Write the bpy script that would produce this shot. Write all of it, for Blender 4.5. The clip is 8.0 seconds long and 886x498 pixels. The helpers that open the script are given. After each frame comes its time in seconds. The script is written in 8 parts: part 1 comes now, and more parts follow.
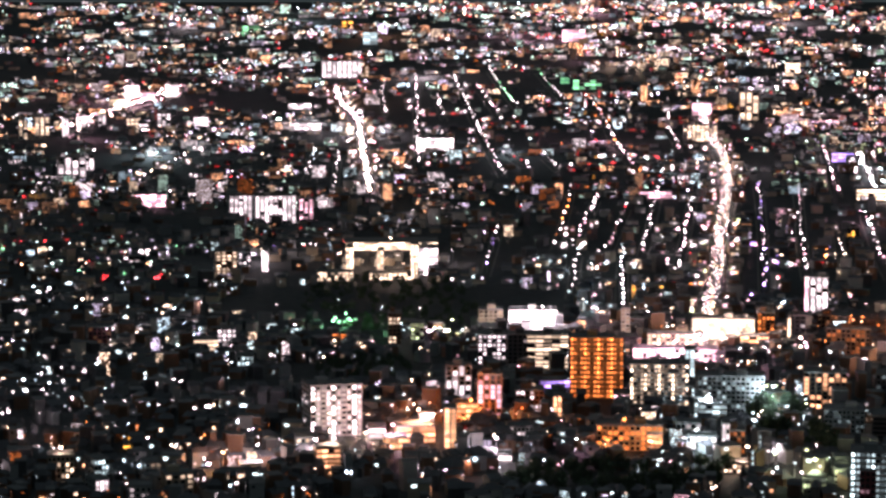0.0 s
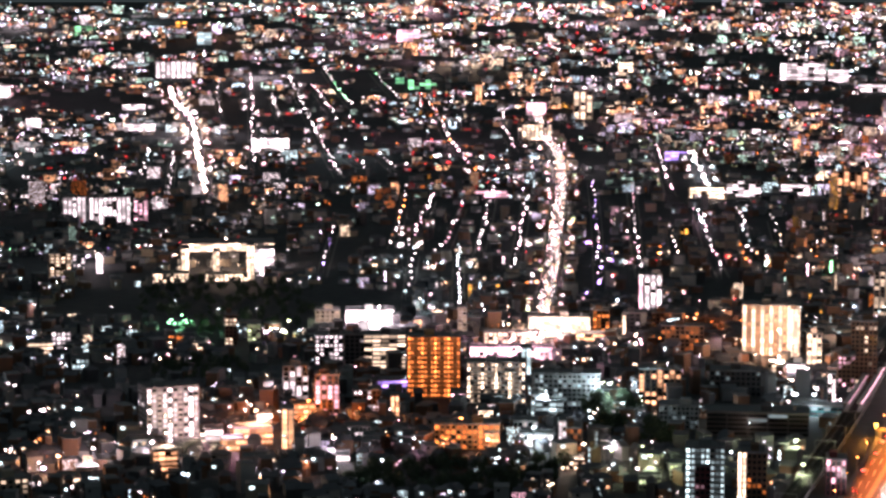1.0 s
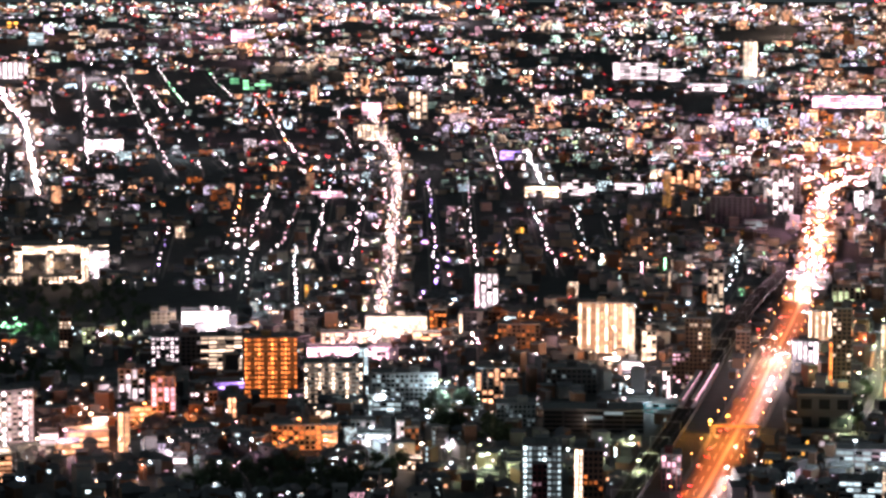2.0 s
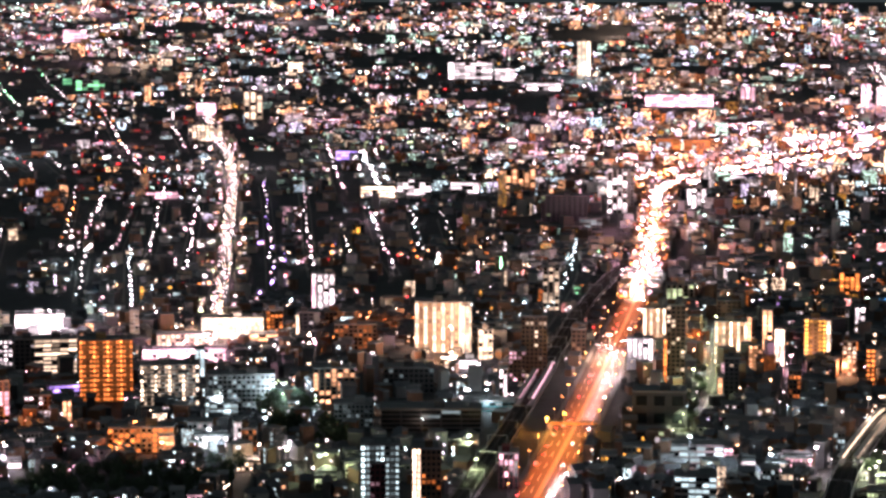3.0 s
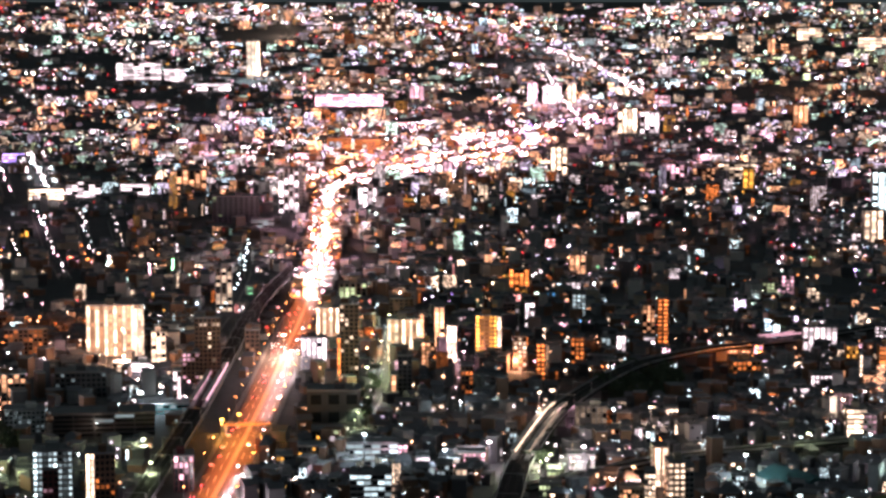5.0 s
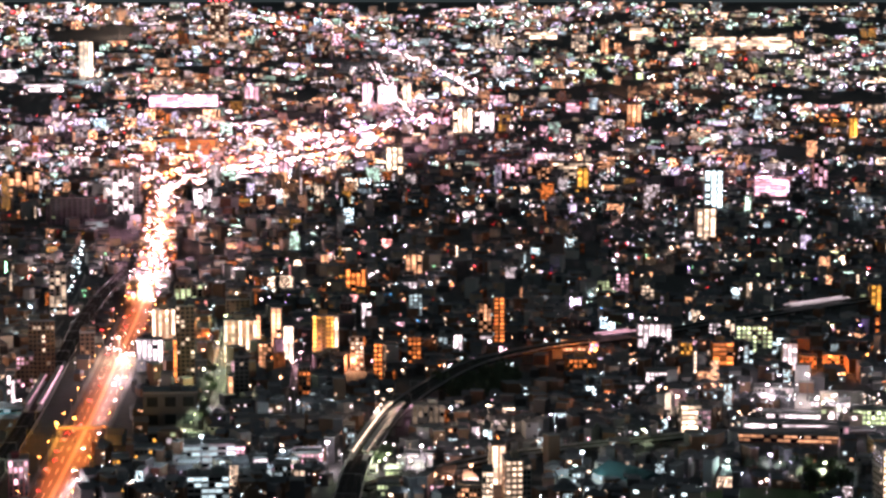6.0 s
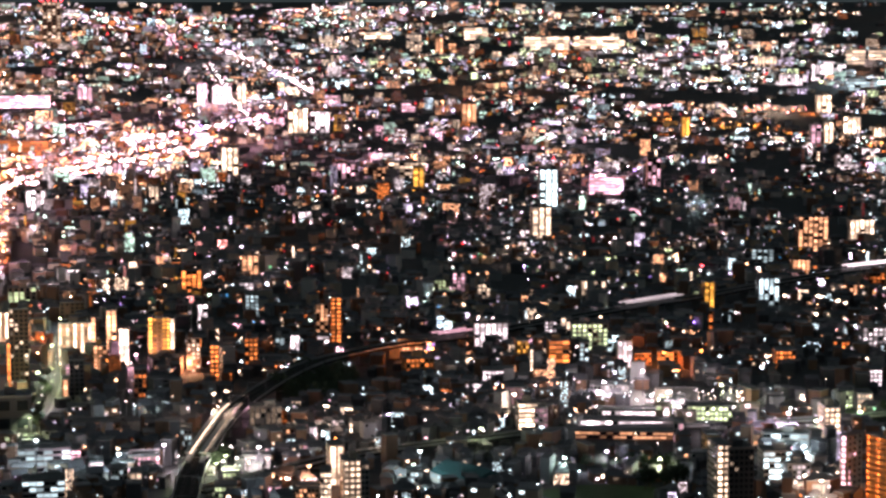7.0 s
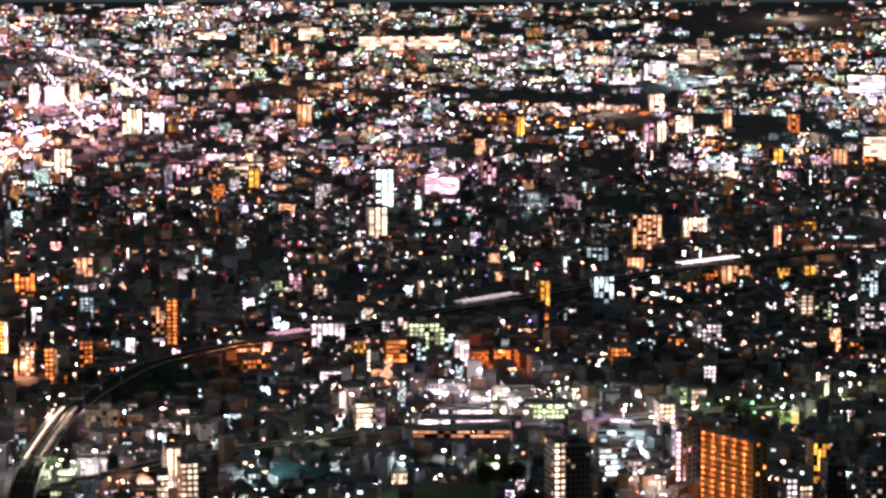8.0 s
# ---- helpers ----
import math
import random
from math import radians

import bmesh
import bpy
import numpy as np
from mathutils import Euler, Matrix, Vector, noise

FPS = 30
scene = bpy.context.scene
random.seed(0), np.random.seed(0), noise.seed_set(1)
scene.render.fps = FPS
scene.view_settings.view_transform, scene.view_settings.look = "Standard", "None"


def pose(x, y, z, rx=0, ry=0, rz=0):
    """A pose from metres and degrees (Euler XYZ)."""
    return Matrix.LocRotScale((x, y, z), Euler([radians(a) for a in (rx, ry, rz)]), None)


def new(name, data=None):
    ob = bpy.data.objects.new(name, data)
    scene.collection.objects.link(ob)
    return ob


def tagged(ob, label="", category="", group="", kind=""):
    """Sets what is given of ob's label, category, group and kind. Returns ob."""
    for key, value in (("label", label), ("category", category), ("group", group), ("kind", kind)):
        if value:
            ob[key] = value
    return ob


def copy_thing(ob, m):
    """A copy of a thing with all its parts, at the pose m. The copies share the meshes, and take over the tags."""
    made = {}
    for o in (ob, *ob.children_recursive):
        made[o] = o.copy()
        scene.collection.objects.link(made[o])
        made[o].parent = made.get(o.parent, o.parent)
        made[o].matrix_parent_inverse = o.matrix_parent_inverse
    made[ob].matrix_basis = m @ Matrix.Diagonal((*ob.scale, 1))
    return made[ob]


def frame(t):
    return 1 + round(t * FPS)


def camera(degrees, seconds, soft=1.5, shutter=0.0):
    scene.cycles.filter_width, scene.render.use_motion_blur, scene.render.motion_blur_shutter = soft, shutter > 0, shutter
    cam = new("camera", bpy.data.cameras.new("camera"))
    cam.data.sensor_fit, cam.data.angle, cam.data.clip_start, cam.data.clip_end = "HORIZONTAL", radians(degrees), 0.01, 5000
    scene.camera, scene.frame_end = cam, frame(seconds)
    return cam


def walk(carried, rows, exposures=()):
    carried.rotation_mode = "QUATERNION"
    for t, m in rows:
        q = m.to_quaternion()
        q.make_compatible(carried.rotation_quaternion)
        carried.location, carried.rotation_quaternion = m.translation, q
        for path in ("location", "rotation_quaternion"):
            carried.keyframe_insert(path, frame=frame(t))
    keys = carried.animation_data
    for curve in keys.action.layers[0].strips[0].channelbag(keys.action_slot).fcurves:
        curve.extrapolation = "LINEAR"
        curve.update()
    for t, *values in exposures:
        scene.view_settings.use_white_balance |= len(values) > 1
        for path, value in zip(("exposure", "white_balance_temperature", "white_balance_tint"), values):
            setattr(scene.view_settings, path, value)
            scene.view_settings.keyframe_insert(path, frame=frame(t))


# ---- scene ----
# The eye stands still, high over a city at night, and turns to its right.
EYE = 240.0
cam = camera(21.147, 8.0, soft=2.9)
TURN_RATE = math.degrees(292.5 / 4220.0)
FIRST = math.degrees(1170.0 / 4220.0)
walk(cam, [(t, pose(0, 0, EYE, 90 - 6.129, 0, FIRST - TURN_RATE * t)) for t in (0.0, 1.0, 2.0, 3.0, 4.0, 5.0, 6.0, 7.0, 8.0)],
     exposures=[(0.0, 0.36, 6650, 17), (8.0, 0.36, 6650, 17)])

# ---- night sky ----
world = bpy.data.worlds.new("night_sky")
scene.world = world
world.use_nodes = True
wn = world.node_tree.nodes["Background"]
wn.inputs["Color"].default_value = (0.68, 0.94, 1.0, 1)
wn.inputs["Strength"].default_value = 0.042


# ---- materials ----
def nodes_of(name):
    m = bpy.data.materials.new(name)
    m.use_nodes = True
    n, l = m.node_tree.nodes, m.node_tree.links
    return m, n, l, n["Principled BSDF"]


def surface(name, col, rough=0.8, big=0.05, small=1.2, vary=0.35, bump=0.2, metal=0.0):
    """A weathered surface: stains some metres wide, grain below a metre, and its own tone for each object."""
    m, n, l, b = nodes_of(name)
    tc = n.new("ShaderNodeTexCoord")
    t1, t2 = n.new("ShaderNodeTexNoise"), n.new("ShaderNodeTexNoise")
    t1.inputs["Scale"].default_value, t1.inputs["Detail"].default_value = big, 4
    t2.inputs["Scale"].default_value, t2.inputs["Detail"].default_value = small, 5
    info = n.new("ShaderNodeObjectInfo")
    isl = n.new("ShaderNodeNewGeometry")
    for t in (t1, t2):
        l.new(tc.outputs["Object"], t.inputs["Vector"])
    a1 = n.new("ShaderNodeMath")
    a1.operation = "ADD"
    l.new(t1.outputs["Fac"], a1.inputs[0])
    l.new(t2.outputs["Fac"], a1.inputs[1])
    a2 = n.new("ShaderNodeMath")
    a2.operation = "ADD"
    l.new(info.outputs["Random"], a2.inputs[0])
    l.new(isl.outputs["Random Per Island"], a2.inputs[1])
    a3 = n.new("ShaderNodeMath")
    a3.operation = "MULTIPLY_ADD"
    l.new(a2.outputs[0], a3.inputs[0])
    a3.inputs[1].default_value = 0.45
    l.new(a1.outputs[0], a3.inputs[2])
    mp = n.new("ShaderNodeMapRange")
    mp.inputs["From Min"].default_value, mp.inputs["From Max"].default_value = 0.7, 2.0
    mp.inputs["To Min"].default_value, mp.inputs["To Max"].default_value = 1 - vary, 1 + vary
    l.new(a3.outputs[0], mp.inputs["Value"])
    mul = n.new("ShaderNodeVectorMath")
    mul.operation = "SCALE"
    mul.inputs[0].default_value = col
    l.new(mp.outputs[0], mul.inputs["Scale"])
    l.new(mul.outputs[0], b.inputs["Base Color"])
    b.inputs["Roughness"].default_value, b.inputs["Metallic"].default_value = rough, metal
    if bump:
        bp = n.new("ShaderNodeBump")
        bp.inputs["Strength"].default_value = bump
        bp.inputs["Distance"].default_value = 0.1
        l.new(t2.outputs["Fac"], bp.inputs["Height"])
        l.new(bp.outputs[0], b.inputs["Normal"])
    return m


def lamp_glass(name, col, strength, spread=0.75, sampled=False):
    """Glowing panes: lamps, signs, lit windows, and lamplit walls imitated by glow; each pane has its own brightness.
    """
    m, n, l, b = nodes_of(name)
    b.inputs["Base Color"].default_value = (0.05, 0.05, 0.05, 1)
    b.inputs["Roughness"].default_value = 0.3
    b.inputs["Emission Color"].default_value = (*col, 1)
    isl = n.new("ShaderNodeNewGeometry")
    info = n.new("ShaderNodeObjectInfo")
    add = n.new("ShaderNodeMath")
    add.operation = "ADD"
    l.new(isl.outputs["Random Per Island"], add.inputs[0])
    l.new(info.outputs["Random"], add.inputs[1])
    fr = n.new("ShaderNodeMath")
    fr.operation = "FRACT"
    l.new(add.outputs[0], fr.inputs[0])
    mp = n.new("ShaderNodeMapRange")
    mp.inputs["To Min"].default_value, mp.inputs["To Max"].default_value = strength * (1 - spread), strength * (1 + spread)
    l.new(fr.outputs[0], mp.inputs["Value"])
    l.new(mp.outputs[0], b.inputs["Emission Strength"])
    m.cycles.emission_sampling = "FRONT" if sampled else "NONE"
    return m


HUES = {
    "white": (1.0, 0.83, 0.89), "cool": (0.70, 0.93, 1.0), "pink": (1.0, 0.52, 0.66), "cream": (1.0, 0.72, 0.52),
    "warm": (1.0, 0.46, 0.24), "orange": (1.0, 0.26, 0.06), "amber": (1.0, 0.45, 0.07), "red": (1.0, 0.05, 0.06),
    "green": (0.30, 1.0, 0.48), "violet": (0.48, 0.30, 1.0), "blue": (0.10, 0.45, 1.0), "lime": (0.82, 1.0, 0.55),
    "mint": (0.66, 1.0, 0.84), "sky": (0.62, 0.84, 1.0), "lilac": (0.84, 0.70, 1.0), "rose": (1.0, 0.36, 0.34),
}
glass_cache = {}


def glass(hue, strength, sampled=False):
    strength = 2.0 ** (round(math.log2(max(strength, 0.02)) * 2) / 2)
    key = (hue, round(strength, 3), sampled)
    if key not in glass_cache:
        glass_cache[key] = lamp_glass("lit_" + hue, HUES[hue], strength, 0.7, sampled)
    return glass_cache[key]


WALLS = {
    "grey": surface("concrete_wall", (0.34, 0.35, 0.36)), "pale": surface("pale_render", (0.62, 0.60, 0.57)),
    "beige": surface("beige_tile", (0.50, 0.42, 0.33)), "brown": surface("brown_tile", (0.22, 0.13, 0.09)),
    "dark": surface("dark_cladding", (0.09, 0.09, 0.10), 0.6), "maroon": surface("maroon_tile", (0.20, 0.06, 0.07)),
    "orange": surface("ochre_tile", (0.55, 0.32, 0.16)), "teal": surface("teal_paint", (0.08, 0.36, 0.38), 0.5),
}
TEAL_ROOF = surface("teal_sheet_metal", (0.05, 0.13, 0.14), 0.5)
ROOF = surface("roof_membrane", (0.26, 0.26, 0.27), 0.85)
TILE = surface("roof_tile", (0.15, 0.15, 0.17), 0.7)
METAL = surface("galvanised_steel", (0.35, 0.36, 0.37), 0.45, metal=0.8)
GROUND = surface("city_ground", (0.085, 0.085, 0.09), 0.9, 0.006, 0.15, 0.55, 0.1)
ASPHALT = surface("asphalt", (0.075, 0.073, 0.07), 0.75, 0.03, 0.8, 0.3)
PAVING = surface("paving", (0.22, 0.21, 0.20), 0.85, 0.03, 0.8, 0.3)
RAIL = surface("rail_steel", (0.10, 0.095, 0.09), 0.5, metal=0.6)
BALLAST = surface("track_ballast", (0.035, 0.032, 0.03), 0.95, 0.1, 2.5, 0.4)
PAINT = surface("road_paint", (0.75, 0.75, 0.72), 0.6, 0.1, 2.0, 0.2)
LEAF = surface("leaves", (0.06, 0.085, 0.05), 0.7, 0.2, 2.0, 0.6, 0)
BARK = surface("bark", (0.09, 0.065, 0.045), 0.9)
RUBBER = surface("rubber", (0.02, 0.02, 0.02), 0.9)
DARKGLASS = surface("dark_glass", (0.025, 0.03, 0.035), 0.15, vary=0.2, bump=0)


# ---- shapes ----
def ground_z(r):
    """The plain is level round the tower and climbs to a far rim of hills."""
    return 0.0 if r < 1750 else 225.0 * ((min(r, 4700.0) - 1750) / 2950.0) ** 1.3


class Shape:
    """Gathers boxes and other solids into one mesh."""

    def __init__(self):
        self.v, self.f, self.m, self.mats = [], [], [], []

    def slot(self, mat):
        if mat not in self.mats:
            self.mats.append(mat)
        return self.mats.index(mat)

    def solid(self, pts, faces, mat):
        k, s = len(self.v), self.slot(mat)
        self.v += pts
        self.f += [tuple(k + i for i in q) for q in faces]
        self.m += [s] * len(faces)

    def box(self, x0, x1, y0, y1, z0, z1, mat, m=None):
        p = [(x, y, z) for z in (z0, z1) for y in (y0, y1) for x in (x0, x1)]
        if m is not None:
            p = [tuple(m @ Vector(q)) for q in p]
        self.solid(p, [(0, 2, 3, 1), (4, 5, 7, 6), (0, 1, 5, 4), (2, 6, 7, 3), (0, 4, 6, 2), (1, 3, 7, 5)], mat)

    def pane(self, x0, x1, y0, y1, z0, z1, mat, m=None, far=False):
        """A pane that stands proud of a wall behind it: front and top and, unless it is far off, sides."""
        p = [(x0, y0, z0), (x1, y0, z0), (x1, y0, z1), (x0, y0, z1), (x0, y1, z0), (x1, y1, z0), (x1, y1, z1), (x0, y1, z1)]
        if m is not None:
            p = [tuple(m @ Vector(q)) for q in p]
        self.solid(p, [(0, 1, 2, 3), (3, 2, 6, 7)] if far else [(0, 1, 2, 3), (3, 2, 6, 7), (0, 3, 7, 4), (1, 5, 6, 2)], mat)

    def block(self, x0, x1, y0, y1, z0, z1, mat, m):
        """The walls and flat top of a house that stands in the ground."""
        p = [tuple(m @ Vector((x, y, z))) for z in (z0, z1) for y in (y0, y1) for x in (x0, x1)]
        self.solid(p, [(4, 5, 7, 6), (0, 1, 5, 4), (2, 6, 7, 3), (0, 4, 6, 2), (1, 3, 7, 5)], mat)

    def gable(self, x0, x1, y0, y1, z0, z1, mat, m=None):
        ym = (y0 + y1) / 2
        p = [(x0, y0, z0), (x1, y0, z0), (x1, y1, z0), (x0, y1, z0), (x0, ym, z1), (x1, ym, z1)]
        if m is not None:
            p = [tuple(m @ Vector(q)) for q in p]
        self.solid(p, [(0, 3, 2, 1), (0, 1, 5, 4), (2, 3, 4, 5), (0, 4, 3), (1, 2, 5)], mat)

    def hip(self, x0, x1, y0, y1, z0, z1, mat, m=None):
        ym, i = (y0 + y1) / 2, min(x1 - x0, y1 - y0) * 0.35
        p = [(x0, y0, z0), (x1, y0, z0), (x1, y1, z0), (x0, y1, z0), (x0 + i, ym, z1), (x1 - i, ym, z1)]
        if m is not None:
            p = [tuple(m @ Vector(q)) for q in p]
        self.solid(p, [(0, 3, 2, 1), (0, 1, 5, 4), (2, 3, 4, 5), (0, 4, 3), (1, 2, 5)], mat)

    def rod(self, x, y, z0, z1, r0, r1, mat, sides=8, m=None):
        p = [(x + r * math.cos(a * math.tau / sides), y + r * math.sin(a * math.tau / sides), z) for z, r in ((z0, r0), (z1, r1)) for a in range(sides)]
        if m is not None:
            p = [tuple(m @ Vector(q)) for q in p]
        fs = [(a, (a + 1) % sides, sides + (a + 1) % sides, sides + a) for a in range(sides)]
        self.solid(p, fs + [tuple(reversed(range(sides))), tuple(range(sides, 2 * sides))], mat)

    def ball(self, x, y, z, r, mat, flat=1.0, seg=8, rings=5):
        p = [(x, y, z + r * flat)]
        for i in range(1, rings):
            a = math.pi * i / rings
            p += [(x + r * math.sin(a) * math.cos(b * math.tau / seg), y + r * math.sin(a) * math.sin(b * math.tau / seg), z + r * flat * math.cos(a)) for b in range(seg)]
        p.append((x, y, z - r * flat))
        fs = [(0, 1 + b, 1 + (b + 1) % seg) for b in range(seg)]
        for i in range(rings - 2):
            o = 1 + i * seg
            fs += [(o + b, o + seg + b, o + seg + (b + 1) % seg, o + (b + 1) % seg) for b in range(seg)]
        o = 1 + (rings - 2) * seg
        fs += [(o + b, len(p) - 1, o + (b + 1) % seg) for b in range(seg)]
        self.solid(p, fs, mat)

    def mesh(self, name):
        me = bpy.data.meshes.new(name)
        me.from_pydata(self.v, [], self.f)
        for mat in self.mats:
            me.materials.append(mat)
        me.polygons.foreach_set("material_index", self.m)
        me.update()
        return me


def part(name, shape, parent, label="", loc=(0, 0, 0)):
    """One mesh of its own under a thing or a part. shape: a Shape, or a mesh that alike pieces share."""
    ob = new(name, shape.mesh(name) if isinstance(shape, Shape) else shape)
    ob.parent, ob.location = parent, loc
    return tagged(ob, label)


def root(name, x, y, turn, label, category, group="", sink=0.0):
    """An Empty on the ground at x, y, whose -y side faces the tower when turn is 0."""
    ob = new(name)
    ob.empty_display_size = 1
    r = math.hypot(x, y)
    ob.matrix_basis = pose(x, y, ground_z(r) - sink, 0, 0, turn - math.degrees(math.atan2(x, y)))
    return tagged(ob, label, category, group)


def rough_turn(x, y):
    return -math.degrees(math.atan2(x, y))


# ---- ground ----
def make_ground():
    s = Shape()
    rs = [0, 400, 800, 1100, 1300, 1500, 1750] + [1750 + 2950 * i / 26 for i in range(1, 27)] + [4850, 4980]
    n = 96
    for r in rs:
        z = ground_z(r) - (6 if r > 4700 else 0)
        s.v += [(r * math.sin(a * math.tau / n), r * math.cos(a * math.tau / n), z) for a in range(n)]
    k = s.slot(GROUND)
    for i in range(len(rs) - 1):
        for a in range(n):
            b = (a + 1) % n
            s.f.append((i * n + a, (i + 1) * n + a, (i + 1) * n + b, i * n + b))
            s.m.append(k)
    me = s.mesh("ground")
    me.flip_normals()
    tagged(new("ground", me), "dark level city ground climbing to distant hills", "ground", kind="structure")


make_ground()


# ---- ways: roads, viaducts, rows of lamps ----
def smooth(points, step):
    """Points every step metres along a rounded line through the given ones."""
    pts = [Vector(p) for p in points]
    ext = [2 * pts[0] - pts[1]] + pts + [2 * pts[-1] - pts[-2]]
    line = []
    for i in range(1, len(ext) - 2):
        a, b, c, d = ext[i - 1:i + 3]
        for q in range(24):
            u = q / 24
            line.append(0.5 * (2 * b + (c - a) * u + (2 * a - 5 * b + 4 * c - d) * u * u + (3 * b - a - 3 * c + d) * u ** 3))
    line.append(pts[-1])
    out, left = [line[0]], step
    for p, q in zip(line, line[1:]):
        seg, at = (q - p).length, 0.0
        while seg - at >= left:
            at += left
            out.append(p + (q - p) * (at / seg))
            left = step
        left -= seg - at
    return out


def sides(line):
    out = []
    for i, p in enumerate(line):
        d = line[min(i + 1, len(line) - 1)] - line[max(i - 1, 0)]
        out.append(Vector((d.y, -d.x)).normalized())
    return out


def ribbon(s, line, near, far, lift, thick, mat):
    """A strip with thickness that follows a line, from near to far metres beside it, lift metres over the ground."""
    n = sides(line)
    k, slot = len(s.v), s.slot(mat)
    for p, q in zip(line, n):
        for w, dz in ((near, 0), (far, 0), (far, -thick), (near, -thick)):
            e = p + q * w
            s.v.append((e.x, e.y, ground_z(p.length) + lift + dz))
    for i in range(len(line) - 1):
        a, b = k + 4 * i, k + 4 * i + 4
        for j in range(4):
            s.f.append((a + j, b + j, b + (j + 1) % 4, a + (j + 1) % 4))
            s.m.append(slot)
    s.f += [(k + 3, k + 2, k + 1, k), tuple(k + 4 * (len(line) - 1) + j for j in range(4))]
    s.m += [slot, slot]


TAKEN = {}


def keep_clear(x, y, w, d):
    """Notes ground on which no small house may stand."""
    c = max(w, d) * 0.5 + 1
    k = int(c / 60) + 1
    for i in range(-k, k + 1):
        for j in range(-k, k + 1):
            TAKEN.setdefault((int(x // 60) + i, int(y // 60) + j), []).append((x, y, c))


def is_free(x, y, room):
    for a, b, c in TAKEN.get((int(x // 60), int(y // 60)), ()):
        if abs(x - a) < c + room and abs(y - b) < c + room:
            return False
    return True


lamp_meshes = {}


def lamp_mesh(hue, size, strength):
    key = (hue, size, strength)
    if key not in lamp_meshes:
        s = Shape()
        s.rod(0, 0, -1, 8.2, 0.14, 0.08, METAL, 6)
        s.box(-0.06, 0.06, -1.6, 0.0, 8.1, 8.25, METAL)
        h = Shape()
        h.ball(0, -1.4, 8.0, size, glass(hue, strength, True), 0.55, 8, 4)
        lamp_meshes[key] = (s.mesh("pole"), h.mesh("lamp_head"))
    return lamp_meshes[key]


def street_lamp(x, y, hue, size, strength, group):
    ob = root("street_lamp", x, y, random.uniform(-25, 25), "tall steel street lamp with a glowing head", "street lamp", group)
    pole, head = lamp_mesh(hue, size, strength)
    part("lamp_head", head, part("pole", pole, ob), "glowing lamp head")


def lamp_street(points, gap, hues, size, strength, width=7.0, near=False, shops=0.0, wash=0.0, spread=0.12):
    """A street with a carriageway, raised footways, street lamps and, where there are any, lit shop fronts.
    near: close enough for each lamp to be a thing of its own."""
    line = smooth(points, 12)
    s = Shape()
    ribbon(s, line, -width / 2, width / 2, 0.06, 0.3, ASPHALT)
    tagged(new("road", s.mesh("road")), "narrow asphalt street lined with lamps", "road", kind="structure")
    for side in (-1, 1):
        s = Shape()
        e = side * width / 2
        ribbon(s, line, min(e, e + side * 1.8), max(e, e + side * 1.8), 0.18, 0.4, PAVING)
        tagged(new("pavement", s.mesh("pavement")), "raised paving beside a street", "pavement", kind="structure")
    for p in line:
        keep_clear(p.x, p.y, width + 5, 0)
    if wash:
        for p in smooth(points, 34):
            data = bpy.data.lights.new("street_wash", "SPOT")
            data.energy, data.color, data.shadow_soft_size = wash, HUES[random.choice(hues)], 1.0
            data.spot_size, data.spot_blend = radians(100), 0.5
            new("street_wash", data).location = (p.x, p.y, ground_z(p.length) + 13)
    lamps = smooth(points, gap * (1.8 if width <= 9 else 1.0))
    s = Shape()
    for i, (p, q) in enumerate(zip(lamps, sides(lamps))):
        e = p + q * (random.uniform(-1, 1) * width * spread + random.uniform(-1.5, 1.5))
        hue = random.choice(hues)
        if near:
            street_lamp(e.x, e.y, hue, size, strength, "lamps along a street")
        else:
            z = ground_z(e.length)
            s.rod(e.x, e.y, z - 1, z + 8, 0.14, 0.09, METAL, 5)
            for _ in range(random.choice((1, 1, 2))):
                s.ball(e.x + random.uniform(-1, 1) * width * 0.06, e.y + random.uniform(-2, 2), z + 8 + random.uniform(-2, 0.4), size * random.uniform(0.45, 0.95), glass(hue, strength * random.choice((0.2, 0.5, 1.1, 1.8))), 0.9, 6, 3)
    for p, q in zip(smooth(points, 11), sides(smooth(points, 11))):
        for side in (-1, 1):
            if random.random() > (shops if width > 9 else shops * 0.2):
                continue
            e = p + q * (side * (width / 2 + 5))
            m = pose(e.x, e.y, ground_z(e.length), 0, 0, rough_turn(e.x, e.y) + random.uniform(-20, 20))
            a, hh = random.uniform(3.5, 6), random.uniform(5, 11)
            s.box(-a, a, 0, 8, -4, hh, random.choice((WALLS["grey"], WALLS["beige"], WALLS["brown"])), m)
            for _ in range(3):
                u, z = random.uniform(-a, a) * 0.7, random.uniform(0.3, hh - 2)
                s.pane(u - 1.2, u + 1.2, -0.2, 0.05, z, z + 1.8, glass(random.choice(hues), strength * random.choice((0.15, 0.3, 0.6))), m)
    if s.v:
        tagged(new("distant_street_lamps", s.mesh("distant_street_lamps")), "chain of small glowing lamps along a street", "street lamps", kind="stuff")


# ---- buildings ----
ROOM = 2.75


def pane_box(style, bw, fl):
    """The size of one window pane or gallery bay, and how far it stands from the wall."""
    if style == "gallery":
        return bw * 0.30, -0.08, 0.95, fl - 0.40
    if style == "column":
        return bw * 0.33, -0.12, 0.30, fl - 0.12
    if style == "band":
        return bw * 0.46, -0.10, fl * 0.28, fl * 0.85
    return bw * 0.30, -0.10, fl * 0.26, fl * 0.82


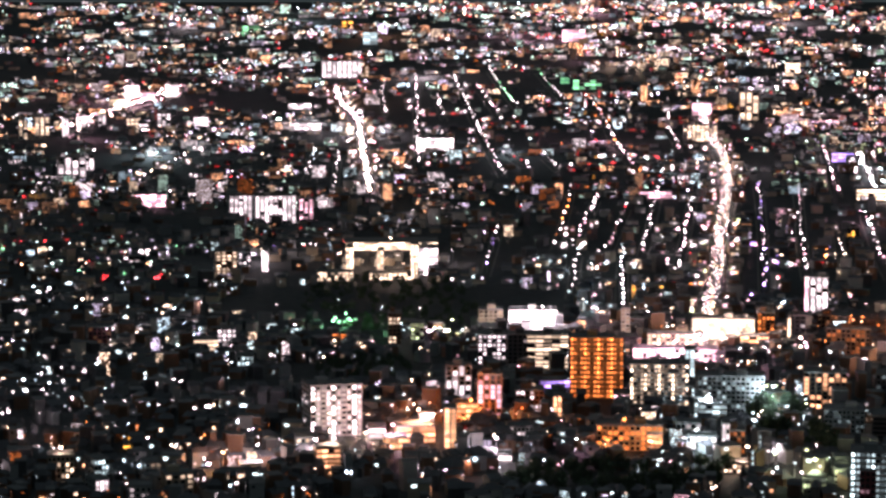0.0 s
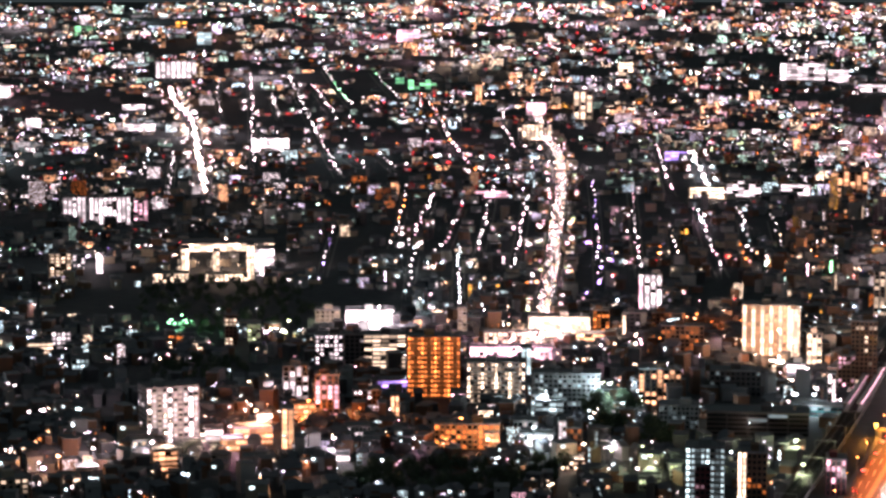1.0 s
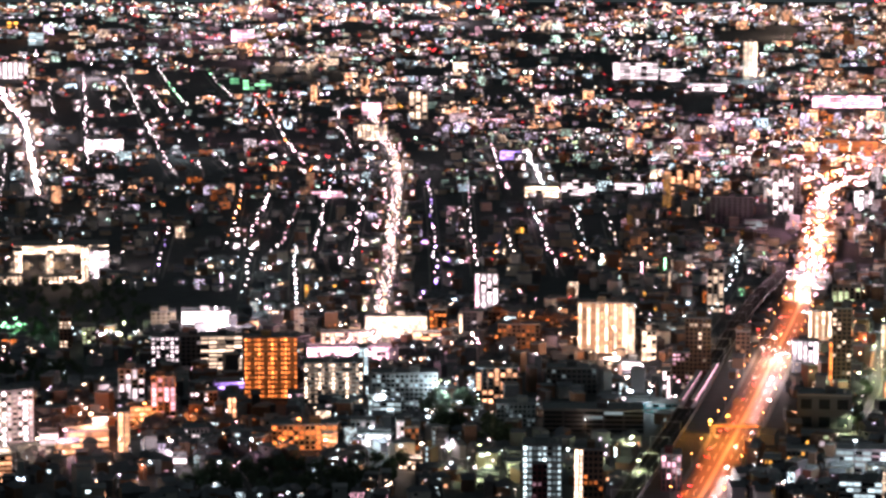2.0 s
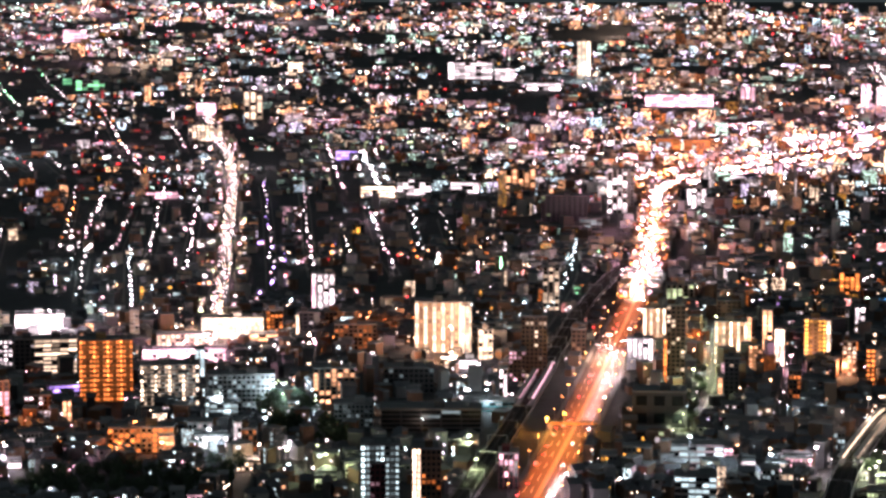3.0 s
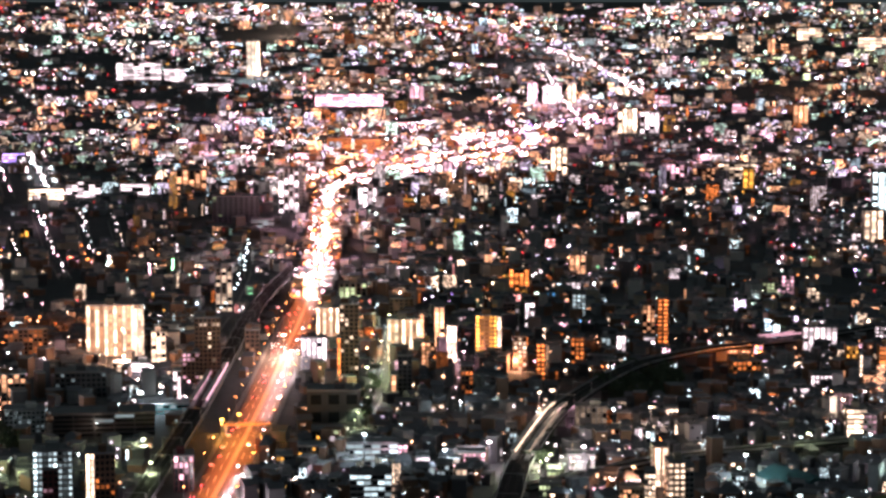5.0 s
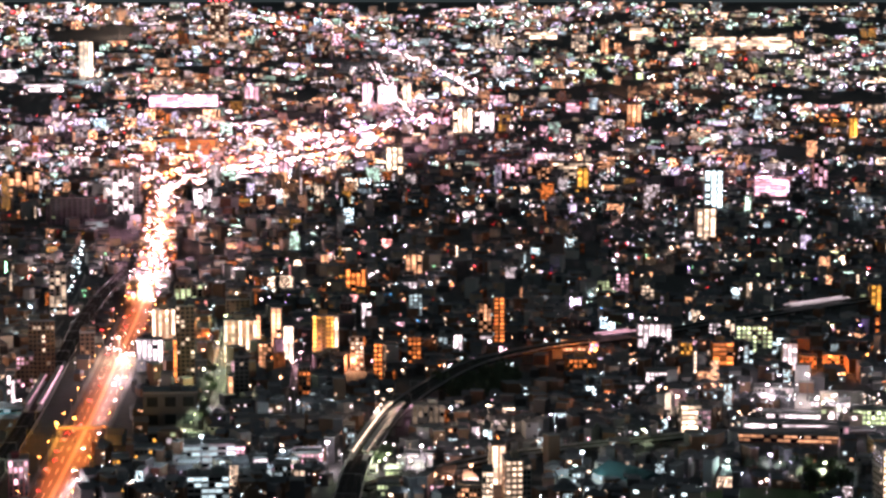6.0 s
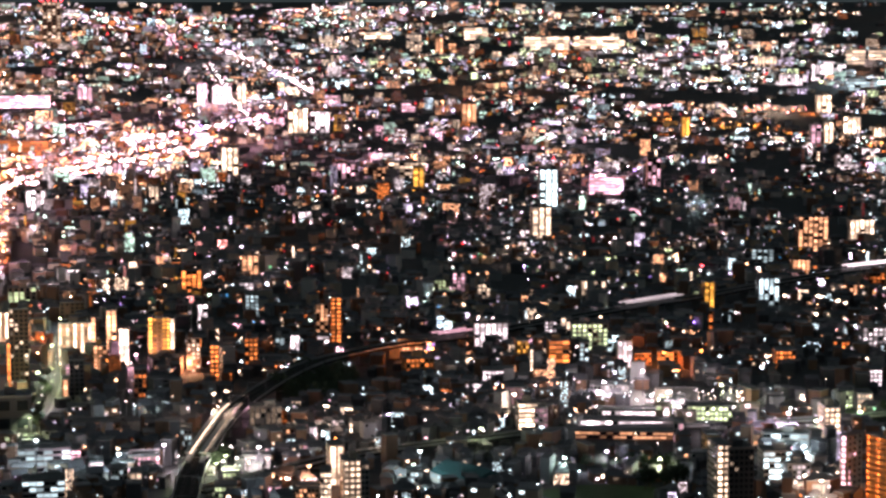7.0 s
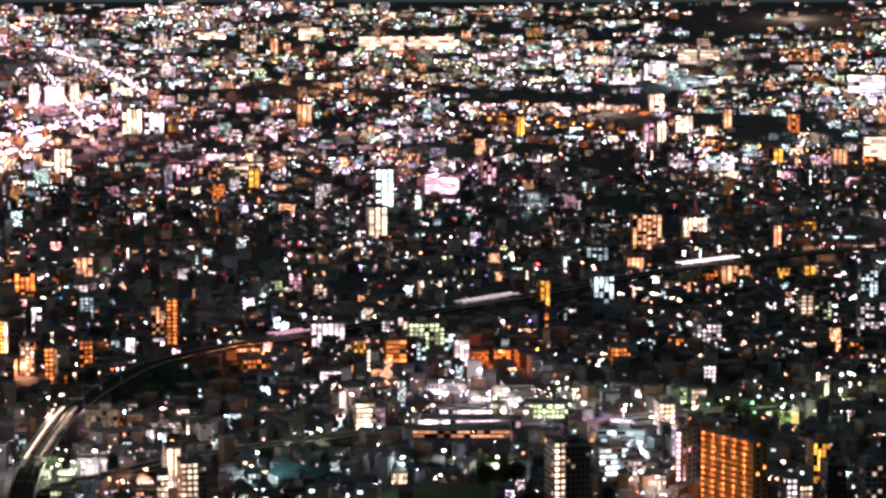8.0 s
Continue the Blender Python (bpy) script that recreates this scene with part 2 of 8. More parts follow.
def block(name, label, x, y, w, d, h, turn, wall, hue, glow, style="grid", bays=0, lit=0.6, row_m=ROOM, fine=False, hue2="", side_lit=0.10):
    """A building of several storeys: walls, roof with parapet and plant, and windows or galleries on each storey.
    fine: near enough that each storey's gallery, each pier and each window is a piece of its own."""
    ob = root(name, x, y, turn, label, "building", "city buildings")
    if hue not in ("orange", "amber", "warm"):
        glow *= 0.8
    n = max(1, round(h / row_m))
    fl = h / n
    bays = bays or max(2, round(w / 3.4))
    bw = w / bays
    wm = WALLS[wall]
    trim = WALLS["pale"] if wall in ("pale", "grey") else wm
    s = Shape()
    s.box(-w / 2, w / 2, 0, d, -4, h, wm)
    part("wall", s, ob)
    o = 1.05 if style == "gallery" else 0.3
    s = Shape()
    a, b, c = w / 2 + 0.2, d + 0.2, 0.28
    ring = [(-a, -o), (a, -o), (a, b), (-a, b), (-a + c, -o + c), (a - c, -o + c), (a - c, b - c), (-a + c, b - c)]
    pts = [(u, v, h) for u, v in ring[:4]] + [(u, v, h + 1.1) for u, v in ring[:4]] + [(u, v, h + 1.1) for u, v in ring[4:]] + [(u, v, h + 0.3) for u, v in ring[4:]]
    fs = [(3, 2, 1, 0)] + [(i, (i + 1) % 4, 4 + (i + 1) % 4, 4 + i) for i in range(4)]
    fs += [(4 + i, 4 + (i + 1) % 4, 8 + (i + 1) % 4, 8 + i) for i in range(4)] + [(8 + i, 8 + (i + 1) % 4, 12 + (i + 1) % 4, 12 + i) for i in range(4)] + [(12, 13, 14, 15)]
    s.solid(pts, fs, ROOF)
    top = part("roof", s, ob)
    if w > 8 and h > 12:
        cx = random.uniform(-0.25, 0.25) * w
        s = Shape()
        s.box(cx - min(3, w * 0.2), cx + min(3, w * 0.2), d * 0.3, d * 0.7, h + 0.3, h + 3.4, wm)
        part("lift_house", s, top)
        if fine:
            s = Shape()
            s.rod(-cx if abs(cx) > w * 0.12 else w * 0.36, d * 0.5, h + 0.3, h + 2.6, 1.1, 1.1, METAL, 10)
            part("water_tank", s, top)
    pw, py, z0, z1 = pane_box(style, bw, fl)
    deep = {"gallery": 1.05, "column": 0.55}.get(style, 0.0)
    rest = Shape()
    tone = [(2.2, 0.45, 0.12, 0.6)[i % 4] if style == "gallery" and bays > 4 else random.choice((0.6, 0.85, 1.1)) for i in range(bays)]
    if deep:
        for i in range(bays + 1):
            e = -w / 2 + bw * i
            e = min(max(e, -w / 2 + bw * 0.07), w / 2 - bw * 0.07)
            t = Shape() if fine else rest
            t.box(e - bw * 0.07, e + bw * 0.07, -deep, 0.0, -4, h, wm)
            if fine:
                part("pier", t, ob)
    sill = Shape()
    if style == "gallery":
        p = [(-1.0, 0.0), (0.0, 0.0), (0.0, 0.18), (-0.88, 0.18), (-0.88, 1.0), (-1.0, 1.0)]
        sill.solid([(u, q, z) for u in (-w / 2, w / 2) for q, z in p],
                   [(5, 4, 3, 2, 1, 0), (6, 7, 8, 9, 10, 11)] + [(i, (i + 1) % 6, 6 + (i + 1) % 6, 6 + i) for i in range(6)], trim)
    elif style == "column":
        sill.box(-w / 2, w / 2, -0.45, 0.0, 0.0, 0.28, trim)
    elif style == "band":
        sill.box(-w / 2, w / 2, -0.25, 0.0, fl * 0.12, fl * 0.2, trim)
    else:
        sill.box(-w / 2, w / 2, -0.16, 0.0, fl * 0.12, fl * 0.18, trim)
    sill_mesh = sill.mesh("balcony") if fine else None
    pane = {}
    for i in range(n):
        z = i * fl
        if fine:
            ledge = part("balcony" if deep else "sill_course", sill_mesh, ob, loc=(0, 0, z))
        else:
            rest.solid([(u, v, q + z) for u, v, q in sill.v], sill.f, trim)
        for j in range(bays):
            u = -w / 2 + bw * (j + 0.5)
            on = random.random() < lit
            g = glow * (tone[j] if deep else random.choice((0.5, 0.8, 1.2)))
            # the panes' glow also stands for lamplight on the facade and gallery walls
            mat = glass(hue2 if hue2 and j % 2 else hue, g * (0.45 if hue2 and j % 2 else 1.0), fine) if on else DARKGLASS
            if fine:
                if mat not in pane:
                    t = Shape()
                    t.box(-pw, pw, py, 0.05, z0, z1, mat)
                    pane[mat] = t.mesh("window")
                part("window", pane[mat], ledge, loc=(u, 0, 0))
            else:
                rest.pane(u - pw, u + pw, py, 0.05, z + z0, z + z1, mat)
        k = max(2, int(d / 4))
        for sx in (-1, 1):
            e = sx * w / 2
            for q in range(k):
                v = d * (q + 0.5) / k
                on = random.random() < side_lit
                if not on and math.hypot(x, y) > 1500:
                    continue
                mat = glass(hue, glow * 0.6) if on else DARKGLASS
                rest.box(min(e - sx * 0.05, e + sx * 0.08), max(e - sx * 0.05, e + sx * 0.08), v - 0.7, v + 0.7, z + fl * 0.3, z + fl * 0.8, mat)
    tagged(part("side_facade" if fine else "facade", rest, ob), kind="stuff")
    return ob


CODES = {"w": "white", "k": "cool", "p": "pink", "c": "cream", "m": "warm", "o": "orange", "a": "amber", "r": "red", "g": "green", "v": "violet", "b": "blue", "l": "lime"}


def busyness(b, r):
    """How lively the city is at a bearing and a distance: bands and knots of streets, from 0 to 1."""
    u = 0.8 * noise.noise(Vector((b * 13, r * 0.0065, 1.7))) + noise.noise(Vector((b * 45, r * 0.018, 3.1))) + 0.6 * noise.noise(Vector((b * 150, r * 0.045, 8.7)))
    return min(1.0, max(0.0, 0.5 + 0.72 * u))


def quarter(b0, b1, r0, r1, dark, lit, hues, glow, size=1.0, tall=8.0, fronts=0.2, lamps=0, bright=1.0):
    """A quarter of small houses and shops between two bearings and two distances, too many to count:
    some of them dark, some with lit windows, shop fronts and lamps."""
    lit = int(lit * (1.75 if r0 > 2300 else 1.5))
    fronts += 0.06 if r0 > 2300 else 0.0
    if 1450 < r0 < 2700:
        lit = int(lit * 1.8)
    if b1 < -8 and r0 < 1700:
        lit = int(lit * 1.2)
    if r0 < 2300:
        fronts *= 0.6
    if r0 > 2900 and 0.3 < b0 < 6.5:
        glow *= 0.72
    s = Shape()
    walls = [WALLS[k] for k in (("grey", "brown", "dark", "dark", "brown") if r1 < 1900 else ("grey", "beige", "brown", "dark", "pale"))]
    for i in range(dark + lit):
        b = radians(random.uniform(b0, b1))
        r = math.sqrt(random.uniform(r0 * r0, r1 * r1))
        busy = 0.5
        if i >= dark:
            # the busier of two sites: lights gather along streets and round stations
            busy = busyness(b, r)
            for _ in range(4):
                b2, r2 = radians(random.uniform(b0, b1)), math.sqrt(random.uniform(r0 * r0, r1 * r1))
                t = busyness(b2, r2)
                if t > busy:
                    b, r, busy = b2, r2, t
        x, y = r * math.sin(b), r * math.cos(b)
        far = r / 2000
        w, d, h = random.uniform(5, 11) * far ** 0.6, random.uniform(6, 13), tall * random.uniform(0.45, 1.0)
        if random.random() < 0.12:
            h *= 1.9
        if not is_free(x, y, w * 0.4):
            continue
        m = pose(x, y, ground_z(r), 0, 0, rough_turn(x, y) + random.uniform(-28, 28))
        wm = random.choice(walls)
        s.block(-w / 2, w / 2, 0, d, -6, h, wm, m)
        if h < 9 and random.random() < 0.75:
            (s.gable if random.random() < 0.5 else s.hip)(-w / 2 - 0.4, w / 2 + 0.4, -0.4, d + 0.4, h, h + 2.2, TILE, m)
        elif r < 2600:
            s.box(-w / 2 - 0.15, w / 2 + 0.15, -0.15, d + 0.15, h, h + 0.5, ROOF, m)
        if i < dark:
            continue
        hue = CODES[random.choice(hues)]
        lively = 0.35 + 1.3 * busy * busy
        g = glow * random.choice(GLOWS) * lively
        k = size * far
        distant = r > 2100
        if distant:
            k *= 1.2
            g *= 0.6
            if random.random() < 0.14:
                hue = random.choice(("mint", "mint", "sky", "red", "orange", "lilac", "amber"))
        else:
            k *= 1.42
            g *= 2.2 if r > 1450 else 3.0
        if not distant and radians(-4) < b < radians(8) and random.random() < 0.28:
            hue = random.choice(("warm", "orange", "cream", "rose"))
        if hue == "pink" and random.random() < 0.5:
            hue = random.choice(("warm", "orange", "cream"))
        # lilac and sky tints imitate the coloured fringes round white lights
        if not distant and hue == "white":
            hue = random.choice(("white", "white", "lilac", "sky", "cream"))
        if distant or random.random() < 0.7:
            hue = SOFT.get(hue, hue)
        g *= {"red": 0.45, "orange": 0.4, "amber": 0.25, "warm": 0.55, "rose": 0.5}.get(hue, 1.0)
        if random.random() < fronts:
            hue = {'red': 'warm', 'violet': 'white', 'blue': 'cool', 'green': 'cream'}.get(hue, hue)
            # a small block whose lamplit front is imitated by a grid of glowing panes
            w *= random.uniform(1.0, 1.0 if r < 2300 else 1.7)
            hh, cols = h * random.uniform(0.9, 1.5 if r < 2300 else 2.2), max(2, int(w / (1.6 * k)))
            s.block(-w / 2, w / 2, -1.5, 0.5, -6, hh, wm, m)
            rows = max(2, int(hh / (2.0 * k)))
            g = glow * lively * random.choice((0.06, 0.12, 0.2, 0.35) if distant else (0.2, 0.35, 0.6)) * (0.3 if hue in ('orange', 'amber') else 1.0)
            for q in range(rows):
                for c in range(cols):
                    if random.random() < 0.75:
                        u, z = -w / 2 + w * (c + 0.5) / cols, hh * (q + 0.2) / rows
                        s.pane(u - w / cols * 0.33, u + w / cols * 0.33, -1.62, -1.45, z, z + hh / rows * 0.62, glass(hue, g * random.choice((0.8, 1.0, 1.3))), m, distant)
            continue
        kind = random.random()
        if kind < 0.52:
            # single windows and small lamps over doors
            for _ in range(random.choice((1, 2, 2, 3, 4) if distant else (1, 2, 3, 4))):
                u, z = random.uniform(-0.5, 0.5) * w, random.uniform(0.05, 0.85) * h
                a, e = random.uniform(0.45, 1.15) * k, random.uniform(0.5, 1.1) * k
                t = hue
                if random.random() < 0.4:
                    t = CODES[random.choice(hues)]
                    t = SOFT.get(t, t)
                s.pane(u - a, u + a, -0.15, 0.05, z, z + 1.8 * e, glass(t, g * random.choice((0.3, 0.7, 1.2))), m, distant)
        elif kind < 0.66:
            # a short row of lit rooms
            n, z, a = random.choice((2, 3, 3, 4)), random.uniform(0.05, 0.7) * h, random.uniform(0.4, 0.7) * k
            u0 = random.uniform(-0.5, 0.2) * w
            for q in range(n):
                s.pane(u0 + 2.6 * a * q - a, u0 + 2.6 * a * q + a, -0.2, 0.05, z, z + random.uniform(0.9, 1.7) * k, glass(hue, g * random.choice((0.4, 0.8, 1.2))), m, distant)
        elif kind < (0.88 if distant else 0.96):
            # a lamp on a pole in front
            u = random.uniform(-0.6, 0.6) * w
            s.rod(u, -3.0, -2, 6, 0.1, 0.08, METAL, 3, m)
            c = m @ Vector((u, -3.0, 6.5))
            s.ball(c.x, c.y, c.z, random.uniform(0.45, 0.95) * k, glass(hue, g * 1.5), 0.9, 6, 3)
        else:
            # a narrow stair tower with windows one above another
            u = random.uniform(-0.35, 0.35) * w
            hh = h * random.uniform(1.0, 1.9 if distant else 1.3)
            s.box(u - 1.3 * k, u + 1.3 * k, -1.0, 4.0, 0, hh, wm, m)
            for q in range(max(2, int(hh / 2.8))):
                s.pane(u - 0.7 * k, u + 0.7 * k, -1.12, -0.95, q * 2.8 + 0.8, q * 2.8 + 2.5, glass(hue, g * 0.6), m, distant)
    plain = [c for c in hues if c in "wkpcm"]
    # fill lights at random spots, each given an invented pole and lamp head
    for _ in range(lamps):
        b = radians(random.uniform(b0, b1))
        r = math.sqrt(random.uniform(r0 * r0, r1 * r1))
        k = r / 1300
        x, y, z = r * math.sin(b), r * math.cos(b), ground_z(r)
        s.rod(x, y + 1, z - 2, z + 7.5 * k + 1, 0.12, 0.08, METAL, 4)
        s.ball(x, y, z + 7.5 * k + 1.2, 0.38 * k, glass(CODES[random.choice(plain)], 12.0), 0.5, 6, 3)
        point_light(x, y, 7.5 * k, random.choice((1500, 3000, 7000)) * k * k * bright * (0.5 if r < 1400 else 0.13 if r < 2600 else 0.5), HUES[CODES[random.choice(plain)]], 0.6)
    if s.v:
        tagged(new("dense_houses", s.mesh("dense_houses")), "crowded low houses with scattered lit windows", "houses", kind="stuff")


GLOWS = (0.07, 0.12, 0.2, 0.32, 0.5, 0.85, 1.5)
SOFT = {"green": "mint", "blue": "sky", "violet": "lilac"}


# ---- the trunk road ----
def trunk_road(points, width, gap, power):
    line = smooth(points, 15)
    s = Shape()
    ribbon(s, line, -width / 2, width / 2, 0.10, 0.5, ASPHALT)
    road = tagged(new("road", s.mesh("road")), "wide asphalt trunk road under orange lamps", "road", kind="structure")
    s = Shape()
    ribbon(s, line, -1.2, 1.2, 0.35, 0.5, PAVING)
    part("median", s, road)
    for side in (-1, 1):
        e = side * width / 2
        s = Shape()
        ribbon(s, line, min(e, e + side * 2.5), max(e, e + side * 2.5), 0.25, 0.6, PAVING)
        tagged(new("pavement", s.mesh("pavement")), "paved footway beside the trunk road", "pavement", kind="structure")
        # painted lane dashes, which also stand in for bright traffic streaks
        for lane in (0.36, 0.68):
            s = Shape()
            for i in range(0, len(line) - 1, 2):
                ribbon(s, line[i:i + 2], side * width / 2 * lane - 0.12, side * width / 2 * lane + 0.12, 0.115, 0.02, PAINT)
            part("lane_marking", s, road)
    lamps = smooth(points, gap)
    for p in line:
        keep_clear(p.x, p.y, width + 2, 0)
    for i, (p, q) in enumerate(zip(lamps, sides(lamps))):
        for side in (-1, 1):
            e = p + q * (side * (width / 2 + 1.2))
            ob = root("street_lamp", e.x, e.y, 0, "tall sodium street lamp beside the trunk road", "street lamp", "lamps along the trunk road")
            pole, head = lamp_mesh("orange", 0.4, 30.0)
            part("lamp_head", head, part("pole", pole, ob), "glowing orange lamp head")
    for p in smooth(points, gap * 0.5):
        data = bpy.data.lights.new("sodium_light", "SPOT")
        data.energy, data.color, data.shadow_soft_size = power, (1.0, 0.21, 0.045), 1.0
        data.spot_size, data.spot_blend = radians(66), 0.15
        lo = new("sodium_light", data)
        lo.location = (p.x, p.y, ground_z(p.length) + 18)


def point_light(x, y, z, power, col, size=1.5):
    """A bare point light of some size, added to brighten what stands round it."""
    data = bpy.data.lights.new("street_light", "POINT")
    data.energy, data.color, data.shadow_soft_size = power, col, size
    lo = new("street_light", data)
    lo.location = (x, y, ground_z(math.hypot(x, y)) + z)


def floodlight(x, y, z, power, hue):
    """A fill light for the ground and the fronts round it, with a tall mast and lamp bank added as its fixture."""
    ob = root("floodlight_mast", x, y, 0, "added tall steel mast carrying a fill light", "floodlight", "floodlights")
    s = Shape()
    s.rod(0, 0, -3, z + 2, 0.3, 0.18, WALLS["dark"], 8)
    pole = part("pole", s, ob)
    s = Shape()
    s.box(-0.9, 0.9, -0.2, 0.2, z + 1.9, z + 2.3, WALLS["dark"])
    part("bracket", s, pole)
    s = Shape()
    s.box(-0.8, 0.8, -0.4, -0.2, z + 1.8, z + 2.4, glass(hue, 16.0))
    part("lamp_head", s, pole, "glowing head of an added fill-light mast")
    k = 6.0 / math.hypot(x, y)
    point_light(x - x * k, y - y * k, z, power * (0.6 if y < 1330 else 1.0), HUES[hue])


# ---- railway viaducts ----
def viaduct(points, width, lift, label, tone="grey"):
    line = smooth(points, 10)
    ob = new("viaduct")
    tagged(ob, label, "viaduct")
    s = Shape()
    ribbon(s, line, -width / 2, width / 2, lift, 1.4, BALLAST)
    part("deck", s, ob)
    for side in (-1, 1):
        e = side * width / 2
        s = Shape()
        ribbon(s, line, e - 0.15, e + 0.15, lift + 1.3, 1.3, WALLS[tone])
        part("parapet", s, ob)
        for gauge in (-0.55, 0.55):
            s = Shape()
            ribbon(s, line, side * 2.2 + gauge - 0.06, side * 2.2 + gauge + 0.06, lift + 0.2, 0.2, RAIL)
            part("rail", s, ob)
    piers = smooth(points, 30)
    for p in piers:
        z = ground_z(p.length)
        s = Shape()
        s.box(-width * 0.3, width * 0.3, -0.9, 0.9, -2, lift - 1.3, WALLS["grey"])
        s.box(-width * 0.42, width * 0.42, -1.0, 1.0, lift - 2.0, lift - 1.38, WALLS["grey"])
        pr = part("pier", s, ob)
        pr.matrix_basis = pose(p.x, p.y, z, 0, 0, rough_turn(p.x, p.y))
    masts = smooth(points, 45)
    for p, q in zip(masts, sides(masts)):
        s = Shape()
        z = ground_z(p.length) + lift
        for side in (-1, 1):
            s.rod(side * width * 0.46, 0, 0, 6.5, 0.16, 0.12, METAL, 6)
        s.box(-width * 0.46, width * 0.46, -0.1, 0.1, 6.2, 6.45, METAL)
        pr = part("mast", s, ob)
        pr.matrix_basis = pose(p.x, p.y, z, 0, 0, math.degrees(math.atan2(q.y, q.x)))
    return ob


def platform(points, label, hue, glow, deck):
    """A railway platform on a viaduct: a long pale canopy over a lit edge on either side."""
    line = smooth(points, 8)
    ob = tagged(new("platform_canopy"), label, "platform canopy", "station platforms")
    for side in (-1, 1):
        s = Shape()
        ribbon(s, line, side * 3.6 - 1.3, side * 3.6 + 1.3, deck + 5.2, 0.3, WALLS["pale"])
        part("roof", s, ob)
        s = Shape()
        ribbon(s, line, side * 3.6 + 1.4, side * 3.6 + 1.9, deck + 4.9, 0.5, glass(hue, glow))
        part("light_strip", s, ob, "glowing strip of lamps")
        s = Shape()
        ribbon(s, line, side * 3.6 - 1.2, side * 3.6 + 1.2, deck + 1.0, 1.0, WALLS["grey"])
        part("platform", s, ob)
        for p, q in zip(line[::2], sides(line)[::2]):
            e = p + q * (side * 3.6)
            s = Shape()
            s.rod(0, 0, deck + 1.0, deck + 5.0, 0.15, 0.15, METAL, 6)
            post = part("post", s, ob)
            post.location = (e.x, e.y, ground_z(p.length))


# ---- the large buildings ----
block("school_building", "pale rendered school building with all window columns lit white", -1110.7, 3355.4, 60.6, 20, 23.3, 0, "pale", "white", 1.76, "column", 8, 0.95, row_m=4.9)
block("apartment_block", "ochre-tiled apartment block with most windows lit cream", -1078.9, 3365.8, 13.5, 14, 21.7, 0, "orange", "cream", 1.28, "grid", 2, 0.7, row_m=4.9)
block("apartment_block", "grey concrete apartment block with most window columns lit white", -805.1, 2122.6, 21.8, 14, 24.4, 8, "grey", "white", 2.4, "column", 5, 0.9)
block("apartment_block", "grey concrete apartment block with most window columns lit white", -769.1, 2121.0, 39.1, 14, 25.9, 8, "grey", "white", 2.4, "column", 9, 0.9)
block("apartment_block", "grey concrete apartment block with most windows lit pinkish white", -750.0, 2153.9, 14.1, 14, 19.6, 0, "grey", "pink", 2.0, "grid", 3, 0.8)
block("apartment_block", "grey concrete apartment block with most window columns lit white", -1083.6, 2346.0, 31.1, 14, 20.9, 8, "grey", "white", 2.4, "column", 4, 0.8, row_m=3.6)
block("apartment_block", "grey concrete apartment block with most window columns lit white", -1088.4, 2401.1, 11.4, 14, 16.3, 8, "grey", "white", 2.4, "column", 2, 0.9, row_m=3.6)
block("apartment_block", "pale rendered apartment block with most windows lit cream", -1261.4, 2648.0, 18.2, 14, 22.2, 0, "pale", "cream", 2.4, "grid", 3, 0.9, row_m=4.0)
block("apartment_block", "grey concrete apartment block with most window columns lit white", -1231.8, 2650.4, 8.4, 14, 20.8, 0, "grey", "white", 2.4, "column", 2, 0.9, row_m=4.0)
block("apartment_block", "low pale rendered apartment block with all long window bands lit white", -1244.5, 2731.7, 18.6, 14, 14.2, 0, "pale", "white", 3.2, "band", 3, 0.95, row_m=4.1)
block("apartment_block", "low grey concrete apartment block with most window columns lit white", -1223.8, 2741.1, 10.0, 14, 15.6, 0, "grey", "white", 2.4, "column", 2, 0.9, row_m=4.1)
block("apartment_block", "grey concrete apartment block with most windows lit cream", -1266.3, 2605.6, 11.0, 14, 23.3, 0, "grey", "cream", 2.0, "grid", 2, 0.9, row_m=4.0)
block("shop", "low pale rendered shop with all long window bands lit pinkish white", -922.7, 2181.0, 30.4, 25, 12.4, 0, "pale", "pink", 5.6, "band", 6, 1, row_m=3.3)
block("warehouse", "low pale rendered warehouse with all long window bands lit white", -768.1, 2665.3, 43.6, 25, 15.8, 0, "pale", "white", 5.6, "band", 8, 1, row_m=3.8)
block("shop", "pale rendered shop with all long window bands lit white", -1291.7, 2993.6, 20.2, 20, 21.6, 0, "pale", "white", 4.8, "band", 3, 1, row_m=4.5)
block("shop", "low pale rendered shop with all long window bands lit cream", -1273.3, 2903.6, 22.6, 20, 15.0, 0, "pale", "cream", 4.8, "band", 4, 1, row_m=4.4)
block("shop", "low pale rendered shop with all long window bands lit white", -1260.8, 3060.5, 18.9, 20, 17.2, 0, "pale", "white", 4.8, "band", 3, 1, row_m=4.6)
block("shop", "low pale rendered shop with all long window bands lit pinkish white", -1278.7, 3012.6, 23.4, 20, 10.8, 0, "pale", "pink", 4.8, "band", 4, 1, row_m=4.5)
block("shop", "low pale rendered shop with all long window bands lit white", -1049.7, 2991.7, 30.2, 20, 7.5, 0, "pale", "white", 4.0, "band", 6, 1, row_m=4.4)
block("warehouse", "low pale rendered warehouse with most long window bands lit white", -973.1, 2794.6, 38.8, 20, 9.8, 0, "pale", "white", 2.8, "band", 7, 0.8, row_m=4.1)
block("apartment_block", "pale rendered apartment block with long window bands lit bluish white", -1204.6, 3789.0, 24.6, 14, 20.6, 0, "pale", "cool", 2.0, "band", 2, 1, row_m=5.5)
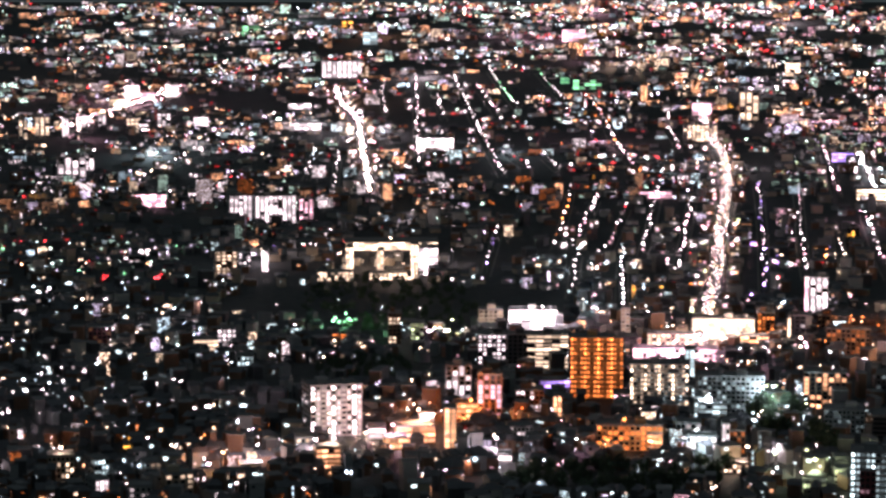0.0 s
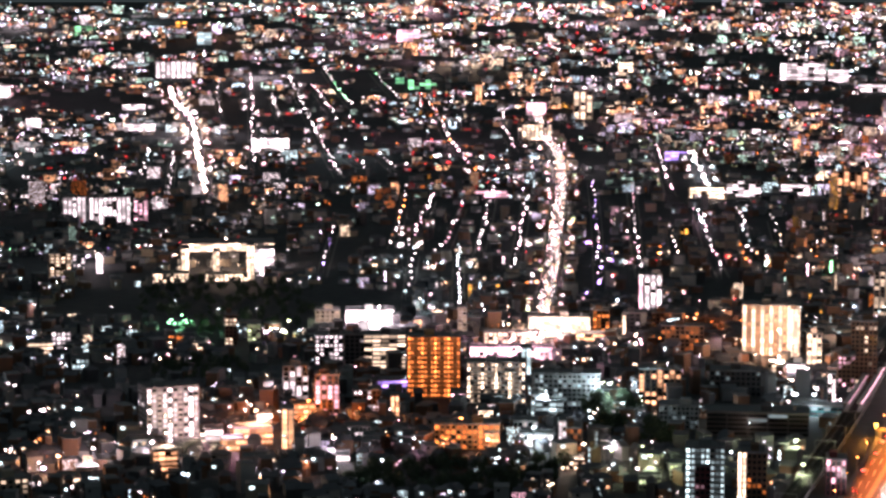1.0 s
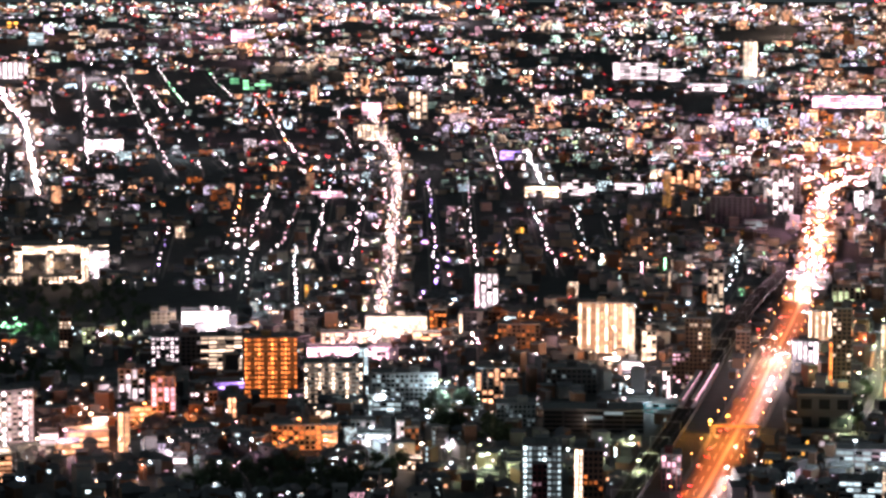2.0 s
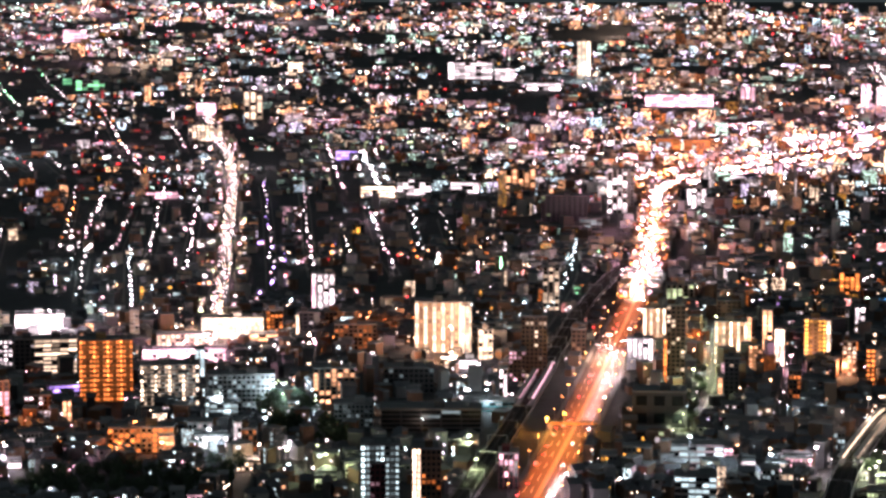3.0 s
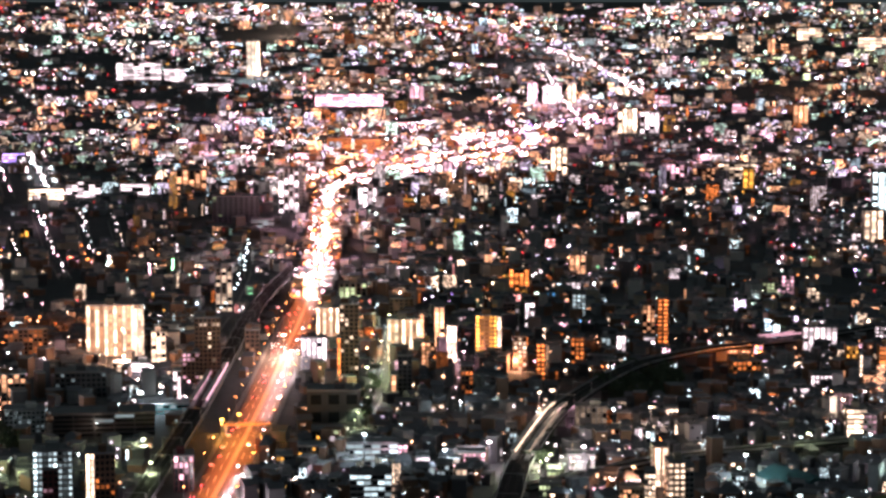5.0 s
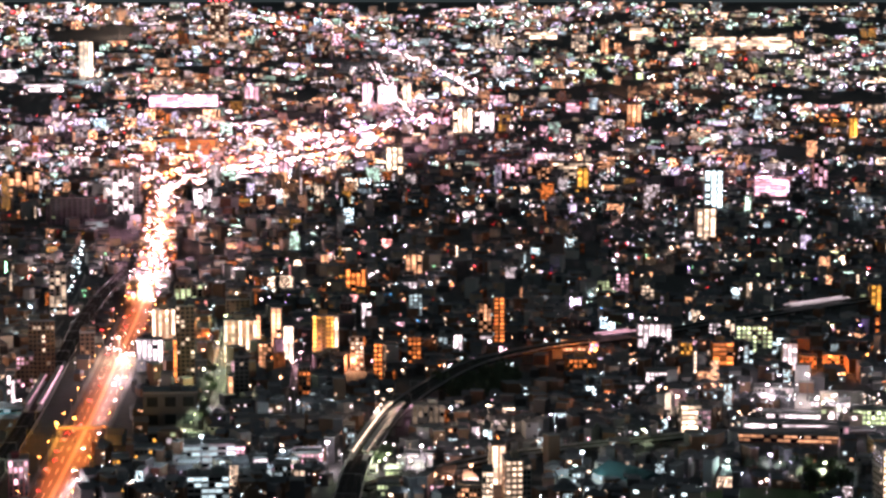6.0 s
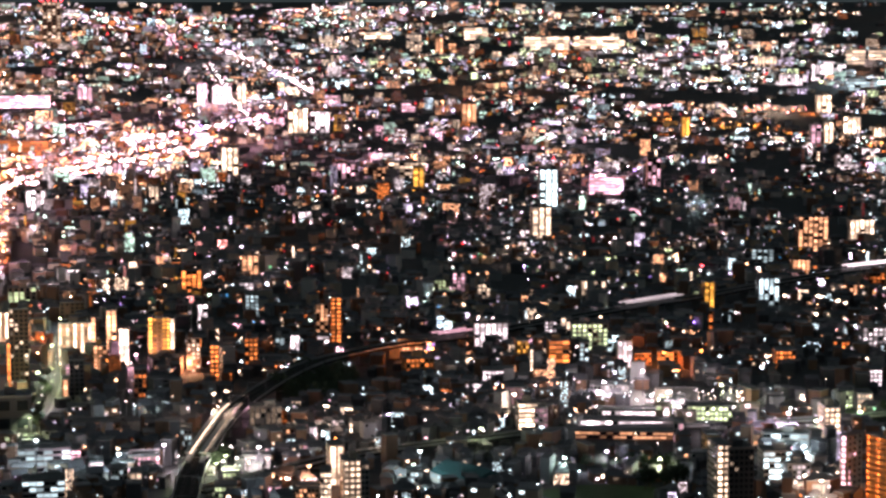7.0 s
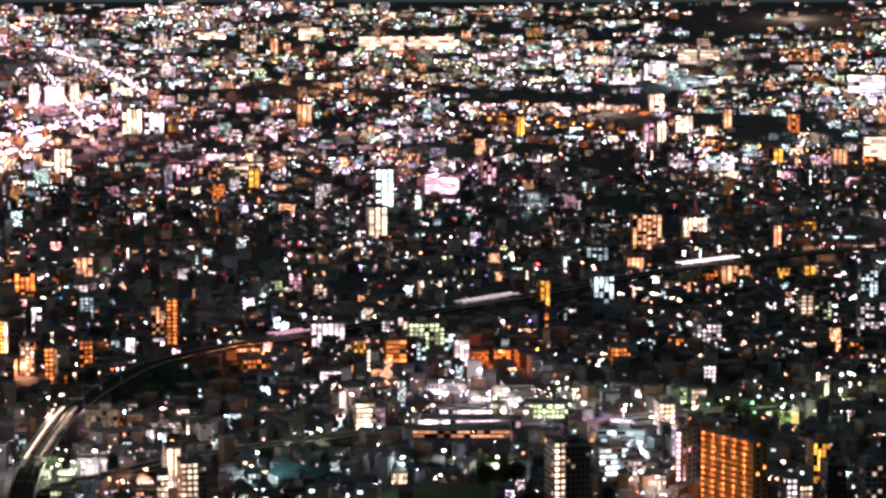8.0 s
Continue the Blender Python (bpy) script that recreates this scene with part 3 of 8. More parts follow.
block("apartment_block", "low beige-tiled apartment block with most windows lit warm orange", -1258.6, 3727.9, 15.0, 14, 20.4, 0, "beige", "warm", 1.24, "grid", 2, 0.8, row_m=5.4)
block("apartment_block", "low beige-tiled apartment block with most windows lit amber", -1322.4, 4027.0, 22.2, 14, 11.9, 0, "beige", "amber", 1.49, "grid", 2, 0.8, row_m=5.8)
block("apartment_block", "low pale rendered apartment block with all long window bands lit white", -1100.5, 2764.1, 18.4, 14, 15.5, 0, "pale", "white", 3.2, "band", 3, 1, row_m=4.1)
block("apartment_block", "low pale rendered apartment block with most windows lit white", -1153.2, 2771.5, 17.2, 14, 17.1, 0, "pale", "white", 2.4, "grid", 3, 0.9, row_m=4.1)
block("apartment_block", "pale rendered apartment block with most windows lit cream", -1168.2, 2707.4, 15.4, 14, 18.2, 0, "pale", "cream", 2.4, "grid", 3, 0.9, row_m=4.1)
block("hospital", "low pale rendered hospital with all long window bands lit cream", -617.0, 2001.2, 82.3, 40, 7.0, 0, "pale", "cream", 4.35, "band", 14, 1)
block("hospital_wing", "pale rendered hospital wing with all window columns lit cream", -606.8, 1850.8, 6.5, 26, 25.2, 0, "pale", "cream", 4.35, "column", 2, 1)
block("hospital_wing", "pale rendered hospital wing with all window columns lit cream", -584.4, 1864.0, 5.6, 26, 21.6, 0, "pale", "cream", 3.40, "column", 2, 1)
block("hospital_wing", "pale rendered hospital wing with all window columns lit cream", -554.9, 1864.0, 6.5, 26, 28.0, 0, "pale", "cream", 4.35, "column", 2, 1)
block("hospital_wing", "pale rendered hospital wing with all long window bands lit white", -548.7, 1883.8, 15.9, 26, 22.6, 0, "pale", "white", 4.76, "band", 4, 1)
block("annex", "low pale rendered annex with most windows lit cream", -614.1, 1833.4, 30.4, 14, 7.4, 0, "pale", "cream", 4.90, "grid", 10, 0.8)
block("annex", "low pale rendered annex with most windows lit cream", -571.3, 1850.1, 35.0, 14, 6.0, 0, "pale", "cream", 4.90, "grid", 9, 0.75)
block("apartment_block", "brown-tiled apartment block with most windows lit cream", -705.1, 1824.8, 17.8, 14, 21.6, 5, "brown", "cream", 2.4, "grid", 4, 0.75)
block("apartment_block", "grey concrete apartment block with all window columns lit white", -685.6, 1863.1, 5.7, 14, 17.1, 0, "grey", "white", 4.0, "column", 2, 1)
block("apartment_block", "dark-clad apartment block with some windows lit white", -708.7, 1876.5, 10.5, 14, 12.5, 0, "dark", "white", 2.4, "grid", 3, 0.4)
block("apartment_block", "low dark-clad apartment block with some windows lit white", -813.2, 1866.3, 33.9, 14, 5.9, 0, "dark", "white", 2.4, "grid", 7, 0.4)
block("shop", "low beige-tiled shop with all long window bands lit cream", -592.1, 1481.9, 25.1, 14, 7.7, 0, "beige", "cream", 2.4, "band", 6, 0.95)
block("apartment_block", "grey concrete apartment block with most windows lit white", -575.5, 1488.4, 12.9, 14, 14.7, 0, "grey", "white", 2.08, "grid", 4, 0.85)
block("shop", "low pale rendered shop with most windows lit white", -638.2, 1457.1, 18.2, 14, 6.9, 0, "pale", "white", 2.4, "grid", 6, 0.8)
block("apartment_block", "maroon-tiled apartment block with few windows lit warm orange", -672.4, 1496.5, 15.6, 14, 11.1, 0, "maroon", "warm", 0.2, "grid", 5, 0.2)
block("apartment_block", "pale rendered apartment block with all windows lit bluish white", -575.1, 1533.7, 7.0, 14, 11.1, 0, "pale", "cool", 3.2, "grid", 2, 1)
block("apartment_block", "brown-tiled apartment block with some windows lit cream", -476.0, 1550.5, 8.5, 14, 21.1, 0, "brown", "cream", 1.6, "grid", 3, 0.35)
block("apartment_block", "beige-tiled apartment block with most windows lit yellow-green", -465.5, 1570.4, 9.4, 14, 11.9, 0, "beige", "lime", 1.28, "grid", 3, 0.7)
block("sports_hall", "low pale rendered sports hall with most long window bands lit green", -523.7, 1580.9, 15.9, 10, 3.2, 0, "pale", "green", 1.6, "band", 5, 0.8)
block("apartment_block", "low grey concrete apartment block with most windows lit bluish white", -538.4, 1467.5, 14.9, 14, 5.3, 0, "grey", "cool", 2.4, "grid", 5, 0.7)
block("apartment_block", "low grey concrete apartment block with some windows lit bluish white", -539.6, 1428.5, 10.9, 14, 6.7, 0, "grey", "cool", 1.92, "grid", 4, 0.6)
block("apartment_block", "tall grey concrete apartment block with most open galleries lit white", -401.2, 1199.6, 28.6, 20, 30.2, 14, "grey", "white", 3.0, "gallery", 10, 0.75, fine=True)
block("apartment_block", "low pale rendered apartment block with all long window bands lit white", -381.4, 1209.5, 9.7, 14, 6.2, 0, "pale", "white", 2.0, "band", 3, 0.95)
block("apartment_block", "low beige-tiled apartment block with most windows lit cream", -415.4, 1181.2, 10.1, 14, 6.7, 0, "beige", "cream", 0.64, "grid", 4, 0.7)
block("shop", "ochre-tiled shop with all long window bands lit warm orange", -381.0, 1125.8, 12.5, 14, 10.5, 6, "orange", "warm", 1.74, "band", 4, 0.95)
block("shop", "low pale rendered shop with most long window bands lit white", -398.2, 1113.7, 16.9, 14, 4.0, 0, "pale", "white", 3.2, "band", 7, 0.8)
block("shop", "low pale rendered shop with most long window bands lit bluish white", -420.6, 1146.3, 9.9, 14, 3.0, 0, "pale", "cool", 3.2, "band", 4, 0.8)
block("apartment_block", "pale rendered apartment block with all long window bands lit cream", -332.9, 1129.0, 16.3, 14, 8.1, 0, "pale", "cream", 2.88, "band", 5, 1)
block("apartment_block", "beige-tiled apartment block with some windows lit cream", -425.1, 1035.4, 13.5, 14, 12.6, 10, "beige", "cream", 1.28, "grid", 4, 0.55)
block("apartment_block", "pale rendered apartment block with some windows lit cream", -453.7, 1071.0, 7.9, 14, 9.7, 10, "pale", "cream", 0.4, "grid", 3, 0.5)
block("warehouse", "pale rendered warehouse with some windows lit white", -439.7, 1022.4, 10.6, 14, 8.2, 0, "pale", "white", 0.4, "grid", 4, 0.5)
block("shop", "low beige-tiled shop with most long window bands lit cream", -411.2, 1073.4, 14.2, 14, 6.2, 0, "beige", "cream", 3.2, "band", 5, 0.9)
block("apartment_block", "beige-tiled apartment block with some windows lit cream", -500.7, 1065.3, 12.9, 12, 11.5, 0, "beige", "cream", 2.4, "grid", 6, 0.55)
block("apartment_block", "grey concrete apartment block with some windows lit bluish white", -479.0, 1066.0, 7.7, 14, 10.9, 20, "grey", "cool", 2.4, "grid", 4, 0.6)
block("apartment_block", "grey concrete apartment block with most window columns lit white", -464.0, 1032.8, 6.9, 14, 7.8, 20, "grey", "white", 2.4, "column", 3, 0.8)
block("shop", "low dark-clad shop with all long window bands lit amber", -495.8, 1149.7, 14.9, 12, 1.8, 0, "dark", "amber", 2.48, "band", 4, 1)
block("shop", "low dark-clad shop with all long window bands lit amber", -506.5, 1171.6, 9.1, 12, 1.9, 0, "dark", "amber", 1.98, "band", 3, 1)
block("apartment_block", "grey concrete apartment block with most window columns lit white", -549.2, 1119.9, 3.0, 14, 12.8, 0, "grey", "white", 3.2, "column", 2, 0.9)
block("apartment_block", "low brown-tiled apartment block with some windows lit warm orange", -475.2, 1165.3, 7.8, 14, 6.7, 0, "brown", "warm", 1.49, "grid", 4, 0.5)
block("shop", "ochre-tiled shop with all long window bands lit warm orange", -357.6, 1203.3, 21.1, 14, 9.2, 8, "orange", "warm", 1.98, "band", 5, 1)
block("shop", "pale rendered shop with all long window bands lit white", -358.7, 1228.4, 7.9, 10, 12.5, 0, "pale", "white", 4.8, "band", 3, 1)
block("apartment_block", "beige-tiled apartment block with all window columns lit warm orange", -336.4, 1196.2, 6.5, 14, 21.2, 0, "beige", "warm", 1.74, "column", 2, 1)
block("shop", "ochre-tiled shop with most long window bands lit warm orange", -349.0, 1285.1, 17.6, 14, 8.4, 8, "orange", "warm", 1.74, "band", 6, 0.8)
block("apartment_block", "grey concrete apartment block with some window columns lit white", -372.6, 1343.0, 15.3, 14, 20.3, 0, "grey", "white", 2.4, "column", 4, 0.55)
block("apartment_block", "tall brown-tiled apartment block with some window columns lit pinkish white", -335.7, 1275.7, 13.8, 14, 26.9, 0, "brown", "pink", 2.8, "column", 4, 0.45, fine=True)
block("apartment_block", "dark-clad apartment block with most windows lit white", -383.7, 1463.6, 18.0, 14, 22.0, 0, "dark", "white", 2.4, "grid", 6, 0.75)
block("office_block", "dark-clad office block with few windows lit white", -367.7, 1467.7, 13.0, 14, 22.0, 0, "dark", "white", 0.8, "grid", 4, 0.05)
block("office_block", "dark-clad office block with most long window bands lit cream", -348.9, 1472.3, 26.7, 16, 22.0, 0, "dark", "cream", 2.08, "band", 5, 0.75, fine=True)
block("department_store", "pale rendered department store with all long window bands lit white", -395.7, 1623.5, 34.2, 16, 16.9, 0, "pale", "white", 9.0, "band", 7, 1, fine=True)
block("apartment_block", "beige-tiled apartment block with some windows lit cream", -424.5, 1616.2, 17.5, 14, 16.9, 0, "beige", "cream", 0.36, "grid", 5, 0.6)
block("apartment_block", "tall ochre-tiled apartment block with all open galleries lit deep orange", -294.7, 1370.3, 31.4, 16, 36.7, 0, "orange", "orange", 2.07, "gallery", 16, 1, fine=True)
block("apartment_block", "pale rendered apartment block with most windows lit cream", -327.2, 1616.0, 6.3, 10, 21.5, 0, "pale", "cream", 0.4, "grid", 2, 0.7)
block("apartment_block", "grey concrete apartment block with most open galleries lit cream", -254.6, 1358.3, 34.2, 16, 24.1, 0, "grey", "cream", 2.07, "gallery", 17, 0.8, fine=True)
block("apartment_block", "pale rendered apartment block with most window columns lit bluish white", -246.9, 1416.9, 6.2, 16, 24.4, 0, "pale", "cool", 1.6, "column", 2, 0.8)
block("shop", "low pale rendered shop with all long window bands lit violet", -327.4, 1400.5, 18.8, 14, 4.5, 10, "pale", "violet", 4.0, "band", 5, 1)
block("apartment_block", "brown-tiled apartment block with all window columns lit warm orange", -298.7, 1284.9, 5.0, 14, 14.8, 0, "brown", "warm", 1.98, "column", 2, 1)
block("apartment_block", "brown-tiled apartment block with some windows lit white", -316.9, 1293.4, 15.9, 14, 16.2, 0, "brown", "white", 2.0, "grid", 6, 0.3)
block("apartment_block", "beige-tiled apartment block with most windows lit amber", -348.4, 1806.3, 25.4, 14, 12.4, 0, "beige", "amber", 1.98, "grid", 7, 0.8)
block("department_store", "pale rendered department store with all windows lit cream", -261.2, 1633.6, 43.3, 16, 14.4, 0, "pale", "cream", 4.0, "grid", 20, 1, fine=True)
block("shop", "low pale rendered shop with most windows lit pinkish white", -274.8, 1521.5, 55.2, 12, 9.0, 0, "pale", "pink", 8.0, "grid", 18, 0.75, fine=True)
block("shop", "low beige-tiled shop with most windows lit cream", -288.3, 1596.1, 38.6, 12, 7.8, 0, "beige", "cream", 4.8, "grid", 12, 0.7)
block("shop", "low ochre-tiled shop with most long window bands lit warm orange", -233.3, 1605.0, 23.2, 12, 7.1, 0, "orange", "warm", 3.97, "band", 8, 0.8)
block("apartment_block", "brown-tiled apartment block with most windows lit deep orange", -236.0, 1665.7, 12.0, 14, 15.4, 0, "brown", "orange", 1.59, "grid", 4, 0.7)
block("apartment_block", "dark-clad apartment block with few windows lit white", -205.9, 1603.5, 11.5, 14, 22.6, 0, "dark", "white", 2.4, "grid", 3, 0.05)
block("apartment_block", "pale rendered apartment block with all window columns lit cream", -211.2, 1602.8, 2.3, 12, 21.1, 0, "pale", "cream", 4.0, "column", 1, 1)
block("apartment_block", "grey concrete apartment block with most window columns lit white", -212.8, 1762.4, 17.8, 14, 29.9, 0, "grey", "white", 2.56, "column", 4, 0.85)
block("apartment_block", "brown-tiled apartment block with all window columns lit pinkish white", -219.9, 1761.5, 3.4, 12, 27.3, 0, "brown", "pink", 3.2, "column", 1, 1)
block("apartment_block", "brown-tiled apartment block with some windows lit deep orange", -169.5, 1586.8, 28.9, 14, 17.0, 0, "brown", "orange", 0.64, "grid", 9, 0.45)
block("apartment_block", "brown-tiled apartment block with all window columns lit warm orange", -161.4, 1600.7, 6.9, 14, 13.2, 0, "brown", "warm", 2.48, "column", 2, 1)
block("apartment_block", "brown-tiled apartment block with some window columns lit warm orange", -159.5, 1372.7, 25.0, 14, 20.8, 0, "brown", "warm", 1.79, "column", 7, 0.5, fine=True)
block("apartment_block", "pale rendered apartment block with all window columns lit pinkish white", -171.0, 1375.3, 2.6, 12, 16.8, 0, "pale", "pink", 3.6, "column", 1, 1)
block("apartment_block", "grey concrete apartment block with some windows lit bluish white", -209.8, 1342.9, 38.2, 18, 21.1, 0, "grey", "cool", 0.8, "grid", 14, 0.3, fine=True)
block("apartment_block", "pale rendered apartment block with most long window bands lit bluish white", -213.5, 1301.8, 15.7, 14, 11.6, 0, "pale", "cool", 1.44, "band", 4, 0.9)
block("apartment_block", "pale rendered apartment block with most window columns lit white", -193.2, 1221.2, 4.1, 12, 15.7, 0, "pale", "white", 2.4, "column", 2, 0.9)
block("apartment_block", "brown-tiled apartment block with some windows lit deep orange", -187.4, 1222.1, 8.2, 14, 12.1, 0, "brown", "orange", 0.74, "grid", 4, 0.3)
block("apartment_block", "ochre-tiled apartment block with some windows lit deep orange", -243.4, 1215.3, 34.8, 16, 13.3, 0, "orange", "orange", 1.98, "grid", 12, 0.55, fine=True)
block("shop", "low dark-clad shop with some long window bands lit cream", -255.6, 1276.4, 24.8, 10, 2.5, 0, "dark", "cream", 3.2, "band", 10, 0.6)
block("factory_hall", "grey concrete factory hall with some windows lit bluish white", -140.1, 1297.6, 21.8, 18, 12.7, 0, "grey", "cool", 0.2, "grid", 9, 0.3)
block("apartment_block", "grey concrete apartment block with some windows lit white", -218.6, 1252.6, 13.3, 14, 9.3, 0, "grey", "white", 1.2, "grid", 5, 0.4)
block("apartment_block", "tall grey concrete apartment block with all open galleries lit bluish white", -105.1, 1089.2, 18.2, 16, 30.0, 0, "grey", "cool", 1.44, "gallery", 8, 0.95, fine=True)
block("stair_tower", "tall maroon-tiled stair tower with some windows lit pinkish white", -105.9, 1085.6, 7.3, 2.0, 22.0, 0, "maroon", "pink", 0.24, "grid", 3, 0.3)
block("apartment_block", "tall brown-tiled apartment block with all window columns lit cream", -88.1, 1090.7, 4.2, 14, 28.4, 0, "brown", "cream", 2.8, "column", 2, 1)
block("apartment_block", "tall brown-tiled apartment block with few windows lit deep orange", -81.3, 1091.2, 9.4, 14, 28.1, 0, "brown", "orange", 0.6, "grid", 4, 0.12, fine=True)
block("apartment_block", "low grey concrete apartment block with some windows lit bluish white", -137.2, 1216.3, 14.6, 14, 4.8, 0, "grey", "cool", 0.96, "grid", 6, 0.4)
block("apartment_block", "pale rendered apartment block with some windows lit white", -302.3, 1215.0, 13.2, 14, 9.8, 8, "pale", "white", 2.08, "grid", 6, 0.4)
block("shop", "low pale rendered shop with some windows lit white", -208.6, 1229.7, 17.8, 12, 6.7, 0, "pale", "white", 2.72, "grid", 8, 0.6)
block("shop", "low beige-tiled shop with some windows lit cream", -177.5, 1172.3, 16.9, 12, 4.6, 0, "beige", "cream", 2.88, "grid", 8, 0.6)
block("apartment_block", "pale rendered apartment block with some windows lit bluish white", -220.2, 1307.8, 9.5, 14, 14.2, 0, "pale", "cool", 1.6, "grid", 4, 0.6)
block("shop", "low pale rendered shop with most long window bands lit white", -299.5, 1168.2, 7.5, 12, 3.5, 0, "pale", "white", 3.2, "band", 3, 0.9)
block("shop", "low pale rendered shop with some windows lit bluish white", -169.5, 1227.8, 11.8, 12, 4.8, 0, "pale", "cool", 2.4, "grid", 6, 0.6)
block("shop", "low pale rendered shop with some windows lit yellow-green", -135.7, 1130.7, 10.8, 12, 5.6, 0, "pale", "lime", 2.08, "grid", 6, 0.5)
block("shop", "low pale rendered shop with most windows lit pinkish white", -274.6, 1346.6, 9.8, 12, 7.3, 0, "pale", "pink", 3.2, "grid", 4, 0.7)
block("shop", "low brown-tiled shop with some windows lit warm orange", -295.1, 1262.6, 12.3, 12, 4.4, 0, "brown", "warm", 1.98, "grid", 6, 0.6)
block("shop", "low ochre-tiled shop with most long window bands lit amber", -254.9, 1213.0, 8.9, 12, 4.8, 0, "orange", "amber", 1.98, "band", 4, 0.9)
block("shop", "ochre-tiled shop with most long window bands lit warm orange", -230.4, 1217.9, 7.7, 12, 9.1, 0, "orange", "warm", 1.98, "band", 3, 0.9)
block("apartment_block", "pale rendered apartment block with some windows lit yellow-green", -125.2, 1159.1, 8.3, 14, 7.4, 0, "pale", "lime", 1.76, "grid", 4, 0.5)
block("shop", "low ochre-tiled shop with most long window bands lit warm orange", -362.9, 1185.1, 11.9, 12, 6.0, 6, "orange", "warm", 1.98, "band", 5, 0.9)
block("shop", "low pale rendered shop with some windows lit cream", -385.3, 1178.0, 14.8, 12, 4.8, 6, "pale", "cream", 2.0, "grid", 6, 0.6)
block("apartment_block", "pale rendered apartment block with some windows lit cream", -405.0, 1163.2, 11.8, 12, 7.8, 6, "pale", "cream", 1.28, "grid", 5, 0.6)
block("shop", "low pale rendered shop with some windows lit white", -414.3, 1104.8, 11.3, 12, 4.0, 6, "pale", "white", 3.2, "grid", 6, 0.6)
block("apartment_block", "pale rendered apartment block with some windows lit white", -423.8, 1057.0, 6.5, 12, 7.2, 6, "pale", "white", 2.4, "grid", 4, 0.6)
# three low halls added so their glow stands for ground washed white by lamps
block("market_hall", "low pale rendered market hall with most windows lit white", 380.5, 1289.4, 35.2, 12, 2.9, 0, "pale", "white", 3.2, "grid", 14, 0.8)
block("market_hall", "low pale rendered market hall with some windows lit white", 393.4, 1374.8, 23.8, 12, 3.5, 0, "pale", "white", 2.4, "grid", 10, 0.6)
block("market_hall", "low pale rendered market hall with most windows lit white", 412.7, 1323.0, 23.1, 12, 3.4, 0, "pale", "white", 3.2, "grid", 9, 0.7)
block("market_hall", "pale rendered market hall with most windows lit yellow-green", 420.6, 1263.5, 25.4, 12, 8.4, 0, "pale", "lime", 2.88, "grid", 10, 0.75)
block("shop", "low pale rendered shop with most long window bands lit violet", 443.7, 1198.6, 12.4, 12, 6.8, 10, "pale", "violet", 3.2, "band", 3, 0.9)
block("shop", "low pale rendered shop with most long window bands lit bluish white", 427.5, 1163.4, 18.0, 12, 4.2, 10, "pale", "cool", 3.2, "band", 5, 0.9)
block("shop", "pale rendered shop with most windows lit cream", 400.9, 1045.0, 16.2, 12, 7.1, 10, "pale", "cream", 2.4, "grid", 8, 0.7)
block("shop", "low beige-tiled shop with most windows lit cream", 390.8, 1055.7, 13.6, 12, 5.5, 10, "beige", "cream", 2.4, "grid", 8, 0.7)
block("warehouse", "pale rendered warehouse with most long window bands lit bluish white", 250.5, 1110.9, 13.6, 12, 7.2, 0, "pale", "cool", 0.96, "band", 5, 0.7)
block("apartment_block", "pale rendered apartment block with some windows lit bluish white", 218.9, 1104.2, 8.0, 12, 11.0, 0, "pale", "cool", 1.12, "grid", 4, 0.5)
block("shop", "low ochre-tiled shop with most windows lit warm orange", 308.9, 1557.8, 22.7, 12, 8.4, 0, "orange", "warm", 1.98, "grid", 8, 0.7)
block("apartment_block", "ochre-tiled apartment block with some windows lit deep orange", 290.7, 1448.1, 18.1, 12, 12.2, 14, "orange", "orange", 1.29, "grid", 6, 0.6)
block("apartment_block", "pale rendered apartment block with most windows lit violet", 312.4, 1519.1, 5.9, 14, 11.3, 0, "pale", "violet", 3.2, "grid", 2, 0.9)
block("shop", "low pale rendered shop with most windows lit bluish white", 246.9, 1483.4, 12.2, 12, 5.8, 0, "pale", "cool", 3.2, "grid", 5, 0.7)
block("shop", "low pale rendered shop with some windows lit yellow-green", 284.8, 1384.6, 16.8, 12, 3.4, 0, "pale", "lime", 3.2, "grid", 7, 0.6)
block("shop", "pale rendered shop with most windows lit white", 151.6, 1175.9, 14.1, 12, 7.5, 0, "pale", "white", 2.4, "grid", 6, 0.7)
block("shop", "low pale rendered shop with some windows lit yellow-green", 135.7, 1149.6, 8.3, 12, 5.1, 0, "pale", "lime", 2.0, "grid", 4, 0.6)
block("apartment_block", "pale rendered apartment block with some windows lit white", 128.3, 1170.1, 4.5, 14, 10.4, 0, "pale", "white", 1.76, "grid", 3, 0.6)
block("shop", "low pale rendered shop with some windows lit yellow-green", 128.8, 1113.1, 10.7, 12, 6.0, 0, "pale", "lime", 1.6, "grid", 6, 0.6)
block("shop", "beige-tiled shop with some windows lit warm orange", 166.3, 1095.3, 13.2, 12, 7.1, 0, "beige", "warm", 1.29, "grid", 7, 0.6)
block("shop", "low pale rendered shop with some windows lit pinkish white", 151.2, 1110.3, 8.0, 12, 5.5, 0, "pale", "pink", 2.08, "grid", 5, 0.5)
block("shop", "low pale rendered shop with most windows lit white", 160.5, 1138.2, 6.0, 12, 3.9, 0, "pale", "white", 3.2, "grid", 3, 0.7)
block("apartment_block", "pale rendered apartment block with some windows lit bluish white", 80.0, 1138.6, 8.2, 12, 11.2, 0, "pale", "cool", 1.6, "grid", 4, 0.5)
block("shop", "pale rendered shop with most long window bands lit white", 71.5, 1177.7, 6.7, 12, 7.5, 0, "pale", "white", 1.92, "band", 3, 0.8)
block("apartment_block", "pale rendered apartment block with most window columns lit cream", 86.9, 1122.4, 5.4, 12, 12.1, 0, "pale", "cream", 1.6, "column", 2, 0.8)
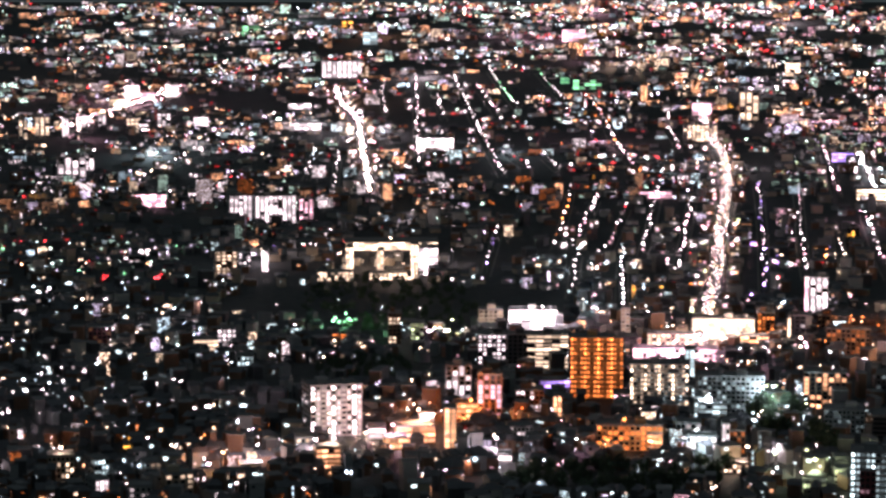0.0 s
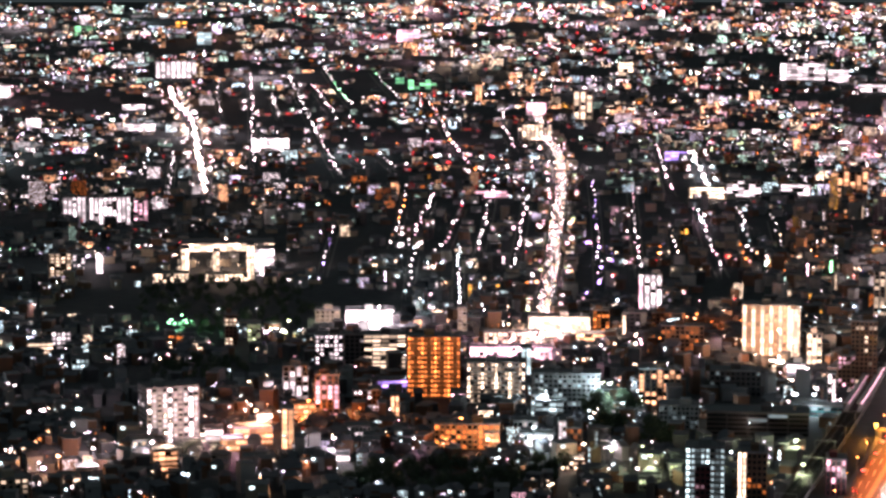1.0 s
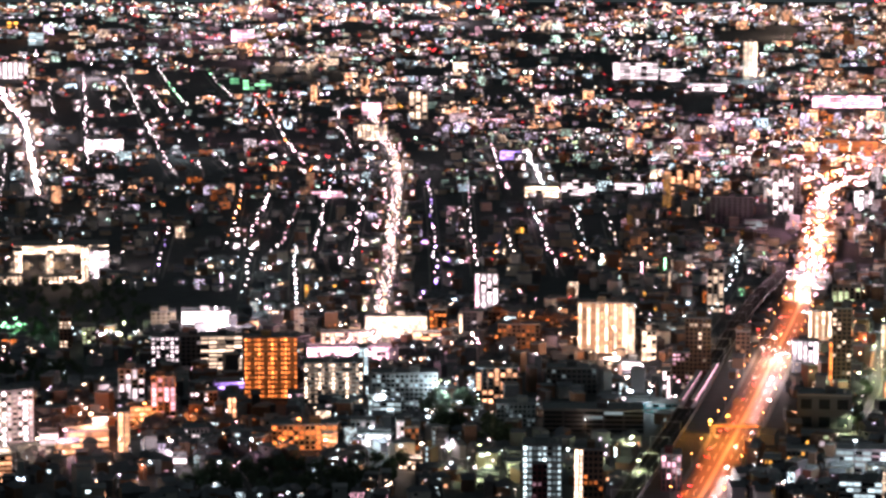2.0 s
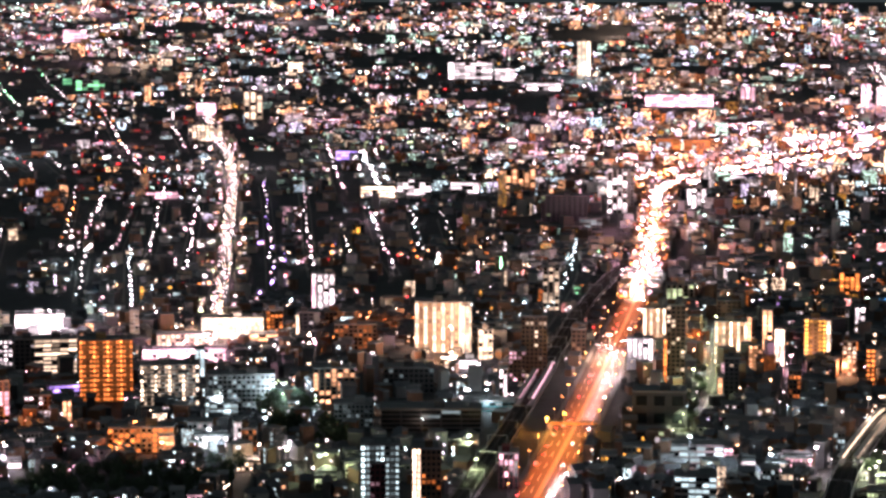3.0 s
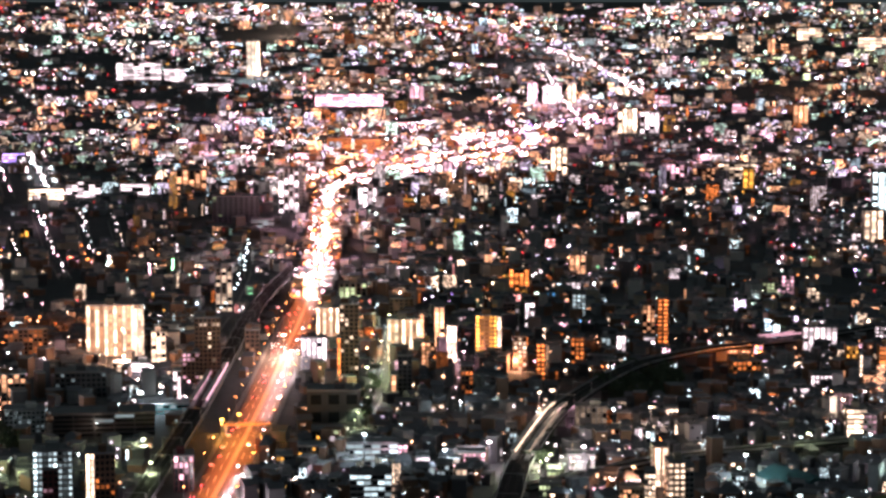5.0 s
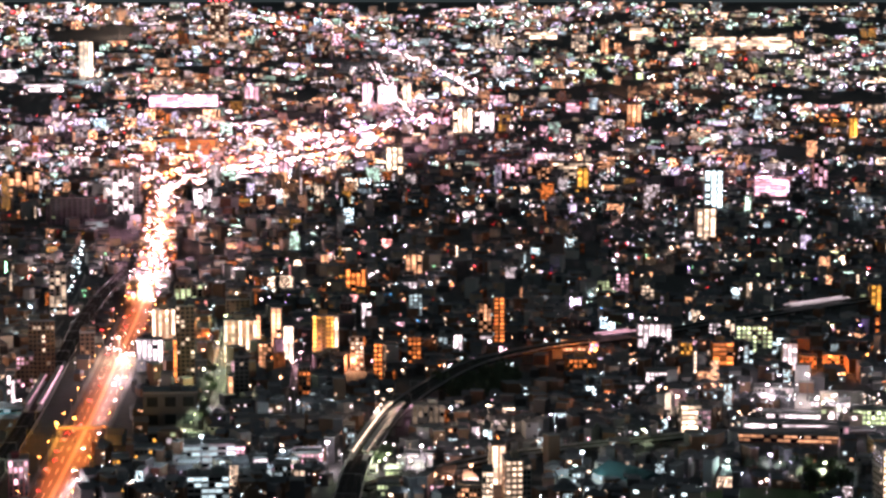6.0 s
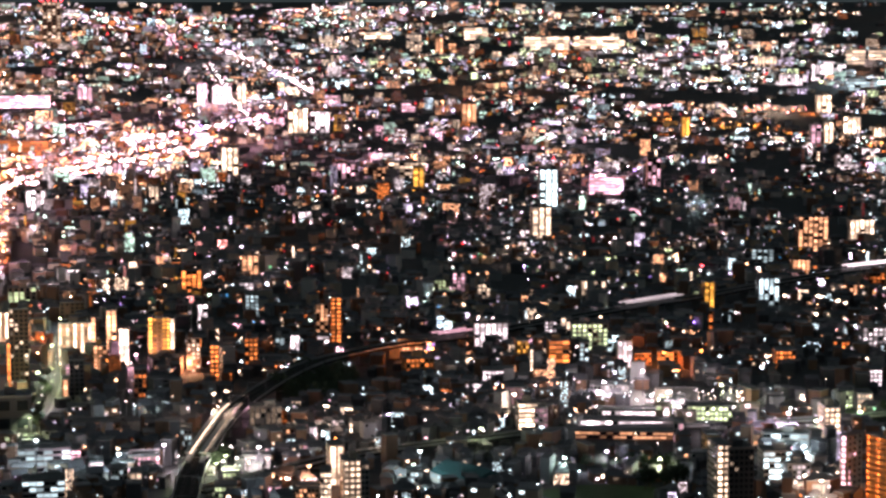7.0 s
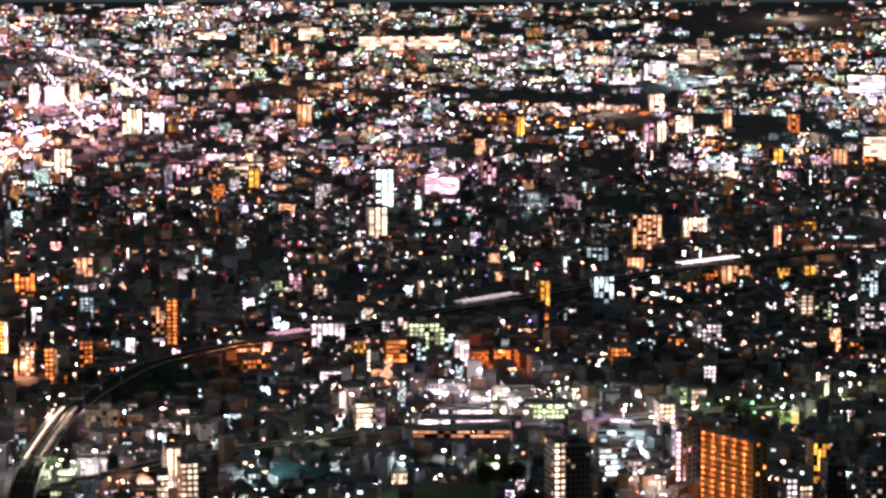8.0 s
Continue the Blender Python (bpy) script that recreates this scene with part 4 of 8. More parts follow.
block("apartment_block", "grey concrete apartment block with some windows lit bluish white", 123.5, 1249.2, 6.0, 14, 9.2, 0, "grey", "cool", 1.12, "grid", 3, 0.5)
block("shop", "low brown-tiled shop with some windows lit white", 72.8, 1357.2, 12.9, 12, 4.6, 0, "brown", "white", 2.4, "grid", 6, 0.5)
block("shop", "low beige-tiled shop with some windows lit warm orange", 90.9, 1293.4, 11.1, 12, 5.7, 0, "beige", "warm", 1.49, "grid", 6, 0.6)
block("shop", "low grey concrete shop with some windows lit white", 43.4, 1254.5, 12.0, 12, 4.3, 0, "grey", "white", 2.4, "grid", 6, 0.5)
block("hotel", "tall beige-tiled hotel with all window columns lit cream", -109.5, 1579.3, 38.4, 18, 33.6, 0, "beige", "cream", 2.56, "column", 13, 1, fine=True, hue2="warm")
block("hotel_wing", "tall pale rendered hotel wing with all window columns lit cream", -94.5, 1576.3, 6.0, 18, 32.1, 0, "pale", "cream", 2.8, "column", 2, 1)
block("apartment_block", "pale rendered apartment block with most window columns lit cream", -79.3, 1548.9, 9.6, 14, 19.5, 0, "pale", "cream", 3.2, "column", 3, 0.8)
block("shop", "pale rendered shop with all long window bands lit white", -85.6, 1448.4, 13.1, 12, 14.8, 0, "pale", "white", 4.8, "band", 4, 1)
block("shop", "beige-tiled shop with most long window bands lit cream", -98.6, 1473.6, 10.5, 12, 10.7, 0, "beige", "cream", 3.2, "band", 4, 0.8)
block("apartment_block", "tall pale rendered apartment block with some window columns lit cream", -42.0, 1790.8, 12.8, 14, 32.7, 0, "pale", "cream", 1.12, "column", 3, 0.55)
block("apartment_block", "tall brown-tiled apartment block with few windows lit cream", -44.1, 1441.8, 15.8, 16, 43.3, 0, "brown", "cream", 1.28, "grid", 6, 0.16, fine=True)
block("apartment_block", "brown-tiled apartment block with few windows lit pinkish white", -53.8, 1426.9, 10.2, 14, 24.2, 0, "brown", "pink", 1.92, "grid", 4, 0.25)
block("factory_hall", "low teal-roofed factory hall with some long window bands lit bluish white", -67.1, 1353.8, 29.7, 20, 5.3, 0, "teal", "cool", 0.48, "band", 8, 0.5)
block("shop", "low pale rendered shop with most long window bands lit white", -77.2, 1391.5, 19.9, 10, 2.7, 0, "pale", "white", 3.2, "band", 9, 0.7)
block("apartment_block", "brown-tiled apartment block with some window columns lit white", -59.9, 1373.0, 4.6, 14, 21.3, 0, "brown", "white", 2.4, "column", 2, 0.6)
block("factory_hall", "dark-clad factory hall with few windows lit bluish white", -118.8, 1412.7, 30.4, 20, 15.1, 0, "dark", "cool", 0.32, "grid", 10, 0.1, fine=True)
block("factory_hall", "dark-clad factory hall with few long window bands lit bluish white", -95.8, 1284.6, 55.2, 24, 12.5, 0, "dark", "cool", 0.32, "band", 5, 0.05, fine=True)
block("apartment_block", "brown-tiled apartment block with few windows lit warm orange", -190.2, 1686.0, 24.2, 14, 12.3, 0, "brown", "warm", 0.4, "grid", 8, 0.25)
block("apartment_block", "tall beige-tiled apartment block with all window columns lit cream", 32.2, 1580.3, 15.1, 14, 30.5, 0, "beige", "cream", 2.72, "column", 7, 1, hue2="warm")
block("apartment_block", "tall brown-tiled apartment block with all window columns lit deep orange", 36.5, 1454.8, 2.4, 12, 28.2, 0, "brown", "orange", 1.98, "column", 1, 1)
block("apartment_block", "tall brown-tiled apartment block with few windows lit cream", 42.8, 1454.6, 11.8, 14, 49.2, 0, "brown", "cream", 1.44, "grid", 4, 0.15, fine=True)
block("apartment_block", "dark-clad apartment block with all window columns lit white", 21.7, 1503.7, 16.5, 14, 21.1, 0, "dark", "white", 3.36, "column", 5, 0.95)
block("apartment_block", "beige-tiled apartment block with some window columns lit yellow-green", 56.2, 1809.2, 21.5, 14, 17.4, 0, "beige", "lime", 1.04, "column", 5, 0.6)
block("apartment_block", "grey concrete apartment block with most window columns lit white", 80.3, 1821.7, 8.7, 14, 18.4, 0, "grey", "white", 2.4, "column", 2, 0.8)
block("apartment_block", "brown-tiled apartment block with some windows lit warm orange", 89.6, 1732.8, 18.2, 14, 16.7, 0, "brown", "warm", 0.25, "grid", 5, 0.3)
block("apartment_block", "beige-tiled apartment block with all window columns lit cream", 81.2, 1541.5, 21.3, 14, 27.6, 0, "beige", "cream", 2.72, "column", 9, 1, fine=True, hue2="warm")
block("apartment_block", "brown-tiled apartment block with all window columns lit warm orange", 95.1, 1577.7, 3.8, 14, 26.0, 0, "brown", "warm", 2.23, "column", 1, 1)
block("apartment_block", "dark-clad apartment block with few windows lit cream", 74.8, 1407.6, 8.7, 14, 23.9, 0, "dark", "cream", 0.4, "grid", 3, 0.05)
block("apartment_block", "brown-tiled apartment block with all window columns lit warm orange", 68.1, 1407.9, 3.4, 14, 12.3, 0, "brown", "warm", 1.98, "column", 1, 1)
block("apartment_block", "tall beige-tiled apartment block with most window columns lit warm orange", 104.4, 1537.7, 6.6, 14, 35.7, 0, "beige", "warm", 2.2, "column", 2, 0.9)
block("apartment_block", "pale rendered apartment block with all window columns lit cream", 112.2, 1534.8, 6.6, 14, 23.8, 0, "pale", "cream", 4.4, "column", 2, 1)
block("apartment_block", "ochre-tiled apartment block with most windows lit warm orange", 94.7, 1500.9, 8.6, 14, 18.2, 0, "orange", "warm", 1.98, "grid", 3, 0.9)
block("apartment_block", "tall ochre-tiled apartment block with all open galleries lit amber", 134.5, 1525.8, 14.6, 14, 31.8, 0, "orange", "amber", 1.79, "gallery", 5, 1)
block("apartment_block", "tall beige-tiled apartment block with all window columns lit cream", 142.4, 1525.1, 3.6, 12, 31.1, 0, "beige", "cream", 3.6, "column", 1, 1)
block("apartment_block", "dark-clad apartment block with few windows lit warm orange", 160.9, 1646.5, 8.7, 14, 23.9, 0, "dark", "warm", 0.99, "grid", 3, 0.2)
block("apartment_block", "brown-tiled apartment block with most window columns lit deep orange", 187.2, 1835.5, 15.8, 14, 23.1, 0, "brown", "orange", 1.98, "column", 4, 0.85)
block("apartment_block", "pale rendered apartment block with most window columns lit white", 178.9, 1678.5, 7.2, 14, 19.5, 0, "pale", "white", 3.04, "column", 2, 0.9)
block("apartment_block", "grey concrete apartment block with most windows lit white", 168.5, 1679.6, 5.6, 14, 17.9, 0, "grey", "white", 2.4, "grid", 2, 0.7)
block("apartment_block", "beige-tiled apartment block with most window columns lit warm orange", 243.6, 1918.1, 13.8, 14, 21.3, 0, "beige", "warm", 1.79, "column", 3, 0.85)
block("apartment_block", "low pale rendered apartment block with most windows lit white", 233.4, 1863.2, 11.6, 14, 8.1, 0, "pale", "white", 3.2, "grid", 3, 0.8)
block("apartment_block", "grey concrete apartment block with most open galleries lit bluish white", 216.8, 1697.5, 9.8, 14, 23.1, 0, "grey", "cool", 1.28, "gallery", 3, 0.9)
block("apartment_block", "brown-tiled apartment block with some window columns lit warm orange", 254.7, 1612.6, 8.6, 14, 26.0, 0, "brown", "warm", 1.19, "column", 3, 0.6)
block("apartment_block", "low pale rendered apartment block with all long window bands lit white", 250.9, 1586.4, 7.6, 14, 7.8, 0, "pale", "white", 3.6, "band", 2, 1)
block("apartment_block", "tall brown-tiled apartment block with all open galleries lit deep orange", 257.4, 1569.7, 7.6, 14, 36.1, 0, "brown", "orange", 1.98, "gallery", 2, 1)
block("apartment_block", "tall brown-tiled apartment block with all open galleries lit deep orange", 158.3, 1421.2, 5.4, 14, 28.4, 0, "brown", "orange", 1.98, "gallery", 2, 1)
block("apartment_block", "dark-clad apartment block with some windows lit cream", 175.6, 1493.6, 7.9, 14, 18.2, 0, "dark", "cream", 2.4, "grid", 3, 0.55)
block("apartment_block", "brown-tiled apartment block with some windows lit cream", 153.3, 1496.0, 8.6, 14, 21.8, 0, "brown", "cream", 2.4, "grid", 3, 0.5)
block("apartment_block", "brown-tiled apartment block with most window columns lit deep orange", 160.7, 1542.6, 5.9, 14, 15.0, 0, "brown", "orange", 1.74, "column", 2, 0.9)
block("apartment_block", "pale rendered apartment block with all window columns lit white", 222.4, 1522.7, 5.9, 14, 17.9, 0, "pale", "white", 3.04, "column", 2, 1)
block("apartment_block", "grey concrete apartment block with most window columns lit bluish white", 214.1, 1523.9, 8.8, 14, 16.4, 0, "grey", "cool", 0.8, "column", 3, 0.7)
block("apartment_block", "brown-tiled apartment block with most windows lit deep orange", 188.6, 1482.8, 8.5, 14, 23.1, 0, "brown", "orange", 1.69, "grid", 3, 0.75)
block("apartment_block", "brown-tiled apartment block with some windows lit deep orange", 112.4, 1409.1, 7.4, 14, 17.1, 0, "brown", "orange", 1.09, "grid", 3, 0.4)
block("apartment_block", "dark-clad apartment block with few windows lit cream", 122.4, 1408.3, 13.5, 14, 10.3, 0, "dark", "cream", 0.4, "grid", 4, 0.15)
block("apartment_block", "beige-tiled apartment block with most windows lit pinkish white", 95.0, 1173.2, 15.7, 14, 10.4, 0, "beige", "pink", 2.56, "grid", 7, 0.8)
block("apartment_block", "low pale rendered apartment block with most long window bands lit white", 109.0, 1204.0, 10.4, 14, 5.9, 0, "pale", "white", 1.28, "band", 4, 0.8)
block("office_block", "grey concrete office block with most long window bands lit bluish white", 44.1, 1193.4, 31.3, 16, 11.7, 0, "grey", "cool", 1.28, "band", 7, 0.7, fine=True)
block("office_block", "grey concrete office block with some long window bands lit bluish white", 42.0, 1091.6, 19.4, 14, 16.7, 0, "grey", "cool", 1.76, "band", 6, 0.65, fine=True)
block("apartment_block", "pale rendered apartment block with most windows lit pinkish white", 62.0, 1210.4, 7.5, 14, 7.7, 0, "pale", "pink", 4.0, "grid", 3, 0.9)
block("apartment_block", "grey concrete apartment block with most window columns lit cream", 170.1, 1276.8, 17.8, 14, 14.4, 0, "grey", "cream", 0.28, "column", 6, 0.9)
block("apartment_block", "brown-tiled apartment block with most windows lit deep orange", 180.3, 1278.9, 3.7, 14, 12.6, 0, "brown", "orange", 0.79, "grid", 2, 0.7)
block("apartment_block", "beige-tiled apartment block with most window columns lit pinkish white", 182.1, 1222.8, 5.3, 14, 13.9, 6, "beige", "pink", 3.2, "column", 2, 0.9)
block("apartment_block", "pale rendered apartment block with most window columns lit white", 187.9, 1222.0, 4.1, 14, 12.7, 6, "pale", "white", 3.2, "column", 2, 0.9)
block("apartment_block", "grey concrete apartment block with most window columns lit bluish white", 193.3, 1214.9, 4.7, 14, 12.0, 6, "grey", "cool", 2.72, "column", 2, 0.9)
block("apartment_block", "brown-tiled apartment block with some windows lit warm orange", 179.2, 1239.2, 6.6, 14, 9.2, 0, "brown", "warm", 0.79, "grid", 3, 0.5)
block("apartment_block", "beige-tiled apartment block with all window columns lit cream", 186.0, 1134.3, 7.2, 14, 19.1, 8, "beige", "cream", 2.08, "column", 2, 1)
block("apartment_block", "beige-tiled apartment block with all open galleries lit cream", 187.0, 1094.5, 8.5, 14, 19.6, 8, "beige", "cream", 3.36, "gallery", 3, 1)
block("apartment_block", "grey concrete apartment block with some windows lit cream", 192.7, 1093.5, 4.3, 14, 17.9, 8, "grey", "cream", 0.24, "grid", 2, 0.3)
block("apartment_block", "pale rendered apartment block with most windows lit cream", 172.9, 1086.7, 5.2, 14, 16.2, 0, "pale", "cream", 2.4, "grid", 3, 0.7)
block("apartment_block", "beige-tiled apartment block with some windows lit warm orange", 75.0, 1285.9, 18.4, 14, 8.2, 0, "beige", "warm", 1.29, "grid", 8, 0.4)
block("apartment_block", "low ochre-tiled apartment block with most windows lit warm orange", 85.0, 1252.4, 12.0, 14, 4.3, 0, "orange", "warm", 1.98, "grid", 6, 0.7)
block("warehouse", "dark-clad warehouse with few windows lit warm orange", 29.8, 1308.3, 29.9, 22, 19.7, 0, "dark", "warm", 0.3, "grid", 3, 0.0, row_m=9, fine=True)
block("office_block", "low dark-clad office block with few windows lit amber", 25.6, 1255.0, 17.9, 16, 7.3, 0, "dark", "amber", 1.24, "grid", 8, 0.12)
block("office_block", "dark-clad office block with some windows lit amber", 15.8, 1194.2, 14.2, 14, 10.5, 0, "dark", "amber", 1.74, "grid", 6, 0.45)
block("office_block", "dark-clad office block with some windows lit amber", 1.7, 1165.9, 8.3, 14, 11.4, 0, "dark", "amber", 1.74, "grid", 4, 0.3)
block("apartment_block", "maroon-tiled apartment block with some window columns lit pinkish white", -46.9, 1137.8, 9.8, 14, 17.3, 0, "maroon", "pink", 2.4, "column", 4, 0.35)
block("apartment_block", "brown-tiled apartment block with few windows lit warm orange", -18.0, 1550.8, 9.6, 12, 20.2, 0, "brown", "warm", 0.6, "grid", 3, 0.15)
block("tower_block", "tall brown-tiled tower block with most windows lit cream", 179.9, 3971.8, 30.3, 40, 70.9, 0, "brown", "cream", 1.76, "grid", 4, 0.7, row_m=5.5)
block("apartment_block", "beige-tiled apartment block with all window columns lit cream", -35.9, 3520.4, 20.1, 14, 54.7, 0, "beige", "cream", 2.88, "column", 3, 1, row_m=4.8)
block("office_block", "tall pale rendered office block with some window columns lit white", 9.9, 2323.8, 19.9, 20, 43.2, 0, "pale", "white", 2.08, "column", 4, 0.55, row_m=3.2)
block("apartment_block", "grey concrete apartment block with some windows lit cream", 20.2, 2368.0, 13.5, 14, 37.2, 0, "grey", "cream", 0.4, "grid", 3, 0.3, row_m=3.3)
block("apartment_block", "ochre-tiled apartment block with most window columns lit warm orange", -88.9, 2435.4, 31.3, 16, 26.7, 0, "orange", "warm", 1.49, "column", 5, 0.7, row_m=3.4)
block("apartment_block", "pale rendered apartment block with most window columns lit warm orange", -104.7, 2466.4, 15.3, 14, 21.2, 0, "pale", "warm", 1.98, "column", 3, 0.9, row_m=3.4)
block("apartment_block", "pale rendered apartment block with most window columns lit white", -71.9, 2447.7, 11.7, 14, 17.5, 0, "pale", "white", 3.2, "column", 2, 0.9, row_m=3.4)
block("factory_hall", "dark-clad factory hall with few windows lit yellow-green", -40.8, 2262.8, 45.3, 24, 24.9, 0, "dark", "lime", 0.48, "grid", 9, 0.06)
block("apartment_block", "grey concrete apartment block with long window bands lit bluish white", -15.3, 2228.4, 21.2, 14, 7.5, 0, "grey", "cool", 0.8, "band", 4, 0.4)
block("department_store", "ochre-tiled department store with all long window bands lit deep orange", 70.3, 2744.5, 28.8, 14, 19.6, 0, "orange", "orange", 1.19, "band", 3, 1, row_m=3.8)
block("department_store", "ochre-tiled department store with all long window bands lit deep orange", 102.8, 2743.5, 30.1, 14, 18.3, 0, "orange", "orange", 0.99, "band", 3, 1, row_m=3.8)
block("shopping_centre", "pale rendered shopping centre with all long window bands lit white", -202.7, 3501.0, 65.1, 20, 24.8, 0, "pale", "white", 2.88, "band", 8, 0.95, row_m=4.8)
block("shopping_centre", "low pale rendered shopping centre with all long window bands lit white", -150.3, 3483.1, 29.9, 20, 18.1, 0, "pale", "white", 3.2, "band", 4, 0.95, row_m=4.8)
block("warehouse", "low pale rendered warehouse with all long window bands lit white", -91.1, 3372.5, 48.2, 20, 11.2, 0, "pale", "white", 4.0, "band", 6, 0.95, row_m=4.6)
block("shopping_centre", "pale rendered shopping centre with long window bands lit pinkish white", 95.5, 3198.6, 91.4, 20, 16.6, 0, "pale", "pink", 6.4, "band", 12, 1, row_m=4.4)
block("apartment_block", "pale rendered apartment block with all window columns lit pinkish white", 187.1, 3206.5, 19.9, 14, 25.8, 0, "pale", "pink", 3.2, "column", 3, 1, row_m=4.4)
block("apartment_block", "pale rendered apartment block with all window columns lit pinkish white", 340.1, 3170.0, 13.7, 14, 33.1, 0, "pale", "pink", 3.2, "column", 2, 1, row_m=4.4)
block("apartment_block", "pale rendered apartment block with all window columns lit white", 365.0, 3155.3, 25.7, 14, 30.0, 0, "pale", "white", 2.88, "column", 4, 0.95, row_m=4.4)
block("apartment_block", "grey concrete apartment block with all window columns lit cream", 392.6, 3163.9, 12.1, 14, 33.1, 0, "grey", "cream", 2.56, "column", 2, 0.95, row_m=4.4)
block("apartment_block", "grey concrete apartment block with all window columns lit cream", 420.7, 3233.2, 9.3, 14, 20.0, 0, "grey", "cream", 2.4, "column", 2, 0.95, row_m=4.5)
block("apartment_block", "beige-tiled apartment block with all window columns lit cream", 430.9, 2911.8, 23.8, 20, 29.3, 0, "beige", "cream", 4.0, "column", 4, 0.95, row_m=4.0)
block("apartment_block", "pale rendered apartment block with all window columns lit white", 457.8, 2907.7, 23.8, 20, 25.1, 0, "pale", "white", 3.2, "column", 4, 0.95, row_m=4.0)
block("apartment_block", "beige-tiled apartment block with most windows lit amber", 483.6, 2914.1, 15.5, 14, 21.0, 0, "beige", "amber", 0.99, "grid", 3, 0.8, row_m=4.1)
block("apartment_block", "beige-tiled apartment block with all window columns lit cream", 298.4, 2511.8, 18.1, 20, 37.3, 0, "beige", "cream", 4.0, "column", 3, 0.95, row_m=3.5)
block("apartment_block", "pale rendered apartment block with most window columns lit cream", 225.1, 2519.5, 10.8, 14, 16.9, 0, "pale", "cream", 3.2, "column", 2, 0.9, row_m=3.5)
block("apartment_block", "pale rendered apartment block with most window columns lit white", 166.9, 2503.4, 13.1, 14, 21.5, 0, "pale", "white", 2.8, "column", 2, 0.9, row_m=3.4)
block("apartment_block", "grey concrete apartment block with most window columns lit pinkish white", 178.8, 2502.6, 9.6, 14, 25.1, 0, "grey", "pink", 2.8, "column", 2, 0.9, row_m=3.4)
block("apartment_block", "low pale rendered apartment block with most long window bands lit white", 140.2, 2505.0, 23.9, 14, 11.9, 0, "pale", "white", 4.8, "band", 4, 0.9, row_m=3.4)
block("apartment_block", "pale rendered apartment block with most window columns lit white", 87.4, 2333.1, 18.9, 14, 22.3, 0, "pale", "white", 2.72, "column", 4, 0.8, row_m=3.2)
block("apartment_block", "grey concrete apartment block with most window columns lit white", 172.0, 2187.9, 9.4, 14, 18.9, 0, "grey", "white", 2.4, "column", 2, 0.8)
block("apartment_block", "pale rendered apartment block with most windows lit pinkish white", 156.6, 2348.0, 11.2, 14, 14.6, 0, "pale", "pink", 2.4, "grid", 2, 0.8, row_m=3.2)
block("apartment_block", "brown-tiled apartment block with most window columns lit cream", 207.1, 2381.8, 8.0, 14, 17.1, 0, "brown", "cream", 2.4, "column", 2, 0.9, row_m=3.3)
block("apartment_block", "low ochre-tiled apartment block with most windows lit deep orange", 276.8, 2798.7, 20.1, 14, 13.3, 0, "orange", "orange", 1.49, "grid", 3, 0.8, row_m=3.9)
block("apartment_block", "pale rendered apartment block with all long window bands lit white", 300.0, 2796.3, 16.1, 14, 17.3, 0, "pale", "white", 4.0, "band", 2, 1, row_m=3.9)
block("apartment_block", "low brown-tiled apartment block with most window columns lit cream", 372.3, 2574.6, 18.6, 14, 11.1, 0, "brown", "cream", 2.4, "column", 4, 0.7, row_m=3.6)
block("apartment_block", "beige-tiled apartment block with most window columns lit pinkish white", 423.1, 2523.5, 24.4, 14, 15.8, 0, "beige", "pink", 2.08, "column", 5, 0.7, row_m=3.5)
block("apartment_block", "low brown-tiled apartment block with some windows lit warm orange", 454.4, 2509.5, 24.3, 14, 13.4, 0, "brown", "warm", 1.29, "grid", 5, 0.6, row_m=3.5)
block("apartment_block", "beige-tiled apartment block with most long window bands lit cream", 490.5, 2511.3, 40.2, 16, 17.0, 0, "beige", "cream", 1.76, "band", 7, 0.7, row_m=3.5)
block("apartment_block", "beige-tiled apartment block with all window columns lit amber", 482.4, 2408.8, 11.7, 16, 25.7, 0, "beige", "amber", 1.98, "column", 2, 1, row_m=3.4)
block("apartment_block", "low pale rendered apartment block with most long window bands lit cream", 513.2, 2394.4, 26.8, 14, 9.3, 0, "pale", "cream", 4.0, "band", 5, 0.9, row_m=3.4)
block("apartment_block", "ochre-tiled apartment block with all window columns lit warm orange", 650.9, 2924.9, 18.5, 14, 28.4, 0, "orange", "warm", 1.98, "column", 3, 0.95, row_m=4.1)
block("apartment_block", "pale rendered apartment block with long window bands lit pinkish white", 603.7, 3082.8, 18.0, 14, 11.9, 0, "pale", "pink", 3.2, "band", 3, 0.9, row_m=4.3)
block("apartment_block", "pale rendered apartment block with most window columns lit bluish white", 590.9, 2289.4, 18.2, 16, 36.1, 8, "pale", "cool", 3.2, "column", 3, 0.9, row_m=3.3)
block("apartment_block", "beige-tiled apartment block with all window columns lit cream", 522.3, 2047.6, 17.3, 16, 35.4, 8, "beige", "cream", 3.36, "column", 3, 0.95)
block("apartment_block", "pale rendered apartment block with most windows lit white", 509.3, 2057.4, 8.1, 14, 14.2, 0, "pale", "white", 3.2, "grid", 2, 0.9)
block("apartment_block", "pale rendered apartment block with all window columns lit white", 362.5, 1559.4, 23.0, 14, 17.0, 5, "pale", "white", 3.2, "column", 6, 0.95)
block("apartment_block", "grey concrete apartment block with most windows lit white", 329.7, 1400.0, 18.6, 14, 10.5, 5, "grey", "white", 2.72, "grid", 7, 0.75)
block("apartment_block", "ochre-tiled apartment block with most windows lit amber", 362.0, 1466.7, 7.3, 14, 18.3, 8, "orange", "amber", 1.49, "grid", 4, 0.7)
block("apartment_block", "grey concrete apartment block with most windows lit white", 407.2, 1570.0, 8.5, 14, 15.7, 0, "grey", "white", 2.4, "grid", 3, 0.7)
